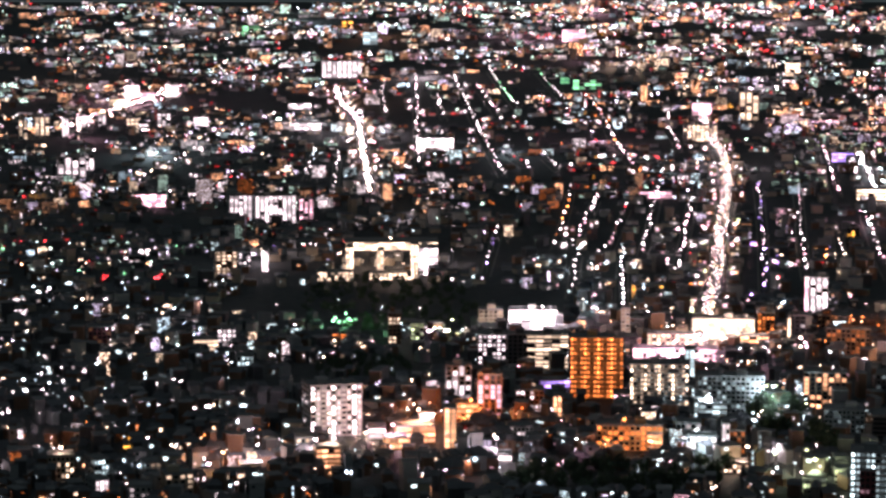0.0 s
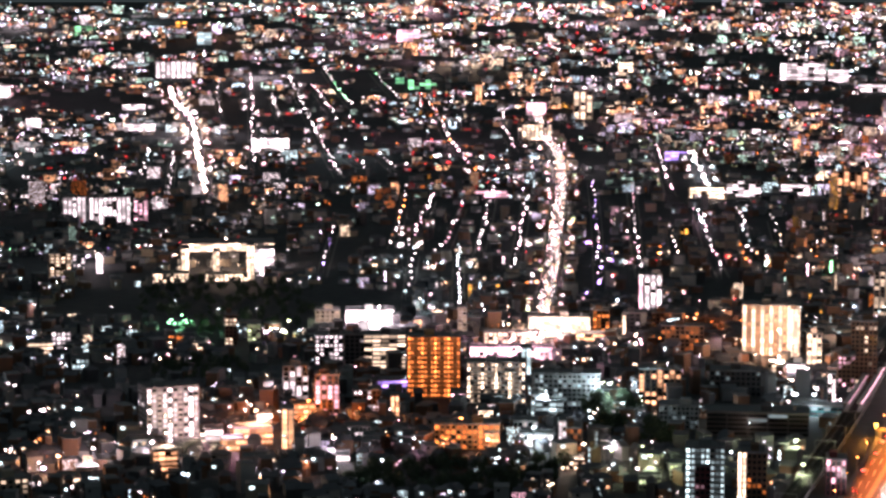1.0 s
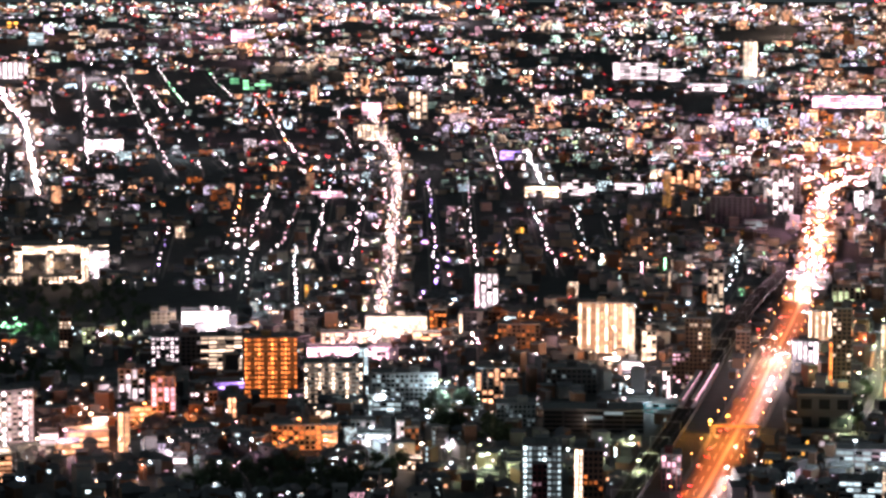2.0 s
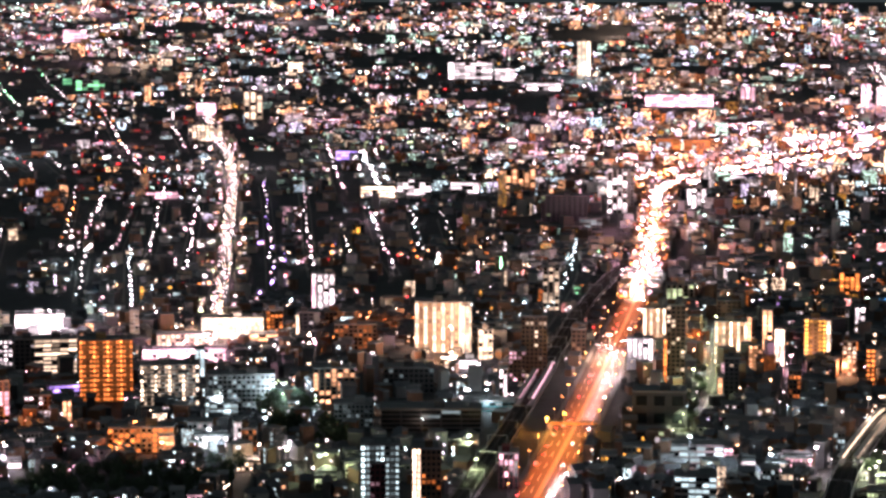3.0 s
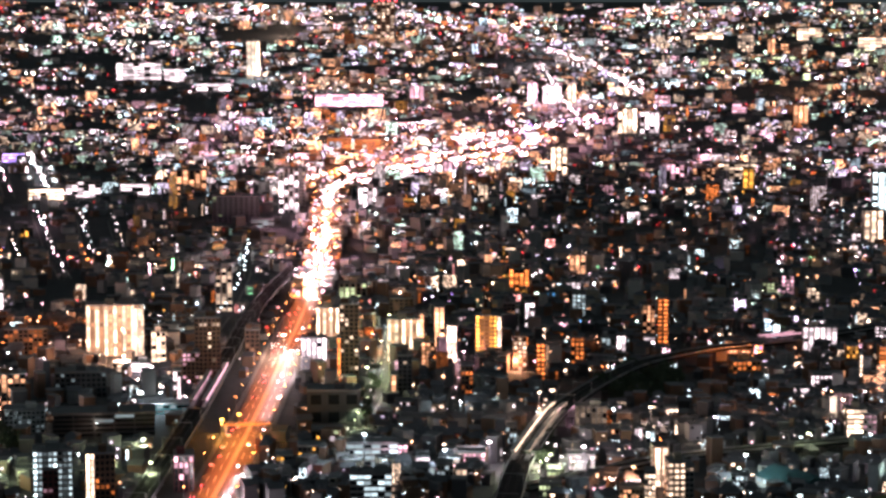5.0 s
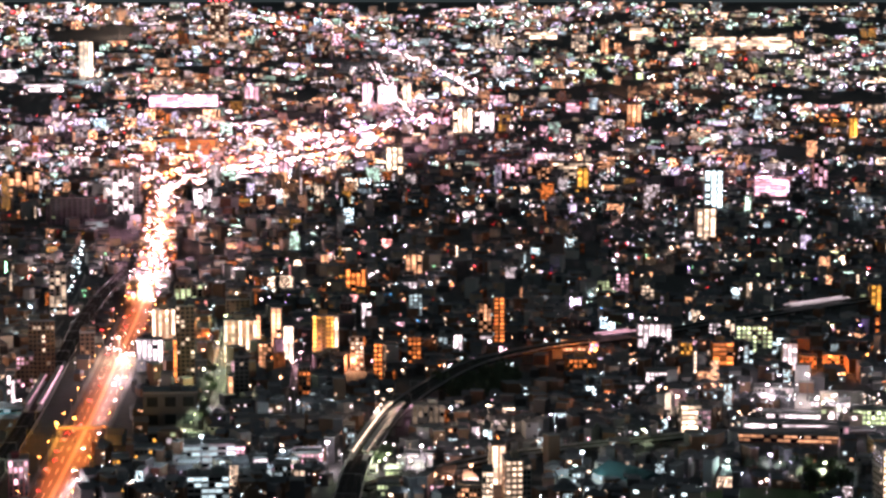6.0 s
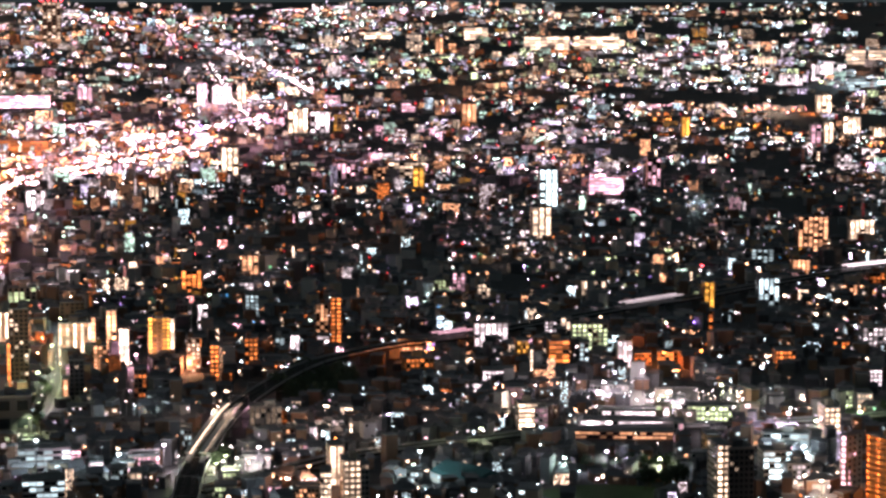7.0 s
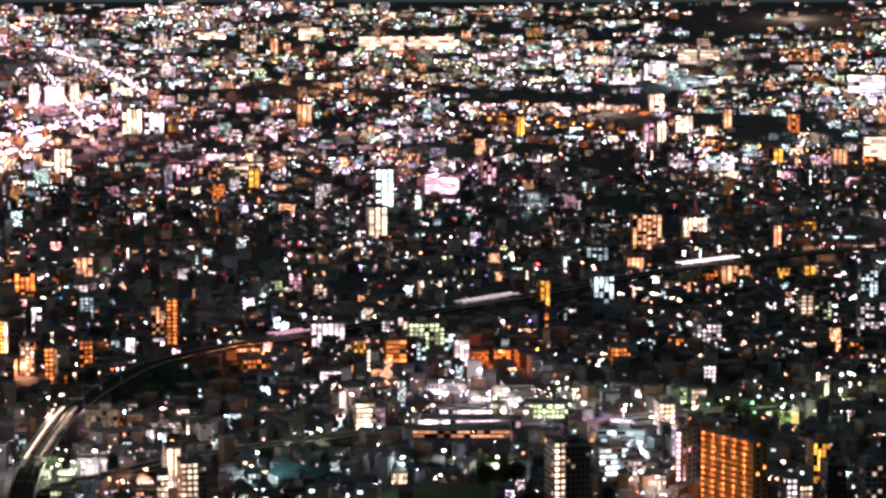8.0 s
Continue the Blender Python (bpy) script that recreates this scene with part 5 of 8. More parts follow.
block("apartment_block", "pale rendered apartment block with most window columns lit cream", 421.4, 1582.8, 7.0, 14, 15.8, 0, "pale", "cream", 2.72, "column", 2, 0.9)
block("apartment_block", "ochre-tiled apartment block with all long window bands lit deep orange", 391.1, 1485.9, 13.3, 14, 14.9, 8, "orange", "orange", 1.59, "band", 3, 0.95)
block("apartment_block", "grey concrete apartment block with most windows lit yellow-green", 420.8, 1518.3, 24.1, 16, 20.6, 5, "grey", "lime", 1.92, "grid", 7, 0.85)
block("apartment_block", "grey concrete apartment block with most windows lit bluish white", 404.4, 1472.5, 6.5, 14, 14.8, 0, "grey", "cool", 2.4, "grid", 2, 0.8)
block("apartment_block", "pale rendered apartment block with most window columns lit white", 428.5, 1460.8, 9.5, 14, 16.9, 5, "pale", "white", 3.2, "column", 3, 0.9)
block("apartment_block", "pale rendered apartment block with most long window bands lit bluish white", 440.5, 1525.9, 11.3, 14, 11.5, 0, "pale", "cool", 3.2, "band", 3, 0.9)
block("apartment_block", "beige-tiled apartment block with some windows lit pinkish white", 325.4, 1339.1, 11.2, 14, 10.0, 0, "beige", "pink", 0.64, "grid", 4, 0.6)
block("apartment_block", "beige-tiled apartment block with all long window bands lit cream", 311.6, 1249.9, 10.5, 12, 16.3, 8, "beige", "cream", 4.0, "band", 3, 1)
block("apartment_block", "pale rendered apartment block with some windows lit pinkish white", 318.4, 1248.1, 7.4, 12, 13.8, 8, "pale", "pink", 0.8, "grid", 3, 0.5)
block("apartment_block", "low pale rendered apartment block with all window columns lit cream", 500.7, 1798.4, 20.4, 14, 10.8, 0, "pale", "cream", 2.88, "column", 6, 0.95)
block("apartment_block", "pale rendered apartment block with some windows lit pinkish white", 393.1, 1802.7, 9.7, 14, 20.4, 0, "pale", "pink", 1.76, "grid", 3, 0.6)
block("apartment_block", "beige-tiled apartment block with some windows lit yellow-green", 378.6, 1797.5, 12.2, 14, 15.9, 0, "beige", "lime", 0.64, "grid", 4, 0.6)
block("apartment_block", "pale rendered apartment block with most windows lit cream", 407.5, 1777.3, 9.6, 14, 14.9, 0, "pale", "cream", 2.4, "grid", 3, 0.8)
block("apartment_block", "low pale rendered apartment block with most windows lit white", 376.3, 1706.3, 16.6, 14, 5.1, 0, "pale", "white", 3.2, "grid", 5, 0.8)
block("apartment_block", "ochre-tiled apartment block with all window columns lit amber", 567.9, 1710.2, 7.8, 14, 20.8, 10, "orange", "amber", 1.98, "column", 2, 0.95)
block("apartment_block", "brown-tiled apartment block with most window columns lit deep orange", 520.7, 1564.4, 3.1, 14, 20.7, 0, "brown", "orange", 0.99, "column", 1, 0.7)
block("apartment_block", "grey concrete apartment block with most window columns lit bluish white", 619.4, 1720.8, 16.0, 14, 20.2, 12, "grey", "cool", 2.56, "column", 4, 0.8)
block("apartment_block", "pale rendered apartment block with most long window bands lit bluish white", 634.4, 1844.5, 11.3, 14, 17.8, 8, "pale", "cool", 4.0, "band", 2, 0.9)
block("apartment_block", "grey concrete apartment block with some windows lit bluish white", 678.9, 1903.3, 19.2, 14, 14.5, 0, "grey", "cool", 1.12, "grid", 4, 0.6)
block("apartment_block", "ochre-tiled apartment block with most window columns lit warm orange", 688.9, 1837.1, 14.2, 14, 15.1, 10, "orange", "warm", 1.79, "column", 4, 0.85)
block("apartment_block", "ochre-tiled apartment block with most window columns lit warm orange", 738.9, 1744.2, 23.1, 14, 20.0, 12, "orange", "warm", 1.79, "column", 5, 0.9)
block("apartment_block", "brown-tiled apartment block with most windows lit deep orange", 726.6, 1767.5, 12.9, 14, 13.8, 10, "brown", "orange", 1.39, "grid", 4, 0.7)
block("apartment_block", "brown-tiled apartment block with most window columns lit warm orange", 687.3, 1718.1, 6.3, 14, 13.4, 10, "brown", "warm", 1.49, "column", 2, 0.9)
block("apartment_block", "brown-tiled apartment block with most window columns lit warm orange", 746.8, 1963.2, 26.6, 16, 31.2, 12, "brown", "warm", 1.3, "column", 6, 0.8)
block("apartment_block", "low beige-tiled apartment block with all long window bands lit cream", 757.5, 1965.9, 11.2, 14, 11.1, 10, "beige", "cream", 3.2, "band", 2, 1)
block("apartment_block", "beige-tiled apartment block with all window columns lit cream", 800.5, 1983.3, 21.6, 16, 23.5, 8, "beige", "cream", 3.36, "column", 5, 0.95)
block("apartment_block", "brown-tiled apartment block with all window columns lit warm orange", 855.2, 1925.4, 7.1, 14, 22.2, 10, "brown", "warm", 1.98, "column", 2, 0.95)
block("apartment_block", "ochre-tiled apartment block with most windows lit amber", 910.9, 1978.3, 11.6, 14, 15.6, 10, "orange", "amber", 1.19, "grid", 3, 0.7)
block("apartment_block", "ochre-tiled apartment block with all window columns lit amber", 802.0, 1740.7, 10.2, 14, 17.5, 10, "orange", "amber", 1.98, "column", 2, 0.95)
block("apartment_block", "beige-tiled apartment block with all open galleries lit cream", 704.9, 1533.8, 9.1, 14, 27.7, 14, "beige", "cream", 3.04, "gallery", 2, 0.95)
block("apartment_block", "grey concrete apartment block with some windows lit yellow-green", 720.0, 1539.5, 12.5, 14, 22.1, 14, "grey", "lime", 0.96, "grid", 4, 0.4)
block("apartment_block", "grey concrete apartment block with some windows lit white", 601.0, 1461.9, 17.1, 14, 20.6, 14, "grey", "white", 1.92, "grid", 5, 0.6)
block("apartment_block", "grey concrete apartment block with most windows lit white", 548.5, 1343.3, 16.0, 14, 12.7, 8, "grey", "white", 3.52, "grid", 6, 0.9)
block("apartment_block", "brown-tiled apartment block with most windows lit deep orange", 527.7, 1433.0, 13.2, 14, 11.8, 8, "brown", "orange", 1.49, "grid", 5, 0.7)
block("apartment_block", "grey concrete apartment block with most windows lit yellow-green", 513.2, 1287.3, 8.7, 14, 10.1, 10, "grey", "lime", 2.08, "grid", 4, 0.75)
block("apartment_block", "grey concrete apartment block with most windows lit cream", 514.6, 1266.1, 8.6, 14, 12.0, 10, "grey", "cream", 2.4, "grid", 4, 0.8)
block("apartment_block", "beige-tiled apartment block with all open galleries lit cream", 457.1, 1169.1, 8.6, 14, 22.6, 14, "beige", "cream", 3.36, "gallery", 3, 1)
block("apartment_block", "tall ochre-tiled apartment block with all open galleries lit deep orange", 430.5, 1022.0, 38.0, 8, 33.2, -50, "orange", "orange", 4.2, "gallery", 20, 1, fine=True, hue2="amber")
block("apartment_block", "tall pale rendered apartment block with all open galleries lit pinkish white", 413.6, 1042.0, 3.4, 14, 32.4, -30, "pale", "pink", 2.8, "gallery", 1, 1)
block("apartment_block", "beige-tiled apartment block with all open galleries lit cream", 443.3, 1020.8, 4.4, 14, 16.3, 16, "beige", "cream", 2.4, "gallery", 2, 1)
block("apartment_block", "tall beige-tiled apartment block with all open galleries lit cream", 352.0, 1036.1, 6.5, 16, 31.6, 16, "beige", "cream", 3.36, "gallery", 2, 1)
block("apartment_block", "tall dark-clad apartment block with few windows lit cream", 359.8, 1033.4, 11.9, 16, 30.0, 16, "dark", "cream", 0.4, "grid", 5, 0.04, fine=True)
block("apartment_block", "ochre-tiled apartment block with most windows lit amber", 388.8, 1160.6, 7.2, 14, 11.9, 12, "orange", "amber", 1.29, "grid", 3, 0.7)
block("shop", "pale rendered shop with most long window bands lit bluish white", 397.2, 1087.3, 14.2, 14, 17.0, 14, "pale", "cool", 3.2, "band", 5, 0.75)
block("apartment_block", "grey concrete apartment block with some windows lit white", 404.1, 1076.1, 11.3, 14, 12.4, 14, "grey", "white", 1.92, "grid", 5, 0.5)
block("apartment_block", "grey concrete apartment block with all open galleries lit white", 451.8, 996.6, 5.4, 14, 16.6, 16, "grey", "white", 3.2, "gallery", 2, 1)
block("apartment_block", "beige-tiled apartment block with all open galleries lit cream", 457.7, 993.9, 6.0, 14, 13.4, 16, "beige", "cream", 3.2, "gallery", 3, 1)
block("apartment_block", "tall ochre-tiled apartment block with most window columns lit amber", 490.9, 1048.4, 8.6, 14, 21.5, 16, "orange", "amber", 1.69, "column", 4, 0.85)
block("apartment_block", "tall dark-clad apartment block with few windows lit warm orange", 473.2, 993.4, 9.3, 14, 22.6, 16, "dark", "warm", 0.6, "grid", 4, 0.1)
block("apartment_block", "tall grey concrete apartment block with some windows lit cream", 485.7, 980.5, 8.1, 14, 24.1, 16, "grey", "cream", 0.96, "grid", 3, 0.3)
block("station", "low pale rendered station with all long window bands lit white", 372.4, 1256.4, 56.2, 12, 3.2, 0, "pale", "white", 4.0, "band", 16, 0.95)
block("station", "low maroon-tiled station with most long window bands lit warm orange", 355.5, 1220.8, 57.5, 12, 4.3, 0, "maroon", "warm", 0.79, "band", 16, 0.7)
block("apartment_block", "pale rendered apartment block with most window columns lit pinkish white", 380.9, 1196.1, 5.4, 14, 12.2, 0, "pale", "pink", 2.4, "column", 2, 0.9)
block("apartment_block", "grey concrete apartment block with most windows lit cream", 677.9, 1368.3, 22.2, 14, 11.1, 10, "grey", "cream", 2.4, "grid", 8, 0.7)
block("apartment_block", "brown-tiled apartment block with most windows lit deep orange", 687.7, 1417.6, 9.1, 14, 11.4, 10, "brown", "orange", 1.19, "grid", 3, 0.7)
block("apartment_block", "grey concrete apartment block with some windows lit white", 745.0, 1508.4, 20.5, 14, 24.3, 12, "grey", "white", 1.76, "grid", 6, 0.6)
block("apartment_block", "grey concrete apartment block with some windows lit bluish white", 803.6, 1636.8, 13.3, 14, 28.9, 12, "grey", "cool", 1.92, "grid", 4, 0.6)
block("apartment_block", "low pale rendered apartment block with most long window bands lit cream", 913.0, 1870.8, 19.8, 14, 10.0, 0, "pale", "cream", 3.2, "band", 4, 0.9)
block("apartment_block", "pale rendered apartment block with long window bands lit bluish white", 927.1, 1934.5, 25.5, 14, 8.2, 0, "pale", "cool", 2.88, "band", 5, 0.8)
block("shop", "low ochre-tiled shop with some windows lit deep orange", 472.4, 1477.2, 33.2, 10, 6.0, 0, "orange", "orange", 1.79, "grid", 12, 0.55)
block("shop", "low ochre-tiled shop with most windows lit deep orange", 442.2, 1466.5, 10.9, 10, 7.4, 0, "orange", "orange", 1.98, "grid", 5, 0.7)
block("shop", "low pale rendered shop with most windows lit pinkish white", 476.6, 1496.5, 22.4, 10, 3.8, 0, "pale", "pink", 3.2, "grid", 8, 0.7)
block("shop", "low ochre-tiled shop with most windows lit deep orange", 591.7, 1510.1, 19.3, 10, 4.7, 0, "orange", "orange", 1.98, "grid", 7, 0.8)
block("shopping_centre", "pale rendered shopping centre with all long window bands lit pinkish white", 667.0, 2352.1, 32.6, 20, 17.5, 0, "pale", "pink", 4.8, "band", 6, 1, row_m=3.4)
block("apartment_block", "brown-tiled apartment block with most window columns lit pinkish white", 722.2, 2360.6, 14.2, 14, 34.1, 8, "brown", "pink", 1.28, "column", 3, 0.7, row_m=3.4)
block("apartment_block", "ochre-tiled apartment block with all window columns lit amber", 875.9, 2734.8, 9.7, 14, 28.6, 8, "orange", "amber", 1.98, "column", 2, 0.95, row_m=3.9)
block("apartment_block", "beige-tiled apartment block with most window columns lit cream", 1131.5, 2942.9, 19.7, 14, 22.4, 8, "beige", "cream", 3.2, "column", 3, 0.9, row_m=4.3)
block("apartment_block", "pale rendered apartment block with most window columns lit pinkish white", 1008.1, 2646.4, 12.3, 14, 25.5, 8, "pale", "pink", 2.4, "column", 2, 0.9, row_m=3.9)
block("apartment_block", "beige-tiled apartment block with most window columns lit cream", 1025.5, 2650.3, 10.9, 14, 27.0, 8, "beige", "cream", 2.88, "column", 2, 0.9, row_m=3.9)
block("apartment_block", "beige-tiled apartment block with all window columns lit cream", 1072.9, 2696.5, 20.9, 14, 26.1, 8, "beige", "cream", 4.0, "column", 4, 0.95, row_m=4.0)
block("apartment_block", "ochre-tiled apartment block with all window columns lit cream", 1091.9, 2656.0, 13.8, 14, 17.7, 8, "orange", "cream", 3.2, "column", 3, 0.95, row_m=3.9)
block("apartment_block", "beige-tiled apartment block with all window columns lit warm orange", 1149.5, 2744.1, 10.0, 14, 25.4, 8, "beige", "warm", 1.79, "column", 2, 0.95, row_m=4.1)
block("apartment_block", "brown-tiled apartment block with most window columns lit deep orange", 1215.1, 2692.5, 15.6, 14, 22.4, 8, "brown", "orange", 1.29, "column", 3, 0.85, row_m=4.1)
block("apartment_block", "ochre-tiled apartment block with most window columns lit amber", 1078.1, 2434.9, 16.6, 14, 20.2, 8, "orange", "amber", 1.79, "column", 3, 0.9, row_m=3.7)
block("apartment_block", "low pale rendered apartment block with all long window bands lit cream", 1134.2, 2505.3, 14.5, 14, 13.1, 8, "pale", "cream", 3.2, "band", 2, 0.95, row_m=3.8)
block("apartment_block", "beige-tiled apartment block with all window columns lit warm orange", 1153.9, 2429.9, 15.5, 14, 16.6, 8, "beige", "warm", 1.98, "column", 3, 0.95, row_m=3.7)
block("apartment_block", "beige-tiled apartment block with all long window bands lit cream", 1206.4, 2445.3, 28.8, 14, 25.9, 8, "beige", "cream", 3.2, "band", 4, 0.95, row_m=3.7)
block("apartment_block", "pale rendered apartment block with most windows lit white", 967.6, 2452.3, 16.5, 14, 17.5, 8, "pale", "white", 2.4, "grid", 4, 0.8, row_m=3.6)
block("shopping_centre", "pale rendered shopping centre with most long window bands lit white", 1455.8, 2986.7, 50.6, 20, 29.8, 0, "pale", "white", 3.2, "band", 6, 0.9, row_m=4.6)
block("apartment_block", "pale rendered apartment block with all long window bands lit cream", 1373.9, 3443.5, 30.0, 14, 22.7, 0, "pale", "cream", 2.4, "band", 3, 0.95, row_m=5.1)
block("apartment_block", "low pale rendered apartment block with all long window bands lit cream", 1422.8, 3472.6, 30.4, 14, 17.7, 0, "pale", "cream", 2.4, "band", 3, 0.95, row_m=5.2)
block("apartment_block", "low ochre-tiled apartment block with most windows lit warm orange", 1557.5, 3414.3, 50.0, 14, 19.4, 0, "orange", "warm", 1.19, "grid", 8, 0.8, row_m=5.2)
block("shopping_centre", "low pale rendered shopping centre with all long window bands lit cream", 968.7, 3771.5, 74.2, 20, 22.0, 0, "pale", "cream", 2.72, "band", 8, 0.95, row_m=5.4)
block("shopping_centre", "low pale rendered shopping centre with all long window bands lit cream", 1056.0, 3764.8, 83.8, 20, 20.2, 0, "pale", "cream", 2.56, "band", 9, 0.95, row_m=5.4)
block("warehouse", "low pale rendered warehouse with all long window bands lit cream", 889.5, 3944.4, 40.4, 20, 20.9, 0, "pale", "cream", 3.2, "band", 4, 1, row_m=5.6)
block("warehouse", "low pale rendered warehouse with all long window bands lit cream", 725.5, 3995.3, 54.1, 20, 11.5, 0, "pale", "cream", 4.8, "band", 6, 1, row_m=5.6)
block("apartment_block", "pale rendered apartment block with most windows lit cream", 754.2, 3803.8, 25.9, 14, 27.4, 0, "pale", "cream", 2.4, "grid", 4, 0.8, row_m=5.3)
block("apartment_block", "ochre-tiled apartment block with most window columns lit warm orange", 773.8, 3695.6, 12.6, 14, 32.0, 0, "orange", "warm", 1.29, "column", 2, 0.9, row_m=5.2)
block("apartment_block", "low ochre-tiled apartment block with most windows lit warm orange", 810.3, 3767.7, 12.8, 14, 16.3, 0, "orange", "warm", 1.29, "grid", 2, 0.9, row_m=5.3)
block("apartment_block", "low pale rendered apartment block with most window columns lit white", 1194.6, 3239.4, 44.4, 14, 14.7, 0, "pale", "white", 2.4, "column", 8, 0.9, row_m=4.7)
block("apartment_block", "pale rendered apartment block with most window columns lit white", 1263.9, 3271.2, 50.1, 14, 23.2, 0, "pale", "white", 3.2, "column", 8, 0.85, row_m=4.8)
block("apartment_block", "pale rendered apartment block with long window bands lit bluish white", 1265.4, 3141.4, 40.3, 14, 17.6, 0, "pale", "cool", 1.6, "band", 5, 0.8, row_m=4.7)
block("apartment_block", "low pale rendered apartment block with most window columns lit cream", 1235.7, 3463.9, 35.0, 14, 15.6, 0, "pale", "cream", 2.4, "column", 6, 0.9, row_m=5.1)
block("apartment_block", "beige-tiled apartment block with most window columns lit cream", -456.4, 3039.1, 24.9, 16, 34.9, 0, "beige", "cream", 2.4, "column", 3, 0.8, row_m=4.2)
block("apartment_block", "pale rendered apartment block with long window bands lit pinkish white", -522.7, 3068.5, 25.2, 14, 16.2, 0, "pale", "pink", 4.8, "band", 3, 1, row_m=4.3)
block("shop", "pale rendered shop with most windows lit cream", -483.6, 2830.7, 41.0, 14, 19.1, 0, "pale", "cream", 4.0, "grid", 8, 0.85, row_m=3.9)
block("apartment_block", "low pale rendered apartment block with most long window bands lit cream", -465.4, 3524.8, 22.0, 14, 20.1, 0, "pale", "cream", 3.2, "band", 3, 0.9, row_m=4.9)
block("shop", "low pale rendered shop with all long window bands lit violet", -296.7, 2687.3, 24.5, 14, 10.3, 0, "pale", "violet", 4.8, "band", 4, 1, row_m=3.7)
block("shop", "low pale rendered shop with all long window bands lit pinkish white", -458.5, 2377.6, 46.1, 14, 6.9, 0, "pale", "pink", 4.8, "band", 8, 1, row_m=3.3)
block("warehouse", "low pale rendered warehouse with all long window bands lit cream", -234.3, 2410.1, 34.6, 20, 11.5, 0, "pale", "cream", 4.8, "band", 6, 0.95, row_m=3.3)
block("warehouse", "pale rendered warehouse with most long window bands lit white", -198.4, 2428.9, 34.8, 20, 16.3, 0, "pale", "white", 3.2, "band", 6, 0.8, row_m=3.4)
block("warehouse", "low pale rendered warehouse with most long window bands lit white", -147.3, 2444.3, 29.2, 16, 11.7, 0, "pale", "white", 3.2, "band", 5, 0.8, row_m=3.4)
block("sports_hall", "low pale rendered sports hall with most long window bands lit green", -727.8, 3307.5, 40.3, 14, 14.4, 0, "pale", "green", 1.28, "band", 5, 0.8, row_m=4.7)
block("sports_hall", "low teal-roofed sports hall with most long window bands lit green", -773.9, 3364.8, 13.2, 14, 9.8, 0, "teal", "green", 1.12, "band", 2, 0.9, row_m=4.7)
block("sports_hall", "low pale rendered sports hall with most long window bands lit green", -1445.7, 3869.1, 29.5, 14, 15.5, 0, "pale", "green", 1.28, "band", 3, 0.9, row_m=5.7)
block("apartment_block", "pale rendered apartment block with long window bands lit pinkish white", -886.7, 3918.9, 38.3, 14, 20.8, 0, "pale", "pink", 4.8, "band", 4, 1, row_m=5.5)
block("apartment_block", "ochre-tiled apartment block with most window columns lit warm orange", -625.0, 3200.0, 9.3, 14, 21.6, 0, "orange", "warm", 1.49, "column", 2, 0.9, row_m=4.5)
block("apartment_block", "dark-clad apartment block with some window columns lit amber", -225.3, 2133.3, 11.2, 14, 15.4, 0, "dark", "amber", 1.49, "column", 3, 0.6)

# ---- streets ----
lamp_street([(-999.8, 3364.4), (-909.3, 3065.0), (-835.8, 2820.0), (-745.8, 2525.1)], 16, ['white', 'white', 'pink'], 1.27, 8.5, 8, shops=0.2)
lamp_street([(-1070.1, 3199.7), (-1000.2, 3023.8), (-928.1, 2865.2), (-854.1, 2653.8), (-785.7, 2457.2), (-733.3, 2308.3)], 9, ['white', 'white', 'cream', 'pink'], 1.9, 10.8, 16, shops=0.25, wash=8000)
lamp_street([(-945.5, 3380.0), (-863.6, 3142.0), (-797.4, 2944.8), (-728.7, 2742.4), (-681.5, 2604.6), (-635.9, 2473.4)], 14, ['white', 'white', 'pink'], 1.27, 7.6, 8, shops=0.2)
lamp_street([(-902.8, 3144.0), (-861.6, 3016.7), (-830.7, 2929.7)], 14, ['white'], 1.27, 7.6, 7)
lamp_street([(-879.9, 3270.9), (-830.6, 3138.0), (-758.3, 2937.7)], 14, ['white', 'white', 'pink'], 1.27, 7.6, 7)
lamp_street([(-920.4, 3490.6), (-852.2, 3291.9), (-771.9, 3071.4)], 14, ['white', 'white', 'green'], 1.27, 6.8, 7)
lamp_street([(-847.3, 3494.1), (-778.8, 3296.4), (-723.4, 3145.4)], 18, ['white', 'white', 'green'], 1.27, 6.8, 7)
lamp_street([(-696.5, 3183.2), (-635.8, 2983.9), (-584.7, 2802.6), (-537.7, 2652.4), (-492.4, 2514.7)], 14, ['white', 'white', 'pink', 'orange'], 1.27, 6.8, 8, shops=0.2)
# lamps packed far too closely, to imitate one continuous band of lit street
lamp_street([(-528.3, 3092.5), (-475.6, 2849.3), (-426.9, 2658.3), (-386.2, 2423.3), (-361.8, 2252.8), (-340.2, 2099.1), (-317.1, 1944.9), (-298.4, 1803.3), (-281.8, 1673.7), (-266.6, 1565.2)], 1.7, ['white', 'white', 'white', 'cream', 'pink', 'pink', 'warm', 'lime'], 0.6, 6.0, 18, shops=0.2, wash=14000, spread=0.28)
lamp_street([(-361.7, 2476.9), (-334.5, 2313.0), (-307.0, 2137.7), (-285.2, 1995.5), (-261.2, 1837.1)], 15, ['white', 'white', 'pink', 'violet'], 1.06, 8.5, 8, shops=0.2)
lamp_street([(-314.3, 2433.7), (-291.9, 2281.3), (-267.9, 2109.6), (-240.2, 1932.1)], 15, ['white', 'white', 'pink'], 1.06, 7.6, 8, shops=0.2)
lamp_street([(-245.1, 2186.7), (-229.8, 2081.4), (-214.2, 1983.0)], 17, ['white', 'white', 'cream'], 1.02, 6.8, 7)
lamp_street([(-234.8, 2317.7), (-216.5, 2200.2), (-198.7, 2084.6), (-173.2, 1939.3)], 15, ['white', 'white', 'pink', 'cool'], 1.06, 7.6, 8, shops=0.2)
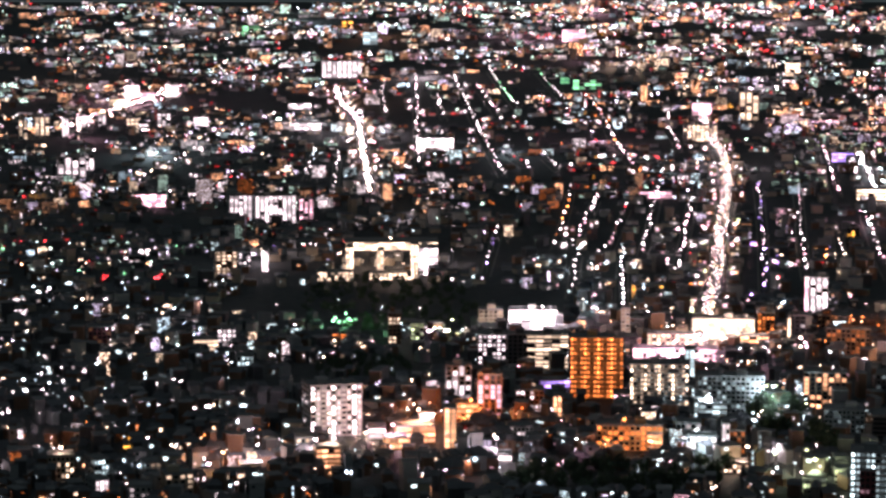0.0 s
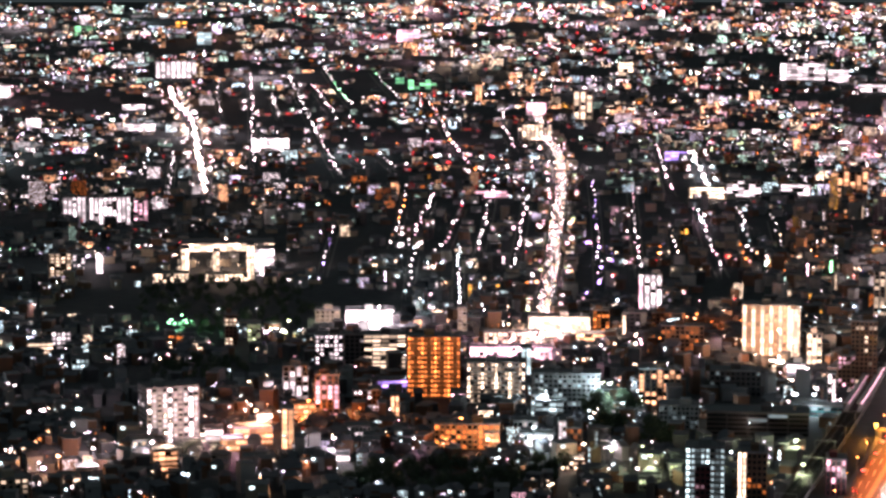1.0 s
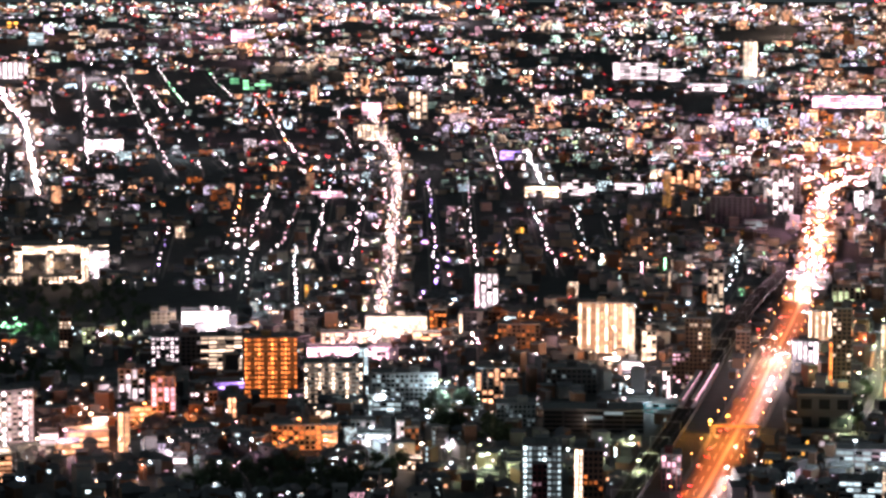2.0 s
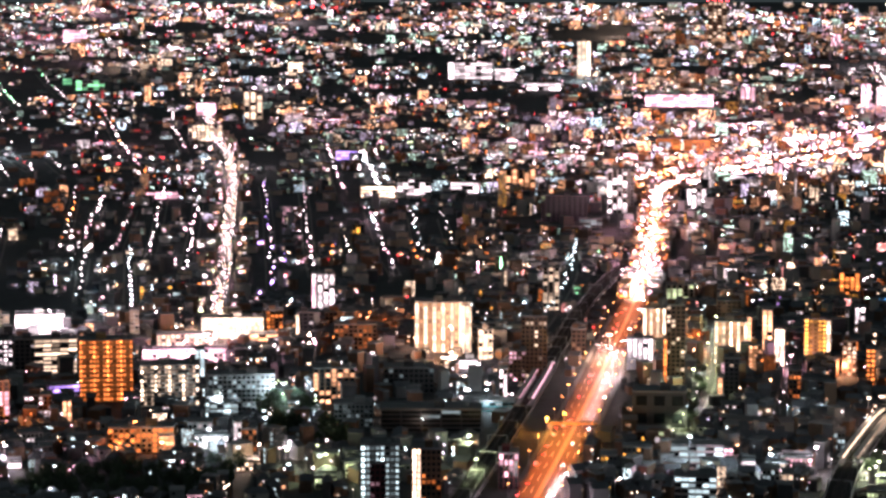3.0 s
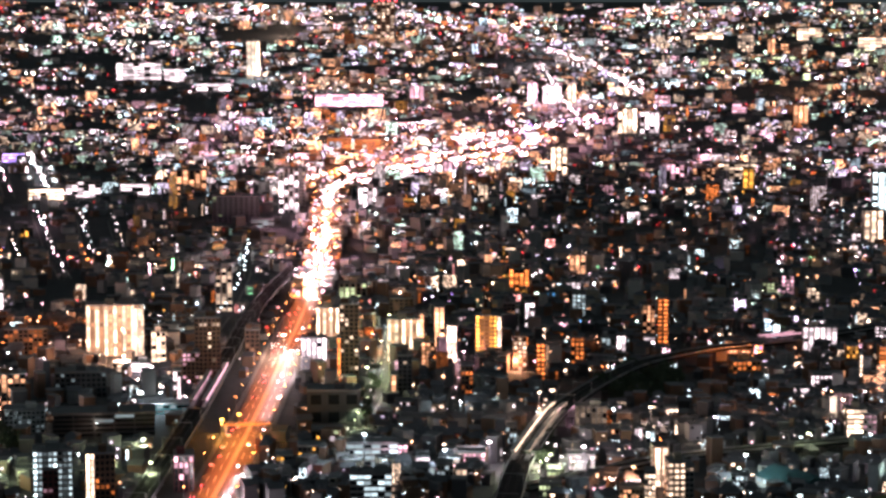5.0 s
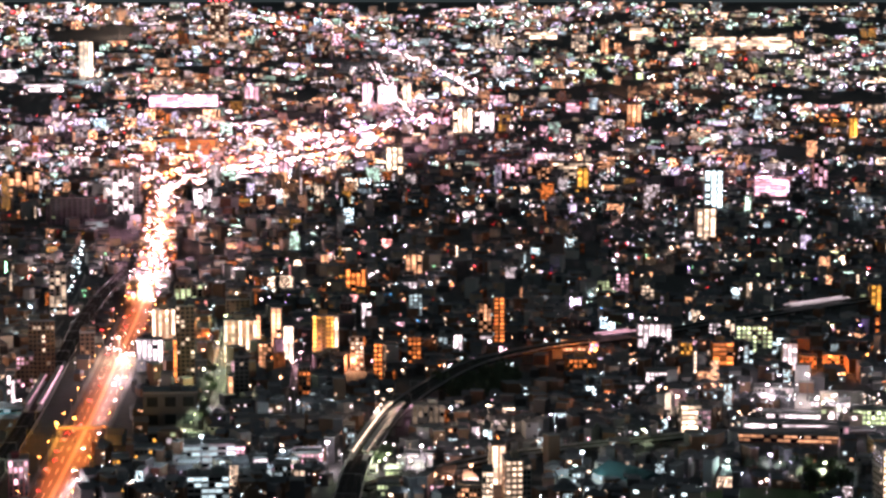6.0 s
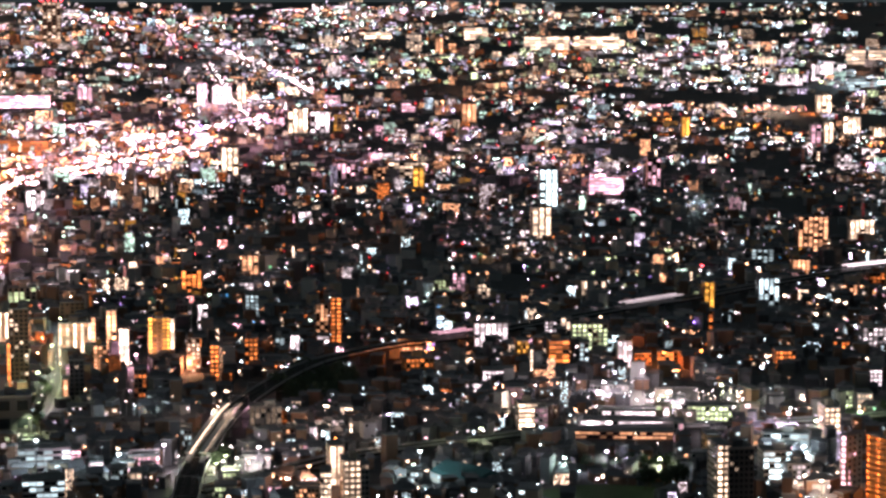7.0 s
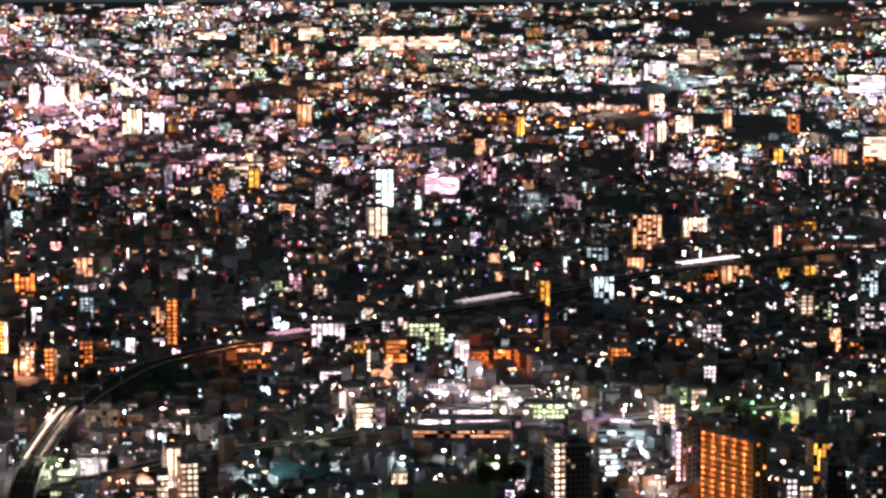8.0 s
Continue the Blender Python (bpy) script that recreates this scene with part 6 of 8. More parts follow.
lamp_street([(-188.8, 2284.8), (-173.8, 2152.7), (-156.3, 2031.3)], 16, ['white', 'white', 'cool'], 1.06, 6.8, 7)
lamp_street([(-158.8, 2276.2), (-143.1, 2138.2), (-131.4, 2058.1)], 18, ['white', 'white', 'cream'], 1.02, 6.8, 7)
lamp_street([(-325.9, 2754.0), (-301.5, 2606.6), (-271.7, 2418.6)], 13, ['white', 'white', 'pink'], 1.19, 8.5, 9, shops=0.2)
lamp_street([(-282.5, 2724.9), (-259.7, 2588.7), (-225.5, 2383.8)], 9, ['white', 'white', 'white', 'cool'], 1.5, 8.1, 16, shops=0.25, wash=8000)
lamp_street([(-454.1, 2403.4), (-431.3, 2259.1), (-412.2, 2137.1), (-393.3, 2008.5)], 14, ['white', 'white', 'pink'], 1.1, 8.5, 8, shops=0.2)
lamp_street([(-409.0, 2347.4), (-388.7, 2212.0), (-367.3, 2061.6), (-345.0, 1910.2)], 14, ['white', 'white', 'pink'], 1.1, 8.5, 8, shops=0.2)
lamp_street([(-505.7, 2340.4), (-484.9, 2203.8), (-462.1, 2035.8)], 14, ['white', 'white', 'pink'], 1.1, 9.3, 8, shops=0.2)
lamp_street([(-464.7, 2298.1), (-446.4, 2165.3), (-430.6, 2049.3), (-428.4, 1991.7)], 15, ['white', 'white', 'pink', 'red'], 1.1, 6.8, 7)
lamp_street([(-411.6, 2020.8), (-388.3, 1901.9), (-365.7, 1790.9), (-339.0, 1672.3)], 13, ['white', 'white', 'cool'], 1.02, 8.5, 8, near=True, shops=0.2)
lamp_street([(-551.3, 2123.2), (-523.9, 1994.6), (-500.0, 1881.7)], 20, ['white', 'white', 'violet'], 1.02, 6.8, 7)
lamp_street([(-545.0, 2400.9), (-507.4, 2206.1), (-476.6, 2039.1)], 20, ['white', 'white', 'orange'], 1.02, 6.8, 7)
lamp_street([(-450.3, 2012.5), (-427.0, 1893.6), (-404.6, 1782.5)], 18, ['white', 'white', 'cool'], 1.02, 6.0, 7, near=True)
lamp_street([(-1275.3, 3137.9), (-1266.1, 3002.5), (-1261.5, 2904.8), (-1263.3, 2808.2), (-1246.5, 2693.6)], 9, ['white', 'cream', 'pink', 'pink'], 1.9, 12.6, 14, shops=0.25, wash=8000)
lamp_street([(-1020.1, 2527.1), (-1010.9, 2445.8), (-1002.8, 2339.4)], 12, ['white', 'white', 'cream'], 1.27, 7.6, 9, shops=0.2)
lamp_street([(-1458.9, 4020.4), (-1437.5, 3861.3), (-1447.4, 3699.0)], 14, ['white', 'cream', 'green'], 1.36, 7.6, 9, shops=0.2)
lamp_street([(-896.3, 2603.9), (-858.1, 2479.6), (-832.5, 2387.3)], 16, ['white', 'white', 'cool'], 1.19, 6.8, 7)
lamp_street([(-857.7, 2576.7), (-817.7, 2446.8), (-773.1, 2307.8)], 16, ['white', 'white'], 1.19, 6.8, 7)
lamp_street([(-1027.1, 3298.2), (-970.3, 3110.7), (-922.7, 2967.9)], 16, ['white', 'white'], 1.19, 6.8, 7)
lamp_street([(-541.3, 2918.3), (-512.2, 2816.8), (-486.2, 2710.6)], 14, ['white', 'white', 'pink'], 1.19, 7.6, 7)
lamp_street([(-665.8, 2623.2), (-638.9, 2568.2), (-615.1, 2523.4)], 14, ['white', 'white', 'red'], 1.19, 6.8, 7)
lamp_street([(-628.5, 2632.4), (-597.2, 2555.1), (-583.2, 2522.0)], 14, ['white', 'white'], 1.19, 6.8, 7)
lamp_street([(-28.0, 2110.0), (-29.0, 1970.4), (-39.4, 1805.3), (-51.5, 1647.0)], 13, ['cool', 'cool', 'white'], 0.94, 6.8, 8, near=True, shops=0.2)
lamp_street([(82.7, 1710.4), (62.4, 1462.6), (41.8, 1297.8), (31.8, 1196.7)], 14, ['lime', 'lime', 'white', 'cool'], 0.5, 2.2, 9, near=True, shops=0.2, wash=16000)
lamp_street([(123.2, 1567.3), (103.9, 1385.5), (90.8, 1291.8)], 20, ['white', 'white', 'cream'], 0.51, 4.2, 8, near=True, shops=0.2)
lamp_street([(379.5, 2916.7), (389.5, 3299.0), (404.4, 3646.8)], 16, ['white', 'white', 'pink'], 1.36, 6.8, 10, shops=0.2)
lamp_street([(435.0, 3839.7), (473.4, 3638.5), (494.4, 3418.9), (501.7, 3251.5)], 12, ['white', 'white', 'pink'], 1.7, 9.0, 12, shops=0.75, wash=60000)
lamp_street([(865.2, 3040.3), (959.2, 3024.5), (1062.0, 2977.2), (1109.9, 2934.4)], 14, ['warm', 'warm', 'rose', 'pink', 'orange'], 1.1, 8.0, 14, shops=0.25, wash=60000)
lamp_street([(882.1, 2950.2), (966.2, 2835.2), (1022.0, 2701.9), (1069.4, 2601.3), (1131.0, 2510.9), (1196.4, 2396.4)], 16, ['orange', 'amber', 'warm', 'orange'], 1.0, 6.5, 16, shops=0.25, wash=30000)
lamp_street([(1203.2, 2393.0), (1121.1, 2397.2), (1073.1, 2444.0)], 16, ['orange', 'warm', 'amber'], 0.85, 4.2, 10, shops=0.2)
lamp_street([(568.7, 2608.0), (621.7, 2558.4), (691.9, 2531.1), (755.8, 2484.9), (912.7, 2413.0)], 16, ['white', 'white', 'violet', 'pink', 'cream'], 1.27, 6.8, 8, shops=0.2)
lamp_street([(479.5, 3013.0), (508.0, 2843.7), (537.5, 2710.7), (568.7, 2608.0)], 16, ['white', 'pink', 'cream', 'red'], 1.27, 6.8, 8, shops=0.2)
# three parallel streets added to fill out one bright mass of lights
lamp_street([(55.5, 2437.2), (94.1, 2543.6), (152.4, 2610.6), (212.7, 2665.4), (286.0, 2758.4), (322.2, 2844.8)], 5, ['white', 'white', 'pink', 'pink', 'pink', 'warm', 'orange'], 1.9, 16.2, 12, shops=0.75, wash=60000)
lamp_street([(27.3, 2503.0), (77.4, 2591.8), (142.4, 2656.3), (210.3, 2717.1), (285.5, 2818.1)], 5, ['white', 'pink', 'pink', 'warm', 'orange', 'orange'], 1.9, 12.6, 12.5, shops=0.75, wash=60000)
lamp_street([(79.7, 2473.0), (143.2, 2558.5), (215.6, 2624.1), (286.5, 2700.6)], 5, ['white', 'pink', 'pink', 'pink', 'warm', 'orange'], 1.9, 12.6, 12.5, shops=0.75, wash=60000)
lamp_street([(183.8, 2806.6), (255.7, 2861.8), (332.9, 2938.5), (408.0, 3023.5)], 6, ['white', 'white', 'pink', 'pink', 'violet'], 1.9, 12.6, 12.5, shops=0.75, wash=60000)
lamp_street([(47.5, 2329.1), (52.2, 2393.9), (59.8, 2473.5)], 5, ['white', 'white', 'pink', 'warm'], 1.8, 14.4, 12.5, shops=0.75, wash=60000)
# lamps strewn over the whole width to imitate the mottled glow of the carriageway
lamp_street([(24.5, 1849.8), (36.6, 2030.8), (42.6, 2193.2), (47.6, 2336.6)], 2.2, ['white', 'pink', 'pink', 'warm', 'orange', 'orange'], 1.3, 8.0, 12.5, shops=0.75, wash=120000, spread=1.0)
lamp_street([(398.5, 1310.2), (405.6, 1258.2), (438.4, 1266.8)], 14, ['white', 'white', 'lime'], 0.85, 7.6, 10, near=True, shops=0.2)
lamp_street([(-138.0, 1978.0), (-121.0, 2040.0), (-99.0, 2095.0)], 10, ['orange', 'orange', 'warm'], 1.0, 5.0, 9, shops=0.5, wash=60000)
trunk_road([(-37.5, 1069.6), (-32.5, 1122.7), (-18.9, 1284.6), (-7.5, 1434.1), (4.6, 1606.2), (19.7, 1809.9), (29.3, 1933.3), (39.5, 2081.3), (44.7, 2245.3), (45.7, 2352.8), (54.8, 2460.0)], 23.0, 42.0, 68000.0)
viaduct([(-72.2, 1034.5), (-65.8, 1092.2), (-54.0, 1237.7), (-45.5, 1351.6), (-33.6, 1540.1), (-20.2, 1742.8), (-4.0, 1873.8), (14.6, 1983.2)], 11, 6, "dark railway viaduct beside the trunk road", "dark")
viaduct([(93.6, 1007.8), (104.5, 1069.7), (119.3, 1156.3), (148.4, 1277.2), (179.6, 1367.5), (221.2, 1456.6), (257.1, 1500.9), (288.0, 1528.1), (348.7, 1563.6), (408.1, 1612.6), (492.9, 1677.6), (557.8, 1716.5), (628.9, 1762.9), (714.5, 1810.7), (773.4, 1831.6), (845.4, 1853.4), (940.7, 1870.9)], 12, 9, "long curved concrete railway viaduct")
viaduct([(116.2, 1115.8), (136.7, 1135.0), (161.7, 1156.9), (194.2, 1184.3), (232.4, 1202.2), (277.8, 1218.5), (327.7, 1233.4), (419.4, 1230.7), (453.3, 1233.6), (495.6, 1238.7), (561.9, 1247.3), (630.8, 1247.1)], 9, 4, "low dark railway embankment with tracks")
# fill lights on invented masts, put where ground and fronts need brightening
floodlight(134.0, 1158.2, 10, 36000, "lime")
floodlight(151.9, 1167.2, 12, 24000, "white")
floodlight(170.6, 1123.3, 10, 15000, "warm")
floodlight(226.8, 1129.7, 14, 12000, "cool")
floodlight(274.8, 1205.4, 10, 5000, "lime")
floodlight(306.9, 1200.8, 10, 5000, "cool")
floodlight(105.6, 1182.3, 12, 18000, "white")
floodlight(81.7, 1163.0, 12, 18000, "cool")
floodlight(-208.7, 1221.8, 10, 24000, "cool")
floodlight(-175.9, 1181.2, 10, 18000, "cream")
floodlight(-304.4, 1170.0, 10, 12000, "white")
floodlight(-138.9, 1157.6, 10, 18000, "lime")
floodlight(-416.7, 1119.2, 10, 18000, "white")
floodlight(376.0, 1325.8, 12, 24000, "white")
floodlight(398.1, 1030.2, 12, 12000, "cream")
floodlight(463.6, 2595.2, 20, 60000, "pink")
floodlight(-254.1, 1601.9, 16, 90000, "cream")
floodlight(-272.2, 1507.4, 14, 75000, "pink")
floodlight(-384.9, 1607.7, 20, 60000, "white")
floodlight(-91.9, 1524.3, 16, 36000, "cream")
floodlight(-102.5, 1547.5, 20, 36000, "warm")
floodlight(28.1, 1899.7, 12, 110000, "white")
floodlight(33.0, 1990.0, 14, 50000, "pink")
floodlight(40.0, 2120.0, 14, 60000, "warm")
floodlight(2.4, 1570.6, 12, 70000, "cream")
floodlight(4.0, 1490.0, 12, 30000, "white")
floodlight(39.8, 2211.1, 30, 90000, "pink")
floodlight(97.7, 1518.8, 7, 24000, "warm")
floodlight(119.2, 1522.0, 7, 20000, "pink")
floodlight(62.0, 1592.0, 10, 26000, "orange")
floodlight(150.4, 1500.0, 7, 16000, "warm")
floodlight(-98.0, 1486.0, 12, 60000, "cream")
floodlight(-78.0, 1440.0, 12, 12000, "white")
floodlight(147.4, 2632.1, 40, 180000, "pink")
floodlight(78.7, 2635.1, 40, 150000, "orange")
floodlight(250.2, 2801.1, 40, 150000, "pink")
floodlight(365.0, 3091.2, 40, 150000, "pink")
floodlight(440.2, 1301.9, 12, 21000, "lime")
floodlight(406.4, 1347.6, 14, 34000, "white")
floodlight(407.8, 1296.5, 10, 30000, "white")
floodlight(409.2, 1122.0, 16, 27000, "cool")
floodlight(441.4, 1192.4, 14, 15000, "cream")
floodlight(398.3, 1052.9, 10, 18000, "cream")
floodlight(-360.8, 1219.2, 14, 18000, "warm")
floodlight(-587.5, 1902.5, 25, 36000, "cream")
floodlight(-386.7, 1145.4, 14, 15000, "cream")
floodlight(-525.0, 1592.3, 12, 9000, "green")
floodlight(-443.1, 1579.7, 12, 9000, "lime")
floodlight(-185.9, 1346.4, 14, 30000, "cool")
floodlight(-170.9, 1294.0, 12, 24000, "cool")
floodlight(-218.0, 1313.7, 14, 24000, "cool")
floodlight(-249.4, 1230.2, 12, 18000, "orange")
floodlight(41.7, 1165.1, 20, 18000, "cool")
floodlight(199.8, 1255.7, 16, 15000, "cream")
floodlight(667.8, 2376.5, 20, 90000, "pink")
floodlight(-417.4, 2603.0, 24, 30000, "white")
floodlight(-895.4, 2782.1, 20, 90000, "white")
floodlight(-1286.7, 2962.7, 30, 120000, "pink")
floodlight(309.2, 1508.6, 10, 26000, "orange")
floodlight(141.0, 1272.0, 22, 12000, "cream")
floodlight(39.5, 1322.1, 14, 15000, "lime")
floodlight(52.4, 1416.7, 14, 15000, "lime")
floodlight(65.5, 1525.6, 14, 15000, "lime")
floodlight(76.8, 1652.5, 14, 15000, "lime")
floodlight(-168.7, 1673.8, 12, 18000, "orange")
floodlight(-68.9, 1357.4, 10, 9000, "cool")
floodlight(420.9, 3638.7, 40, 150000, "white")
floodlight(-354.0, 1212.0, 10, 60000, "warm")
floodlight(-367.0, 1192.0, 10, 36000, "pink")
floodlight(-344.0, 1266.0, 12, 70000, "orange")
floodlight(-377.0, 1176.0, 8, 50000, "cream")
floodlight(-396.0, 1150.0, 8, 20000, "white")
floodlight(-430.0, 1105.0, 8, 24000, "warm")
floodlight(-64.0, 1161.0, 8, 14000, "lime")
floodlight(-84.0, 1186.0, 8, 14000, "lime")
floodlight(-71.0, 1225.0, 8, 12000, "lime")
floodlight(-252.0, 1201.0, 6, 9000, "orange")
floodlight(-230.0, 1204.0, 6, 9000, "warm")
floodlight(346.0, 1116.0, 8, 9000, "lime")
floodlight(300.0, 1128.0, 8, 9000, "mint")
floodlight(325.0, 1140.0, 8, 9000, "lilac")
floodlight(452.0, 1452.0, 8, 26000, "orange")
floodlight(478.0, 1455.0, 8, 26000, "orange")
floodlight(-270.0, 1585.0, 8, 40000, "pink")
floodlight(-22.3, 1271.3, 12, 18000, "amber")
floodlight(314.4, 1294.0, 12, 15000, "cream")
floodlight(-504.9, 1074.3, 12, 9000, "cream")

# ---- trees ----
tree_kinds = []
for k in range(4):
    t, c = Shape(), Shape()
    t.rod(0, 0, -1, 3.4, 0.32, 0.2, BARK, 7)
    for q in range(5):
        a = q * math.tau / 5 + random.random()
        m = pose(0, 0, 2.6 + 0.3 * q, 0, 38, math.degrees(a))
        t.rod(0, 0, 0, 3.2, 0.14, 0.05, BARK, 5, m)
    for q in range(150):
        v = Vector((random.gauss(0, 1), random.gauss(0, 1), random.gauss(0, 0.8)))
        v = v.normalized() * (random.random() ** 0.4) * random.choice((0.75, 1.0, 1.12))
        p = Vector((v.x * (2.7 + 0.4 * k), v.y * 2.9, 6.2 + v.z * (2.6 + 0.5 * k)))
        e = random.uniform(0.3, 0.75)
        m = Matrix.Translation(p) @ Euler((random.random() * 6, random.random() * 6, 0)).to_matrix().to_4x4()
        pts = [m @ Vector(u) for u in ((e, 0, 0), (-e, 0.2 * e, 0), (0, e, 0.2), (0.2, -e, 0), (0, 0, e * 0.6), (0, 0, -e * 0.5))]
        c.solid([tuple(u) for u in pts], [(0, 2, 4), (2, 1, 4), (1, 3, 4), (3, 0, 4), (2, 0, 5), (1, 2, 5), (3, 1, 5), (0, 3, 5)], LEAF)
    tree_kinds.append((t.mesh("trunk"), c.mesh("crown")))


def tree(x, y, size, group):
    ob = root("tree", x, y, random.uniform(0, 360), "broad dark green leafy tree standing among houses", "tree", group)
    ob.scale = (size, size, size * random.uniform(0.85, 1.15))
    kind = random.choice(tree_kinds)
    for n, me in zip(("trunk", "crown"), kind):
        part(n, me, ob)


def grove(x, y, across, deep, count, size=1.2, group="trees of a park"):
    """Trees scattered over an oval plot whose depth lies along the line of sight from the tower."""
    m = pose(x, y, 0, 0, 0, rough_turn(x, y))
    for _ in range(count):
        a, r = random.random() * math.tau, math.sqrt(random.random())
        p = m @ Vector((math.cos(a) * r * across, math.sin(a) * r * deep, 0))
        tree(p.x, p.y, size * random.uniform(0.7, 1.3), group)


def woods(x, y, across, deep, count, size=1.2):
    """A dark wood, seen from afar as one mass of crowns."""
    m = pose(x, y, 0, 0, 0, rough_turn(x, y))
    v, f = [], []
    for _ in range(count):
        a, r = random.random() * math.tau, math.sqrt(random.random())
        p = m @ Vector((math.cos(a) * r * across, math.sin(a) * r * deep, 0))
        me = random.choice(tree_kinds)[1]
        k = size * random.uniform(0.7, 1.35)
        z, o = ground_z(math.hypot(p.x, p.y)) - 1.5 * k, len(v)
        turn = Matrix.Rotation(random.random() * 6, 3, "Z")
        v += [tuple(turn @ q.co * k + Vector((p.x, p.y, z))) for q in me.vertices[:450]]
        f += [tuple(i + o for i in q.vertices) for q in me.polygons[:600]]
    me = bpy.data.meshes.new("woods")
    me.from_pydata(v, [], f)
    me.materials.append(LEAF)
    tagged(new("woods", me), "dark mass of leafy trees in an unlit park", "trees", kind="stuff")
    for i in range(5):
        u = m @ Vector(((i - 2) * across * 0.4, 0, 0))
        keep_clear(u.x, u.y, across * 0.4, deep)


woods(-530.0, 1730.7, 75, 150, 170, 0.95)
woods(-236.9, 1127.6, 52, 45, 90, 0.9)
woods(219.3, 1421.5, 28, 60, 90, 1.2)
woods(-460.7, 1431.5, 30, 50, 70, 0.8)
grove(-177.8, 1310.7, 16, 60, 30, 1.25)
grove(-196.3, 1149.2, 22, 35, 18, 0.9)
grove(-146.6, 1246.7, 10, 30, 12, 1.5)
grove(133.4, 1216.7, 8, 50, 16, 1.0, "trees beside the railway")
grove(52.4, 1416.7, 7, 160, 22, 0.9, "trees along a street")
grove(-268.9, 1120.4, 26, 30, 16, 0.9)
grove(338.0, 1136.5, 24, 8, 18, 0.9)
grove(523.8, 1224.3, 40, 40, 20, 1.0)
grove(342.3, 1097.3, 12, 20, 10, 1.1)


# ---- lamp clusters: in parks, and for glare on the trunk road ----
def lamp_cluster(x, y, across, deep, count, hues, size, strength):
    m = pose(x, y, 0, 0, 0, rough_turn(x, y))
    for _ in range(count):
        p = m @ Vector((random.uniform(-1, 1) * across, random.uniform(-1, 1) * deep, 0))
        street_lamp(p.x, p.y, random.choice(hues), size * random.uniform(0.8, 1.2), strength, "lamps of a park")


lamp_cluster(-181.5, 1337.6, 18, 75, 34, ["cool", "white", "cool", "lime"], 0.55, 9)
lamp_cluster(135.5, 1208.9, 10, 50, 20, ["lime", "white", "white"], 0.6, 8)
lamp_cluster(-144.2, 1178.2, 22, 40, 14, ["lime", "white", "cool"], 0.7, 6)
lamp_cluster(437.1, 1302.9, 14, 25, 22, ["lime", "white", "cream"], 0.42, 9)
lamp_cluster(403.8, 1327.7, 22, 40, 12, ["white", "cool"], 0.42, 7)
lamp_cluster(523.0, 1230.5, 40, 30, 12, ["lime", "green"], 0.8, 4)
lamp_cluster(-442.4, 1577.1, 16, 10, 9, ["lime", "violet", "white"], 1.2, 10)
lamp_cluster(-528.6, 1603.2, 10, 12, 8, ["green"], 1.1, 5)
# no park here: lamps added on the trunk road to imitate white glare
lamp_cluster(25.5, 1919.2, 15, 45, 24, ["white", "pink", "cream"], 0.5, 16)
lamp_cluster(-2.3, 1590.7, 13, 40, 20, ["white", "cream"], 0.36, 14)


# ---- cars ----
CAR_PAINT = [surface("car_paint", c, 0.3, bump=0) for c in ((0.5, 0.5, 0.52), (0.03, 0.03, 0.035), (0.6, 0.6, 0.6), (0.12, 0.02, 0.02))]
HEAD, TAIL = glass("white", 120.0), glass("red", 30.0)


def make_car(paint):
    ob = new("car")
    s = Shape()
    prof = [(-2.2, 0.35), (2.2, 0.35), (2.2, 0.8), (1.2, 0.95), (0.6, 1.45), (-1.2, 1.48), (-1.9, 0.98), (-2.2, 0.9)]
    n = len(prof)
    s.solid([(u, q, z) for u in (-0.85, 0.85) for q, z in prof], [tuple(reversed(range(n))), tuple(range(n, 2 * n))] + [(i, (i + 1) % n, n + (i + 1) % n, n + i) for i in range(n)], paint)
    body = part("body", s, ob)
    s = Shape()
    s.box(-0.87, 0.87, -1.1, 0.5, 1.02, 1.36, DARKGLASS)
    part("window", s, body)
    for sx in (-1, 1):
        for q in (-1.35, 1.35):
            s = Shape()
            s.rod(0, 0, -0.1, 0.1, 0.33, 0.33, RUBBER, 10, pose(sx * 0.8, q, 0.33, 0, 90, 0))
            part("wheel", s, ob)
        s = Shape()
        s.box(sx * 0.6 - 0.22, sx * 0.6 + 0.22, 2.15, 2.26, 0.58, 0.78, HEAD)
        part("headlight", s, body, "bright white headlight")
        s = Shape()
        s.box(sx * 0.65 - 0.18, sx * 0.65 + 0.18, -2.26, -2.15, 0.62, 0.85, TAIL)
        part("tail_light", s, body, "red tail light")
    return tagged(ob, "car with its lights on, on the trunk road", "car", "cars on the trunk road")


cars = [make_car(p) for p in CAR_PAINT]


def traffic(points, gap, lanes):
    line = smooth(points, gap)
    first = dict.fromkeys(range(len(cars)), True)
    for p, q in zip(line, sides(line)):
        for lane in lanes:
            if random.random() < 0.62:
                continue
            e = p + q * lane + Vector((random.uniform(-1, 1), random.uniform(-4, 4)))
            ahead = math.degrees(math.atan2(q.y, q.x))
            m = pose(e.x, e.y, ground_z(p.length) + 0.12, 0, 0, ahead + (180 if lane > 0 else 0))
            i = random.randrange(len(cars))
            if first[i]:
                cars[i].matrix_basis, first[i] = m, False
            else:
                copy_thing(cars[i], m)


traffic([(-37.5, 1069.6), (-32.5, 1122.7), (-18.9, 1284.6), (-7.5, 1434.1), (4.6, 1606.2), (19.7, 1809.9), (29.3, 1933.3), (39.5, 2081.3), (44.7, 2245.3)], 26, (-8.5, -5.0, 5.0, 8.5))


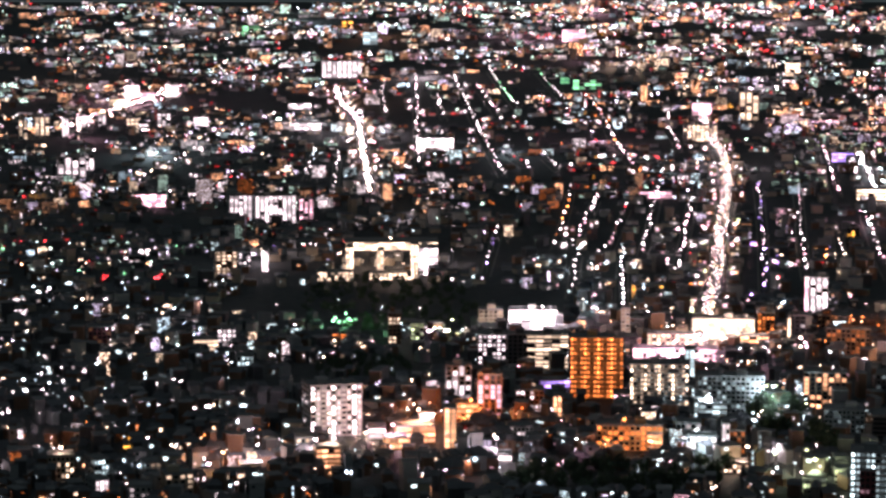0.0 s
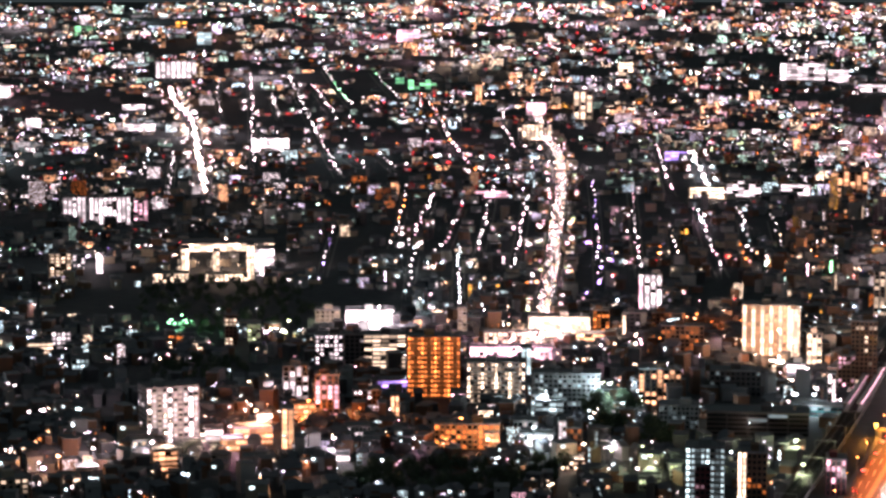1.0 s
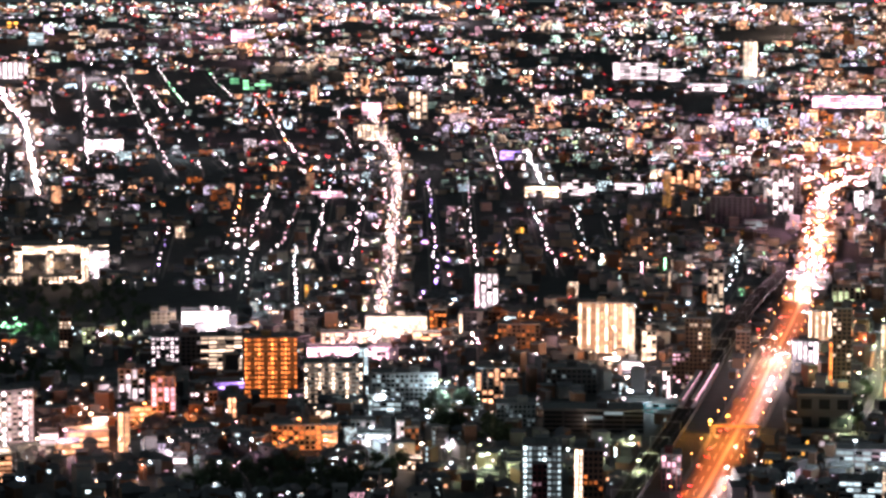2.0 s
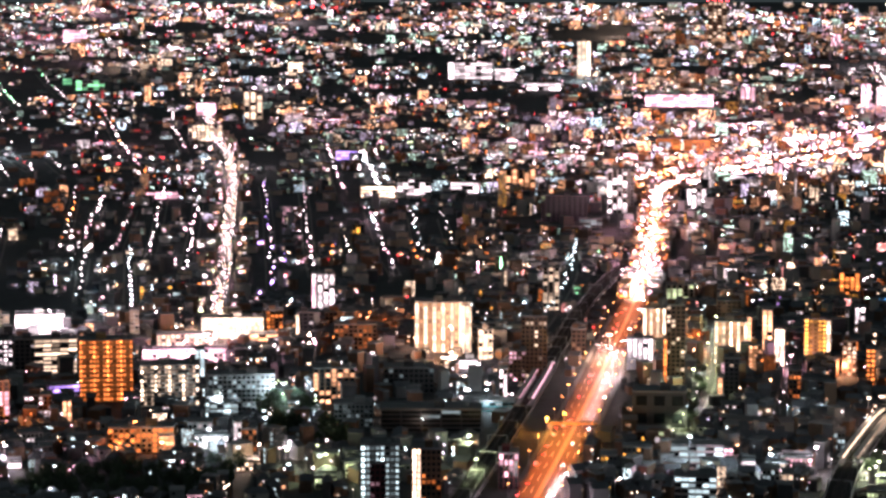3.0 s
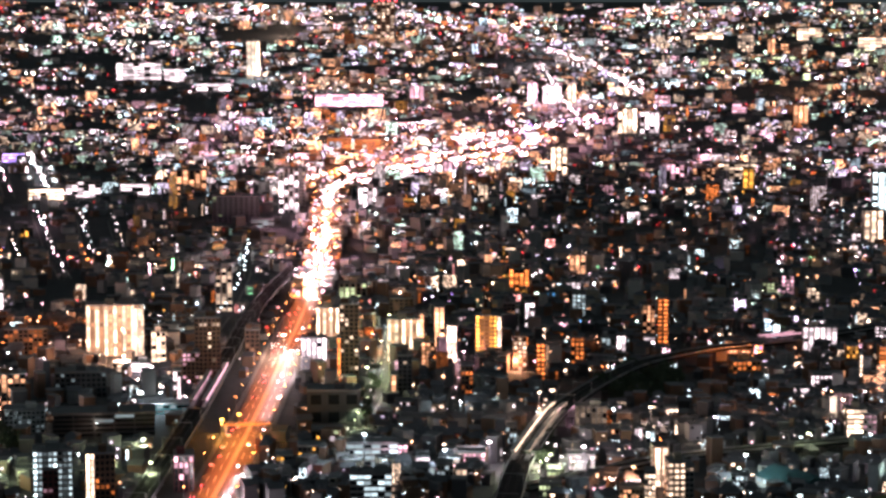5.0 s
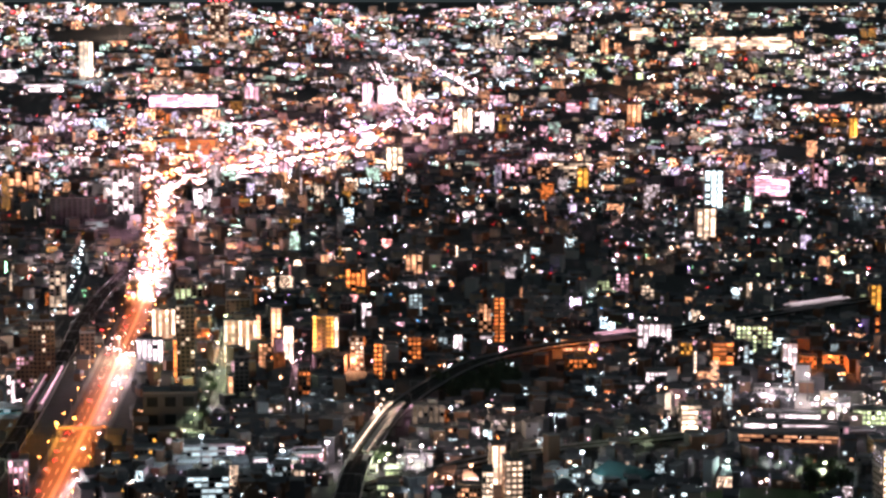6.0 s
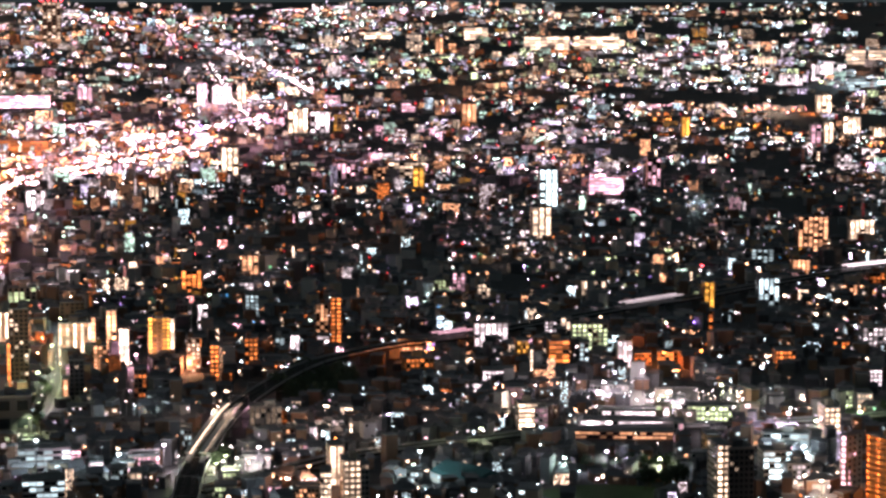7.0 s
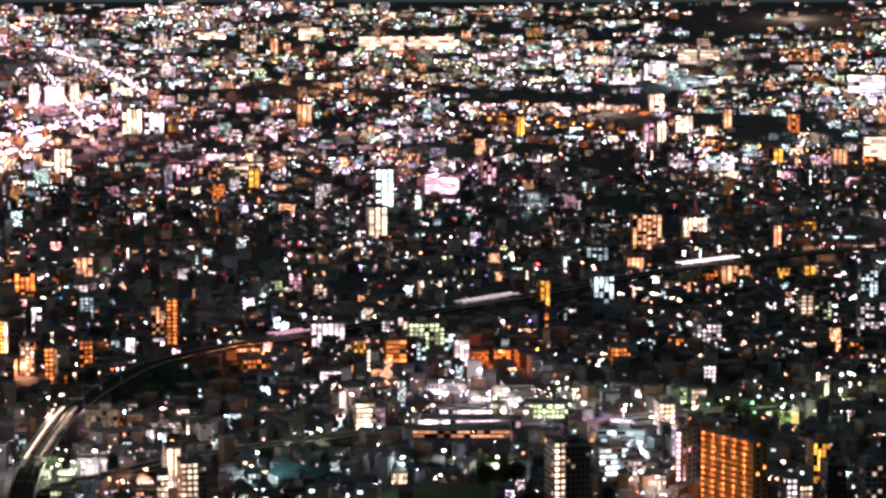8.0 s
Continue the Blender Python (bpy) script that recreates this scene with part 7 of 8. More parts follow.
# ---- small houses near the tower ----
def house_kind(w, d, h, wall, flat):
    ob = new("house")
    s = Shape()
    s.box(-w / 2, w / 2, -d / 2, d / 2, -1, h, WALLS[wall])
    part("wall", s, ob)
    s = Shape()
    if flat:
        s.box(-w / 2 - 0.2, w / 2 + 0.2, -d / 2 - 0.2, d / 2 + 0.2, h, h + 0.5, ROOF)
    else:
        s.hip(-w / 2 - 0.6, w / 2 + 0.6, -d / 2 - 0.6, d / 2 + 0.6, h, h + 2.3, TILE)
    part("roof", s, ob)
    for q in range(2):
        u = (q - 0.5) * w * 0.45
        hue, g = random.choice((("cream", 2.5), ("white", 4.0), ("warm", 2.0), ("cool", 2.0)))
        mat = glass(hue, g) if random.random() < 0.6 else DARKGLASS
        s = Shape()
        s.box(u - w * 0.1, u + w * 0.1, -d / 2 - 0.08, -d / 2 + 0.05, (0.9 if q % 2 else h - 1.9), (2.2 if q % 2 else h - 0.6), mat)
        part("window", s, ob)
    return tagged(ob, "small two-storey house with a few windows, crowded among others", "house", "small houses")


HOUSES = [house_kind(*k) for k in ((8, 9, 6.0, "beige", False), (10, 8, 6.4, "pale", False), (7, 10, 8.6, "grey", True), (9, 9, 5.8, "brown", False), (11, 10, 9.0, "beige", True), (7.5, 8, 6.2, "grey", False))]


def near_houses(b0, b1, r0, r1, count):
    """Single houses in the stretch of the plan that lies nearest to the tower."""
    done = 0
    for _ in range(count * 6):
        b, r = radians(random.uniform(b0, b1)), math.sqrt(random.uniform(r0 * r0, r1 * r1))
        x, y = r * math.sin(b), r * math.cos(b)
        if done >= count or not is_free(x, y, 5):
            continue
        m = pose(x, y, ground_z(r), 0, 0, rough_turn(x, y) + random.choice((0, 12, -12, 20)))
        if done < len(HOUSES):
            HOUSES[done].matrix_basis = m
        else:
            copy_thing(random.choice(HOUSES), m)
        keep_clear(x, y, 8, 8)
        done += 1


def warning_lights(x, y, z, span, count):
    """Red aircraft warning lights in a row along a tower's roof, each on a short post."""
    m = pose(x, y, ground_z(math.hypot(x, y)) + z, 0, 0, rough_turn(x, y))
    for i in range(count):
        ob = new("warning_light")
        ob.matrix_basis = m @ Matrix.Translation((span * (i / max(1, count - 1) - 0.5), 1.0, 0))
        s = Shape()
        s.rod(0, 0, 0, 2.5, 0.2, 0.2, METAL, 6)
        post = part("post", s, ob)
        s = Shape()
        s.ball(0, 0, 3.6, 2.2, glass("red", 7.0), 0.9)
        part("lamp_head", s, post, "red glowing lamp head")
        tagged(ob, "red aircraft warning light on a tower roof", "warning light", "aircraft warning lights")


warning_lights(179.9, 3971.8, 71.2, 32, 4)
warning_lights(-538.1, 4395.9, 14.8, 20, 2)

platform([(118.5, 1159.2), (132.8, 1218.6), (147.7, 1277.2), (156.6, 1304.9)], "pale station canopy with lamps on the curved viaduct", "cream", 1.6, 9)
platform([(-47.0, 1338.4), (-42.5, 1401.0), (-37.7, 1474.1)], "pale station canopy with lamps beside the trunk road", "pink", 1.6, 6)


# ---- the footbridge over the trunk road ----
def footbridge(x, y, span, turn):
    """A steel footbridge: a deck on two piers, railings, a stair tower at either end and a lamp box on one of them."""
    ob = root("footbridge", x, y, turn, "steel footbridge over the trunk road with an amber lamp", "footbridge")
    s = Shape()
    s.box(-span / 2, span / 2, -1.3, 1.3, 5.2, 5.9, WALLS["orange"])
    part("deck", s, ob)
    for side in (-1, 1):
        s = Shape()
        s.box(-span / 2, span / 2, side * 1.25 - 0.06, side * 1.25 + 0.06, 6.7, 6.9, METAL)
        for i in range(13):
            u = -span / 2 + span * i / 12
            s.box(u - 0.06, u + 0.06, side * 1.25 - 0.05, side * 1.25 + 0.05, 5.9, 6.7, METAL)
        part("railing", s, ob)
        s = Shape()
        s.rod(side * span * 0.47, 0, -1, 5.2, 0.45, 0.45, WALLS["grey"], 10)
        part("pier", s, ob)
        s = Shape()
        for i in range(14):
            s.box(side * (span / 2 + 0.1) - 1.0, side * (span / 2 + 0.1) + 1.0, 1.3 + 0.6 * i, 1.9 + 0.6 * i, 5.0 - 0.38 * i, 5.3 - 0.38 * i, WALLS["grey"])
        part("stair", s, ob)
    s = Shape()
    s.rod(-span / 2 - 1.5, -1.0, 0, 8.4, 0.16, 0.12, METAL, 8)
    pole = part("pole", s, ob)
    s = Shape()
    s.ball(-span / 2 - 1.5, -1.0, 8.6, 0.9, glass("amber", 30.0, True), 0.7)
    part("lamp_head", s, pole, "glowing amber lamp head")
    point_light(x - span / 2 - 1.5, y - 3.0, 8.0, 7000, HUES["amber"])
    # a second amber fill light with no lamp of its own
    point_light(x, y - 6.0, 8.0, 2500, HUES["amber"])


footbridge(-17.5, 1287.0, 26.0, 0)

# unseen point lights over the lanes stand in for headlight streaks on the asphalt
for a, b, side, gap, power in (((-37.5, 1069.6), (-27.6, 1180.0), 6.5, 13.0, 2200), ((-14.7, 1340.0), (4.6, 1606.2), 5.0, 16.0, 1300), ((-37.5, 1069.6), (-34.0, 1108.0), -6.5, 13.0, 2600)):
    line = smooth([a, b], gap)
    for p, q in zip(line, sides(line)):
        e = p + q * side
        point_light(e.x, e.y, 1.6, power, HUES["white"], 0.4)


platform([(319.7, 1546.6), (335.9, 1556.1), (352.4, 1566.7)], "pale station canopy with bright lamps on the viaduct", "pink", 0.9, 9)
platform([(487.6, 1673.5), (517.8, 1692.5), (548.2, 1710.7)], "pale station canopy with bright lamps on the viaduct", "white", 2.6, 9)
platform([(715.9, 1811.2), (746.3, 1822.0), (776.4, 1832.5)], "pale station canopy with bright lamps on the viaduct", "white", 2.6, 9)


# ---- open paved grounds ----
def paved_ground(x, y, across, deep, label):
    """A flat paved yard, raised a hand's width over the ground, with a kerb round it."""
    m = pose(x, y, ground_z(math.hypot(x, y)), 0, 0, rough_turn(x, y))
    s = Shape()
    s.box(-across, across, -deep, deep, -2, 0.15, PAVING, m)
    yard = tagged(new("pavement", s.mesh("pavement")), label, "pavement", kind="structure")
    for a in ((-across - 0.3, across + 0.3, -deep - 0.3, -deep), (-across - 0.3, across + 0.3, deep, deep + 0.3), (-across - 0.3, -across, -deep, deep), (across, across + 0.3, -deep, deep)):
        s = Shape()
        s.box(*a, -2, 0.35, WALLS["grey"], m)
        part("kerb", s, yard)
    for i in range(-2, 3):
        e = m @ Vector((across * 0.4 * i, 0, 0))
        keep_clear(e.x, e.y, across * 0.35, deep)


def gymnasium(x, y, w, d, h, turn):
    """A broad hall with pale walls and a low-pitched metal roof with standing seams."""
    ob = root("gymnasium", x, y, turn, "broad gymnasium with a teal metal roof", "gymnasium")
    s = Shape()
    s.box(-w / 2, w / 2, 0, d, -3, h, WALLS["pale"])
    part("wall", s, ob)
    s = Shape()
    s.gable(-w / 2 - 0.8, w / 2 + 0.8, -0.8, d + 0.8, h, h + 5.0, TEAL_ROOF)
    top = part("roof", s, ob)
    for i in range(12):
        u = -w / 2 + w * (i + 0.5) / 12
        t = Shape()
        t.solid([(u - 0.1, -0.8, h), (u + 0.1, -0.8, h), (u + 0.1, d / 2, h + 5.0), (u - 0.1, d / 2, h + 5.0), (u - 0.1, -0.8, h + 0.25), (u + 0.1, -0.8, h + 0.25), (u + 0.1, d / 2, h + 5.25), (u - 0.1, d / 2, h + 5.25)],
                [(0, 1, 5, 4), (1, 2, 6, 5), (3, 0, 4, 7), (4, 5, 6, 7)], TEAL_ROOF)
        part("seam", t, top)
    for i in range(6):
        u = -w / 2 + w * (i + 0.5) / 6
        t = Shape()
        t.pane(u - w / 16, u + w / 16, -0.12, 0.05, h * 0.5, h * 0.85, glass("cool", 0.8))
        part("window", t, ob)
    keep_clear(x, y + d / 2, w, d)


gymnasium(240.0, 1118.0, 34, 22, 5, -52)
floodlight(222.0, 1122.0, 9, 6000, "mint")
GRASS = surface("grass", (0.06, 0.10, 0.035), 0.9, 0.15, 3.0, 0.5)


def lawn(x, y, across, deep):
    """A strip of grass on a low bank, lit from a lamp at its edge."""
    m = pose(x, y, 0, 0, 0, rough_turn(x, y))
    s = Shape()
    pts = [(-across, -deep, -0.5), (across, -deep, -0.5), (across, deep, -0.5), (-across, deep, -0.5), (-across * 0.9, -deep * 0.4, 2.2), (across * 0.9, -deep * 0.4, 2.2), (across * 0.9, deep * 0.8, 2.4), (-across * 0.9, deep * 0.8, 2.4)]
    s.solid([tuple(m @ Vector(p)) for p in pts], [(0, 1, 5, 4), (1, 2, 6, 5), (2, 3, 7, 6), (3, 0, 4, 7), (4, 5, 6, 7)], GRASS)
    tagged(new("grass_bank", s.mesh("grass_bank")), "grassy bank beside the railway under yellow-green lamps", "grass", kind="structure")
    for i in (-2, 0, 2):
        e = m @ Vector((across * 0.4 * i, 0, 0))
        keep_clear(e.x, e.y, across * 0.4, deep)


s = Shape()
m = pose(312.0, 1086.0, 0, 0, 0, rough_turn(312.0, 1086.0))
n = 28
ring = [m @ Vector((34 * math.cos(i * math.tau / n), 22 * math.sin(i * math.tau / n), 0)) for i in range(n)]
s.solid([(p.x, p.y, z) for z in (-0.5, 0.12) for p in ring], [(i, (i + 1) % n, n + (i + 1) % n, n + i) for i in range(n)] + [tuple(range(n, 2 * n))], GRASS)
tagged(new("playing_field", s.mesh("playing_field")), "dark unlit oval playing field among houses", "field", kind="structure")
for i in range(-2, 3):
    e = m @ Vector((14 * i, 0, 0))
    keep_clear(e.x, e.y, 26, 26)
for x, y, a, power in ((497.0, 1237.0, 13, 9000), (545.0, 1226.0, 14, 12000), (600.0, 1267.0, 12, 14000), (462.0, 1215.0, 8, 6000)):
    lawn(x, y, a, 9)
    floodlight(x, y - 9.5, 7, power * 2.5, "lime")

for k, (u, v, w, h, turn) in enumerate(((-13, 0, 7, 13, 20), (0, 14, 24, 15, 0), (13, 2, 8, 12, -12))):
    block("school_wing", "pale rendered school wing round a floodlit yard", 421.0 + u, 1128.0 + v, w, 8, h, turn, "pale", "cool", 1.5, "band", 5, 0.8)
paved_ground(420.0, 1120.0, 9, 10, "pale paved school yard under bright lamps")
floodlight(420.0, 1112.0, 12, 22000, "cool")
floodlight(408.0, 1094.0, 10, 14000, "white")
floodlight(446.0, 1206.0, 12, 40000, "lilac")
paved_ground(409.0, 1344.7, 30, 40, "pale paved yard under bright white lamps")
paved_ground(435.9, 1299.3, 14, 22, "floodlit paved sports ground among houses")


# ---- quarters of small houses ----
for ob in [o for o in scene.objects if o.parent is None and o.get('category') == 'building']:
    e = ob.matrix_basis @ Vector((0, 6, 0))
    keep_clear(e.x, e.y, max(c.dimensions.x for c in ob.children if c.name.startswith('wall')), 14)
for p in smooth([(-72.2, 1034.5), (-65.8, 1092.2), (-54.0, 1237.7), (-45.5, 1351.6), (-33.6, 1540.1), (-20.2, 1742.8), (-4.0, 1873.8), (14.6, 1983.2)], 15):
    keep_clear(p.x, p.y, 16, 0)
for p in smooth([(93.6, 1007.8), (104.5, 1069.7), (119.3, 1156.3), (148.4, 1277.2), (179.6, 1367.5), (221.2, 1456.6), (257.1, 1500.9), (288.0, 1528.1), (348.7, 1563.6), (408.1, 1612.6), (492.9, 1677.6), (557.8, 1716.5), (628.9, 1762.9), (714.5, 1810.7), (773.4, 1831.6), (845.4, 1853.4), (940.7, 1870.9)], 15):
    keep_clear(p.x, p.y, 26, 0)
for p in smooth([(116.2, 1115.8), (136.7, 1135.0), (161.7, 1156.9), (194.2, 1184.3), (232.4, 1202.2), (277.8, 1218.5), (327.7, 1233.4), (419.4, 1230.7), (453.3, 1233.6), (495.6, 1238.7), (561.9, 1247.3), (630.8, 1247.1)], 15):
    keep_clear(p.x, p.y, 14, 0)
near_houses(-27.07, 26.96, 1094, 1288, 120)
quarter(-15.12, -9.69, 1481, 1770, 52, 116, "wwcpmk", 5.4, 0.62, 9, 0.1, 4, 0.7)
quarter(-11.19, -8.06, 1627, 1823, 17, 57, "wwcpmk", 5.4, 0.62, 9, 0.1, 1, 0.7)
quarter(-8.34, -6.98, 1770, 1823, 2, 7, "wwcm", 5.4, 0.62, 9, 0.1, 0, 0.7)
quarter(-11.32, -8.34, 1378, 1481, 13, 34, "wwckmo", 5.4, 0.62, 9, 0.1, 1, 0.7)
quarter(-8.34, -5.35, 1305, 1378, 7, 19, "wkkc", 4.8, 0.62, 8, 0.1, 1, 0.7)
quarter(-19.20, -15.26, 1255, 1460, 42, 56, "wwckmr", 5.4, 0.62, 8, 0.1, 3, 0.7)
quarter(-18.38, -15.67, 1919, 2145, 12, 18, "wwcwwcwwcvvrgb", 3.84, 0.51, 8, 0.1, 1, 3.0)
quarter(-5.49, -3.45, 1100, 1305, 25, 46, "wkcko", 4.8, 0.58, 8, 0.1, 2, 0.7)
quarter(-2.36, -1.41, 1255, 1654, 12, 23, "wcmp", 4.8, 0.58, 8, 0.1, 1, 0.7)
quarter(1.44, 6.33, 2469, 2614, 7, 171, "wwppomcwwppomcwwppomcvvrgb", 8.4, 0.72, 6.2, 0.2, 1, 3.0)
quarter(6.06, 8.23, 2530, 2658, 3, 23, "wprmwprmwprmvvrgb", 5.6, 0.72, 5.6, 0.1, 0, 3.0)
quarter(-3.58, 0.62, 3419, 3776, 9, 161, "wwpckmwwpckmwwpckmvvrgb", 8.4, 0.72, 6.2, 0.2, 1, 3.0)
quarter(5.78, 7.14, 1239, 1438, 13, 39, "wkkcc", 5.1, 0.62, 8, 0.1, 1, 0.7)
quarter(19.63, 21.53, 1332, 1438, 9, 31, "wwkcc", 5.4, 0.62, 8, 0.1, 1, 0.7)
quarter(11.49, 18.55, 1263, 1332, 16, 62, "wwkcm", 5.4, 0.62, 8, 0.1, 2, 0.7)
quarter(10.94, 12.17, 1100, 1239, 10, 27, "wkkcc", 5.1, 0.58, 8, 0.1, 1, 0.7)
quarter(5.24, 6.06, 1100, 1239, 4, 12, "wkkcc", 5.1, 0.58, 7, 0.1, 1, 0.7)
quarter(14.20, 15.70, 3171, 3453, 4, 36, "wcpwcpwcpvvrgb", 7.0, 0.72, 5.6, 0.1, 0, 3.0)
quarter(18.27, 21.80, 3878, 4193, 7, 100, "wcclkwcclkwcclkvvrgb", 6.3, 0.72, 5.6, 0.2, 0, 3.0)
quarter(0.42, 1.57, 1770, 2489, 10, 31, "wpcmwpcmwpcmvvrgb", 5.12, 0.51, 8, 0.1, 1, 3.0)
quarter(0.42, 1.85, 1527, 1770, 10, 33, "wcmop", 5.4, 0.62, 10, 0.1, 1, 0.7)
quarter(0.49, 1.71, 1255, 1527, 10, 17, "wcm", 4.5, 0.62, 10, 0.1, 1, 0.7)
quarter(-2.36, 0.29, 1770, 2113, 24, 86, "wcmopkwcmopkwcmopkvvrgb", 4.61, 0.51, 9, 0.1, 1, 3.0)
quarter(-1.00, -0.12, 1460, 1770, 8, 21, "wcmor", 4.5, 0.62, 8, 0.1, 1, 0.7)
quarter(-27.34, -19.74, 4148, 4653, 19, 396, "wwccmrgpkwwccmrgpkwwccmrgpkvvrgb", 6.4, 0.72, 5.0, 0.2, 1, 3.0)
quarter(-19.74, -14.31, 4148, 4653, 14, 333, "wwpcmkgrwwpcmkgrwwpcmkgrvvrgb", 6.4, 0.72, 5.0, 0.2, 1, 3.0)
quarter(-14.31, -8.20, 4148, 4653, 14, 543, "wwppcrkgmwwppcrkgmwwppcrkgmvvrgb", 7.68, 0.79, 5.6, 0.2, 2, 3.0)
quarter(-8.20, -0.73, 4148, 4653, 15, 801, "wwppcmrwwwppcmrwwwppcmrwvvrgb", 8.96, 0.79, 6.2, 0.2, 2, 3.0)
quarter(-0.73, 6.06, 4148, 4653, 14, 624, "wwppcmrvwwppcmrvwwppcmrvvvrgb", 9.8, 0.79, 6.2, 0.2, 2, 3.0)
quarter(6.06, 12.84, 4148, 4653, 15, 572, "wwcpmgwwcpmgwwcpmgvvrgb", 8.4, 0.79, 5.6, 0.2, 2, 3.0)
quarter(12.84, 18.27, 3878, 4653, 22, 300, "wccmglkwccmglkwccmglkvvrgb", 5.6, 0.72, 5.0, 0.2, 2, 3.0)
quarter(18.27, 27.24, 4148, 4653, 23, 130, "ccmowklccmowklccmowklvvrgb", 4.9, 0.72, 5.0, 0.2, 2, 3.0)
quarter(-27.34, -19.74, 3663, 4148, 24, 349, "wwccmrkgwwccmrkgwwccmrkgvvrgb", 6.4, 0.72, 5.0, 0.2, 2, 3.0)
quarter(-19.74, -14.31, 3663, 4148, 17, 288, "wwcpmkwwcpmkwwcpmkvvrgb", 6.4, 0.72, 5.0, 0.2, 1, 3.0)
quarter(-14.31, -6.16, 3738, 4148, 22, 480, "wwppcrgwwppcrgwwppcrgvvrgb", 7.68, 0.72, 5.6, 0.2, 2, 3.0)
quarter(-6.16, 0.62, 3738, 4148, 18, 280, "wwcpgwwcpgwwcpgvvrgb", 7.68, 0.72, 6.2, 0.2, 1, 3.0)
quarter(0.62, 6.06, 3387, 4148, 26, 640, "wwpcmrwwpcmrwwpcmrvvrgb", 8.4, 0.79, 6.8, 0.2, 3, 3.0)
quarter(6.06, 10.13, 3387, 4148, 20, 540, "wwpckwwpckwwpckvvrgb", 8.4, 0.79, 6.8, 0.2, 2, 3.0)
quarter(10.13, 15.56, 3387, 4148, 26, 544, "wcclmowcclmowcclmovvrgb", 7.0, 0.79, 6.8, 0.2, 2, 3.0)
quarter(15.56, 21.67, 3453, 3894, 20, 475, "wcclkwwcclkwwcclkwvvrgb", 7.0, 0.79, 6.2, 0.2, 2, 3.0)
quarter(21.67, 27.24, 3260, 4148, 36, 512, "wcclkmwcclkmwcclkmvvrgb", 6.3, 0.79, 5.6, 0.2, 2, 3.0)
quarter(15.56, 21.80, 3260, 3453, 14, 39, "wkvwkvwkvvvrgb", 7.0, 0.72, 5.0, 0.1, 1, 3.0)
quarter(-27.34, -21.91, 3141, 3663, 25, 179, "wccmrwccmrwccmrvvrgb", 5.76, 0.72, 5.0, 0.1, 1, 3.0)
quarter(-21.91, -18.38, 3029, 3663, 21, 146, "wcmrwcmrwcmrvvrgb", 5.76, 0.72, 5.0, 0.1, 1, 3.0)
quarter(-18.38, -12.95, 3029, 3663, 32, 176, "wwpcmrgwwpcmrgwwpcmrgvvrgb", 6.4, 0.72, 5.0, 0.1, 2, 3.0)
quarter(-12.95, -8.88, 2975, 3738, 29, 346, "wwpcrmkwwpcrmkwwpcrmkvvrgb", 7.04, 0.72, 5.6, 0.2, 2, 3.0)
quarter(-8.88, -3.45, 3260, 3738, 24, 190, "wwpcrkwwpcrkwwpcrkvvrgb", 6.4, 0.72, 5.6, 0.1, 1, 3.0)
quarter(-3.45, 0.62, 2923, 3453, 21, 259, "wwppcrmvwwppcrmvwwppcrmvvvrgb", 7.7, 0.72, 5.6, 0.2, 1, 3.0)
quarter(-8.88, -3.45, 2975, 3260, 13, 288, "wwpcmrcwwpcmrcwwpcmrcvvrgb", 7.04, 0.72, 5.6, 0.2, 1, 3.0)
quarter(0.62, 5.78, 2923, 3387, 20, 559, "wwppcmowwppcmowwppcmovvrgb", 9.8, 0.79, 6.8, 0.2, 2, 3.0)
quarter(5.78, 8.23, 2872, 3591, 13, 397, "wwppcmwwppcmwwppcmvvrgb", 8.4, 0.79, 6.8, 0.2, 2, 3.0)
quarter(8.23, 14.20, 2975, 3387, 26, 271, "wcpmorwcpmorwcpmorvvrgb", 7.0, 0.72, 6.2, 0.2, 1, 3.0)
quarter(14.20, 20.99, 2872, 3200, 26, 288, "wwcpkmwwcpkmwwcpkmvvrgb", 7.0, 0.72, 5.6, 0.2, 1, 3.0)
quarter(20.99, 27.24, 2872, 3260, 28, 283, "wccmkwccmkwccmkvvrgb", 7.0, 0.72, 5.6, 0.2, 1, 3.0)
quarter(-27.34, -21.78, 2822, 3141, 19, 177, "wcmwpwcmwpwcmwpvvrgb", 6.4, 0.72, 5.0, 0.1, 1, 3.0)
quarter(-21.78, -17.03, 2469, 3029, 36, 202, "wwkcrwwkcrwwkcrvvrgb", 5.76, 0.72, 5.0, 0.1, 2, 3.0)
quarter(-17.03, -10.92, 2469, 3029, 50, 108, "wwpkrowwpkrowwpkrovvrgb", 5.76, 0.72, 5.0, 0.1, 2, 3.0)
quarter(-10.92, -8.20, 2449, 2923, 17, 76, "wwpkcrwwpkcrwwpkcrvvrgb", 6.4, 0.72, 5.0, 0.1, 1, 3.0)
quarter(-8.20, -3.45, 2449, 2923, 32, 265, "wwgklpcwwgklpcwwgklpcvvrgb", 4.48, 0.72, 5.6, 0.1, 2, 3.0)
quarter(-3.45, 0.35, 2449, 2923, 21, 423, "wwppcmowwppcmowwppcmovvrgb", 7.7, 0.72, 6.2, 0.2, 2, 3.0)
quarter(0.35, 6.60, 2509, 3002, 13, 1159, "wwpppmowwpppmowwpppmovvrgb", 15.4, 0.72, 6.2, 0.2, 3, 3.0)
quarter(5.78, 10.13, 2636, 2872, 16, 51, "wprmwprmwprmvvrgb", 5.6, 0.72, 5.6, 0.1, 1, 3.0)
quarter(7.96, 11.49, 2530, 2658, 5, 81, "wppmcowppmcowppmcovvrgb", 7.0, 0.72, 6.2, 0.2, 0, 3.0)
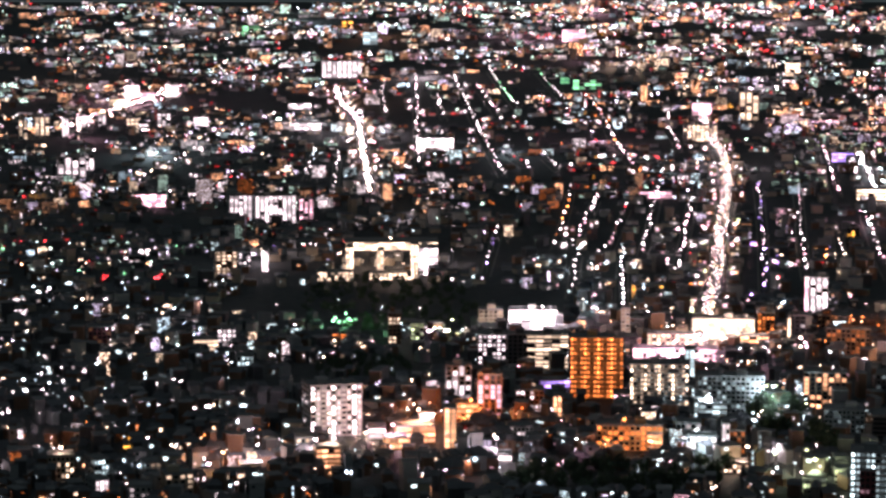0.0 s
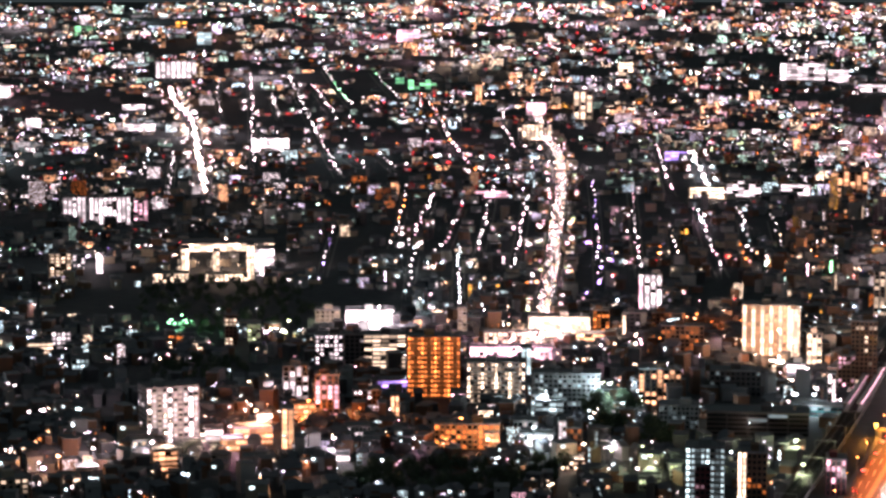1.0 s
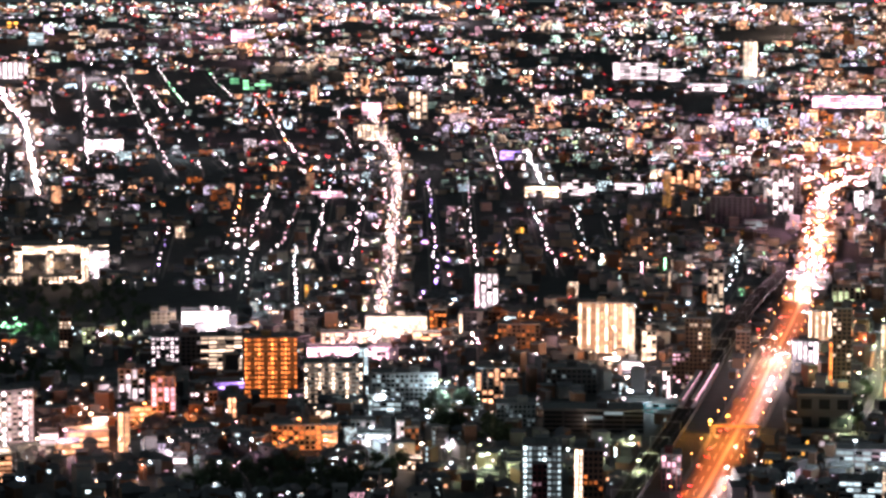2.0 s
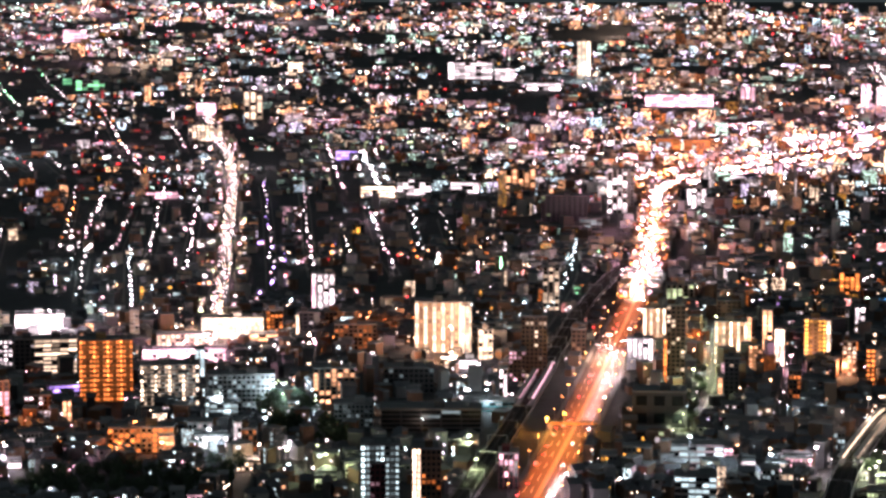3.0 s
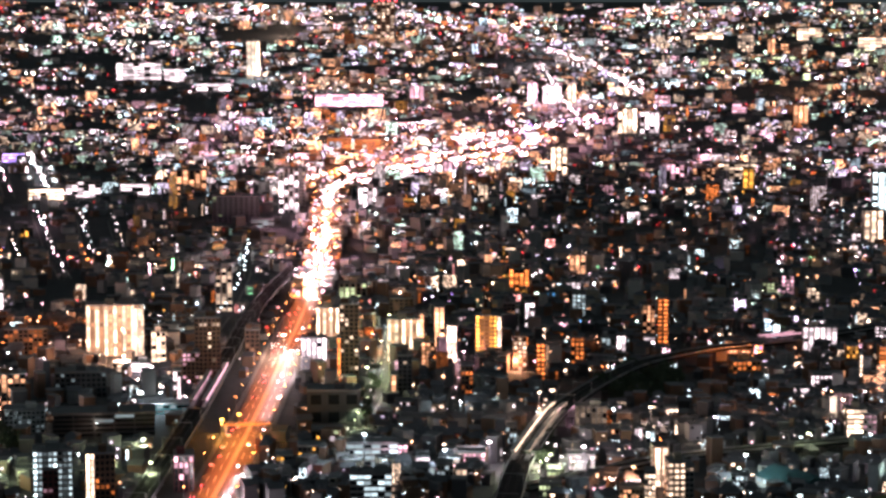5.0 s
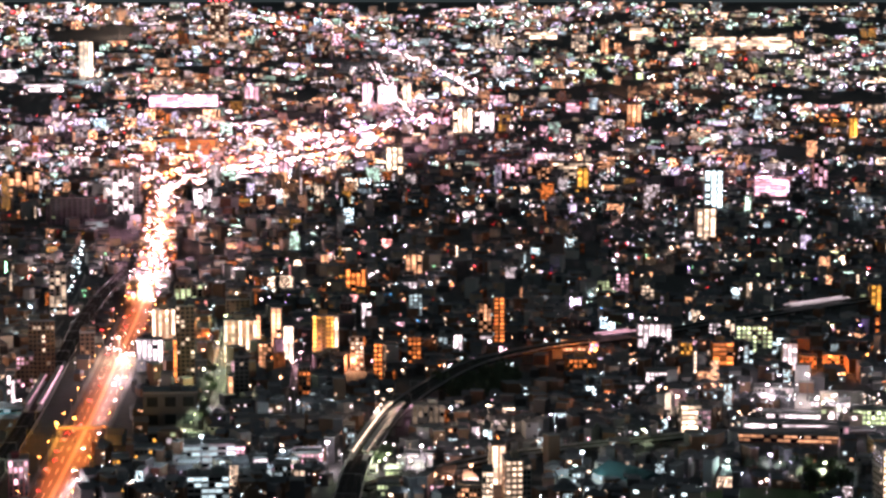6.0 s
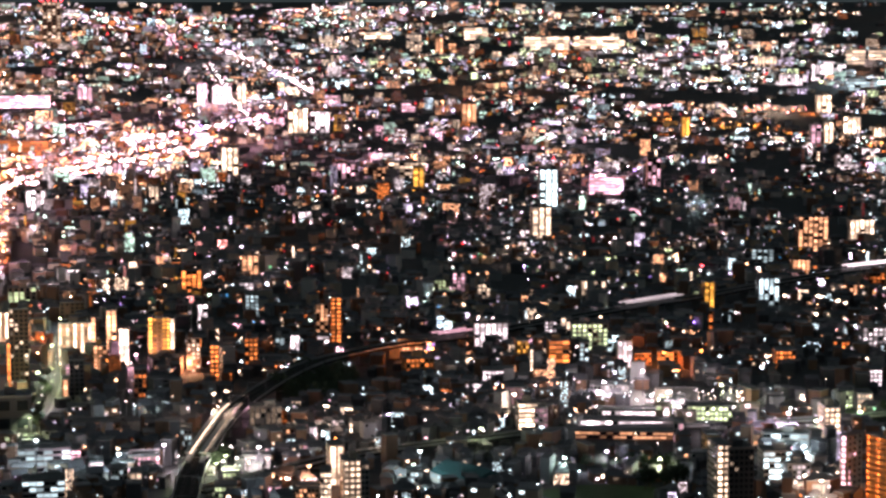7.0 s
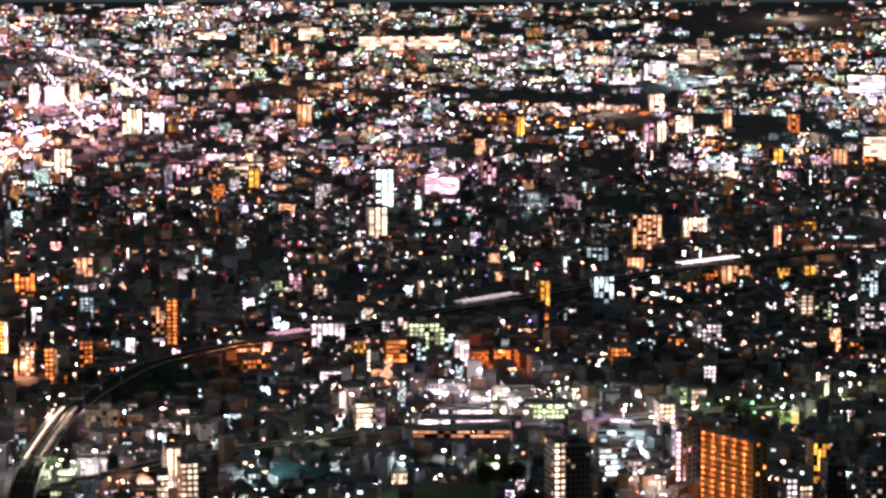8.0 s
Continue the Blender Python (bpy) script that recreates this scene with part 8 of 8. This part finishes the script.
quarter(10.13, 16.92, 2550, 2949, 36, 374, "wwppcmvwwppcmvwwppcmvvvrgb", 7.0, 0.72, 5.6, 0.2, 2, 3.0)
quarter(16.92, 27.24, 2550, 2872, 49, 340, "wwckpcwwckpcwwckpcvvrgb", 6.3, 0.72, 5.6, 0.1, 2, 3.0)
quarter(-27.34, -21.78, 2469, 2822, 30, 66, "wwkcwwkcwwkcvvrgb", 5.12, 0.72, 5.0, 0.1, 1, 3.0)
quarter(-27.34, -18.93, 2317, 2469, 34, 122, "wwpcmowwpcmowwpcmovvrgb", 5.76, 0.64, 8, 0.1, 1, 3.0)
quarter(-18.93, -10.92, 2317, 2489, 33, 109, "wwpcomrwwpcomrwwpcomrvvrgb", 5.76, 0.64, 8, 0.1, 1, 3.0)
quarter(-10.92, -3.45, 2113, 2449, 82, 75, "wwpkvcrwwpkvcrwwpkvcrvvrgb", 5.12, 0.64, 8, 0.1, 2, 3.0)
quarter(-3.45, 0.08, 1933, 2449, 54, 264, "wwpcmoawwpcmoawwpcmoavvrgb", 5.12, 0.64, 10, 0.1, 2, 3.0)
quarter(1.44, 6.06, 2113, 2489, 41, 439, "wwpckamowwpckamowwpckamovvrgb", 7.2, 0.64, 11, 0.2, 2, 3.0)
quarter(6.06, 10.94, 2082, 2550, 68, 249, "wwpckmowwpckmowwpckmovvrgb", 7.2, 0.64, 9, 0.1, 2, 3.0)
quarter(10.94, 18.27, 2082, 2550, 102, 403, "wwckpvmwwckpvmwwckpvmvvrgb", 7.2, 0.64, 8, 0.1, 3, 3.0)
quarter(18.27, 27.24, 2246, 2593, 86, 268, "wwckpmawwckpmawwckpmavvrgb", 7.2, 0.64, 8, 0.1, 3, 3.0)
quarter(-27.34, -18.38, 1933, 2317, 115, 195, "wwkcgmrwwkcgmrwwkcgmrvvrgb", 5.12, 0.58, 8, 0.1, 4, 3.0)
quarter(-18.38, -14.31, 2145, 2317, 22, 43, "wwkcwwkcwwkcvvrgb", 5.12, 0.58, 8, 0.1, 1, 3.0)
quarter(-15.67, -10.92, 1770, 2317, 92, 116, "wwpkcvwwpkcvwwpkcvvvrgb", 5.12, 0.58, 8, 0.1, 3, 3.0)
quarter(-10.92, -6.84, 1823, 2113, 44, 55, "wwckpwwckpwwckpvvrgb", 5.12, 0.58, 8, 0.1, 1, 3.0)
quarter(-7.11, -1.41, 1770, 2113, 63, 269, "wwcmoapwwcmoapwwcmoapvvrgb", 4.61, 0.58, 10, 0.1, 2, 3.0)
quarter(1.57, 6.33, 1770, 2113, 44, 413, "wwpckmoawwpckmoawwpckmoavvrgb", 6.4, 0.58, 11, 0.2, 2, 3.0)
quarter(6.33, 11.49, 1654, 2082, 71, 327, "wwpckmowwpckmowwpckmovvrgb", 6.4, 0.58, 10, 0.1, 3, 3.0)
quarter(11.49, 18.27, 1654, 2082, 101, 338, "wwckpmlwwckpmlwwckpmlvvrgb", 6.4, 0.58, 9, 0.1, 3, 3.0)
quarter(18.27, 27.24, 1878, 2246, 99, 390, "wwckampwwckampwwckampvvrgb", 6.4, 0.58, 9, 0.1, 4, 3.0)
quarter(18.27, 27.24, 1601, 1878, 113, 261, "wwckmpk", 6.0, 0.7, 9, 0.1, 6, 0.7)
quarter(-27.34, -18.93, 1551, 1933, 137, 172, "wwkckw", 5.4, 0.62, 8, 0.1, 8, 0.7)
quarter(-18.93, -14.85, 1654, 1919, 38, 10, "wk", 4.5, 0.62, 7, 0.1, 3, 0.7)
quarter(-18.93, -15.12, 1460, 1654, 35, 30, "wwkcp", 5.4, 0.62, 8, 0.1, 2, 0.7)
quarter(-27.34, -19.20, 1305, 1551, 114, 101, "wwkwck", 5.4, 0.62, 8, 0.1, 6, 0.7)
quarter(-17.84, -15.67, 1341, 1460, 15, 13, "wwcr", 5.4, 0.62, 8, 0.1, 1, 0.7)
quarter(-27.34, -18.93, 1100, 1305, 126, 229, "wwkcwmo", 5.4, 0.58, 8, 0.1, 8, 0.7)
quarter(-18.93, -14.85, 1100, 1255, 48, 58, "wwckm", 5.4, 0.58, 8, 0.1, 3, 0.7)
quarter(-15.12, -11.32, 1239, 1504, 52, 103, "wcmokp", 5.4, 0.58, 9, 0.1, 4, 0.7)
quarter(-11.32, -8.61, 1239, 1378, 21, 42, "wwckk", 5.4, 0.58, 8, 0.1, 1, 0.7)
quarter(-15.12, -8.88, 1100, 1239, 30, 101, "wkkwp", 4.5, 0.55, 7, 0.1, 4, 0.7)
quarter(-8.88, -5.89, 1100, 1305, 28, 68, "wwkkcm", 4.8, 0.55, 8, 0.1, 3, 0.7)
quarter(-9.83, -7.25, 1460, 1627, 18, 41, "wwckm", 5.4, 0.62, 9, 0.1, 1, 0.7)
quarter(-8.06, -4.53, 1378, 1770, 55, 110, "wcmokp", 5.4, 0.62, 9, 0.1, 4, 0.7)
quarter(-5.35, -2.09, 1305, 1576, 41, 69, "wcpk", 5.4, 0.62, 9, 0.1, 3, 0.7)
quarter(-5.35, -2.77, 1551, 1770, 20, 40, "wcmo", 5.4, 0.62, 9, 0.1, 1, 0.7)
quarter(-3.45, -1.41, 1601, 1991, 28, 83, "wcmpko", 5.1, 0.62, 10, 0.1, 2, 0.7)
quarter(-0.73, 1.71, 1100, 1271, 29, 57, "wakc", 4.8, 0.58, 9, 0.1, 2, 0.7)
quarter(1.71, 6.33, 1378, 1770, 65, 311, "wcmopk", 5.7, 0.62, 11, 0.1, 5, 0.7)
quarter(1.44, 5.78, 1239, 1398, 34, 127, "wcmpkk", 5.4, 0.58, 9, 0.1, 3, 0.7)
quarter(0.62, 5.24, 1100, 1239, 40, 120, "wkcpk", 5.1, 0.58, 9, 0.1, 3, 0.7)
quarter(6.33, 8.23, 1438, 1654, 15, 63, "wcmok", 5.4, 0.62, 10, 0.1, 1, 0.7)
quarter(6.87, 12.84, 1239, 1527, 105, 198, "wkcpk", 5.4, 0.62, 8, 0.1, 6, 0.7)
quarter(6.06, 10.94, 1100, 1239, 48, 144, "wckkpc", 5.1, 0.58, 8, 0.1, 3, 0.7)
quarter(8.23, 11.49, 1551, 1770, 25, 96, "wcmpk", 5.4, 0.62, 9, 0.1, 2, 0.7)
quarter(11.21, 15.83, 1305, 1654, 79, 245, "wwkcpm", 5.4, 0.62, 9, 0.1, 5, 0.7)
quarter(15.83, 20.99, 1418, 1654, 55, 152, "wkcomk", 5.1, 0.62, 9, 0.1, 3, 0.7)
quarter(14.88, 19.63, 1332, 1438, 18, 96, "wwkc", 6.0, 0.62, 8, 0.1, 2, 0.7)
quarter(12.03, 18.27, 1100, 1271, 58, 138, "wkkwc", 5.1, 0.58, 7, 0.1, 5, 0.7)
quarter(18.27, 21.80, 1100, 1341, 49, 166, "wwkcpo", 5.4, 0.58, 9, 0.1, 4, 0.7)
quarter(20.99, 27.24, 1378, 1654, 87, 170, "wkcmk", 5.1, 0.62, 8, 0.1, 5, 0.7)
quarter(21.53, 27.24, 1100, 1378, 90, 166, "wkccmk", 4.8, 0.58, 8, 0.1, 7, 0.7)
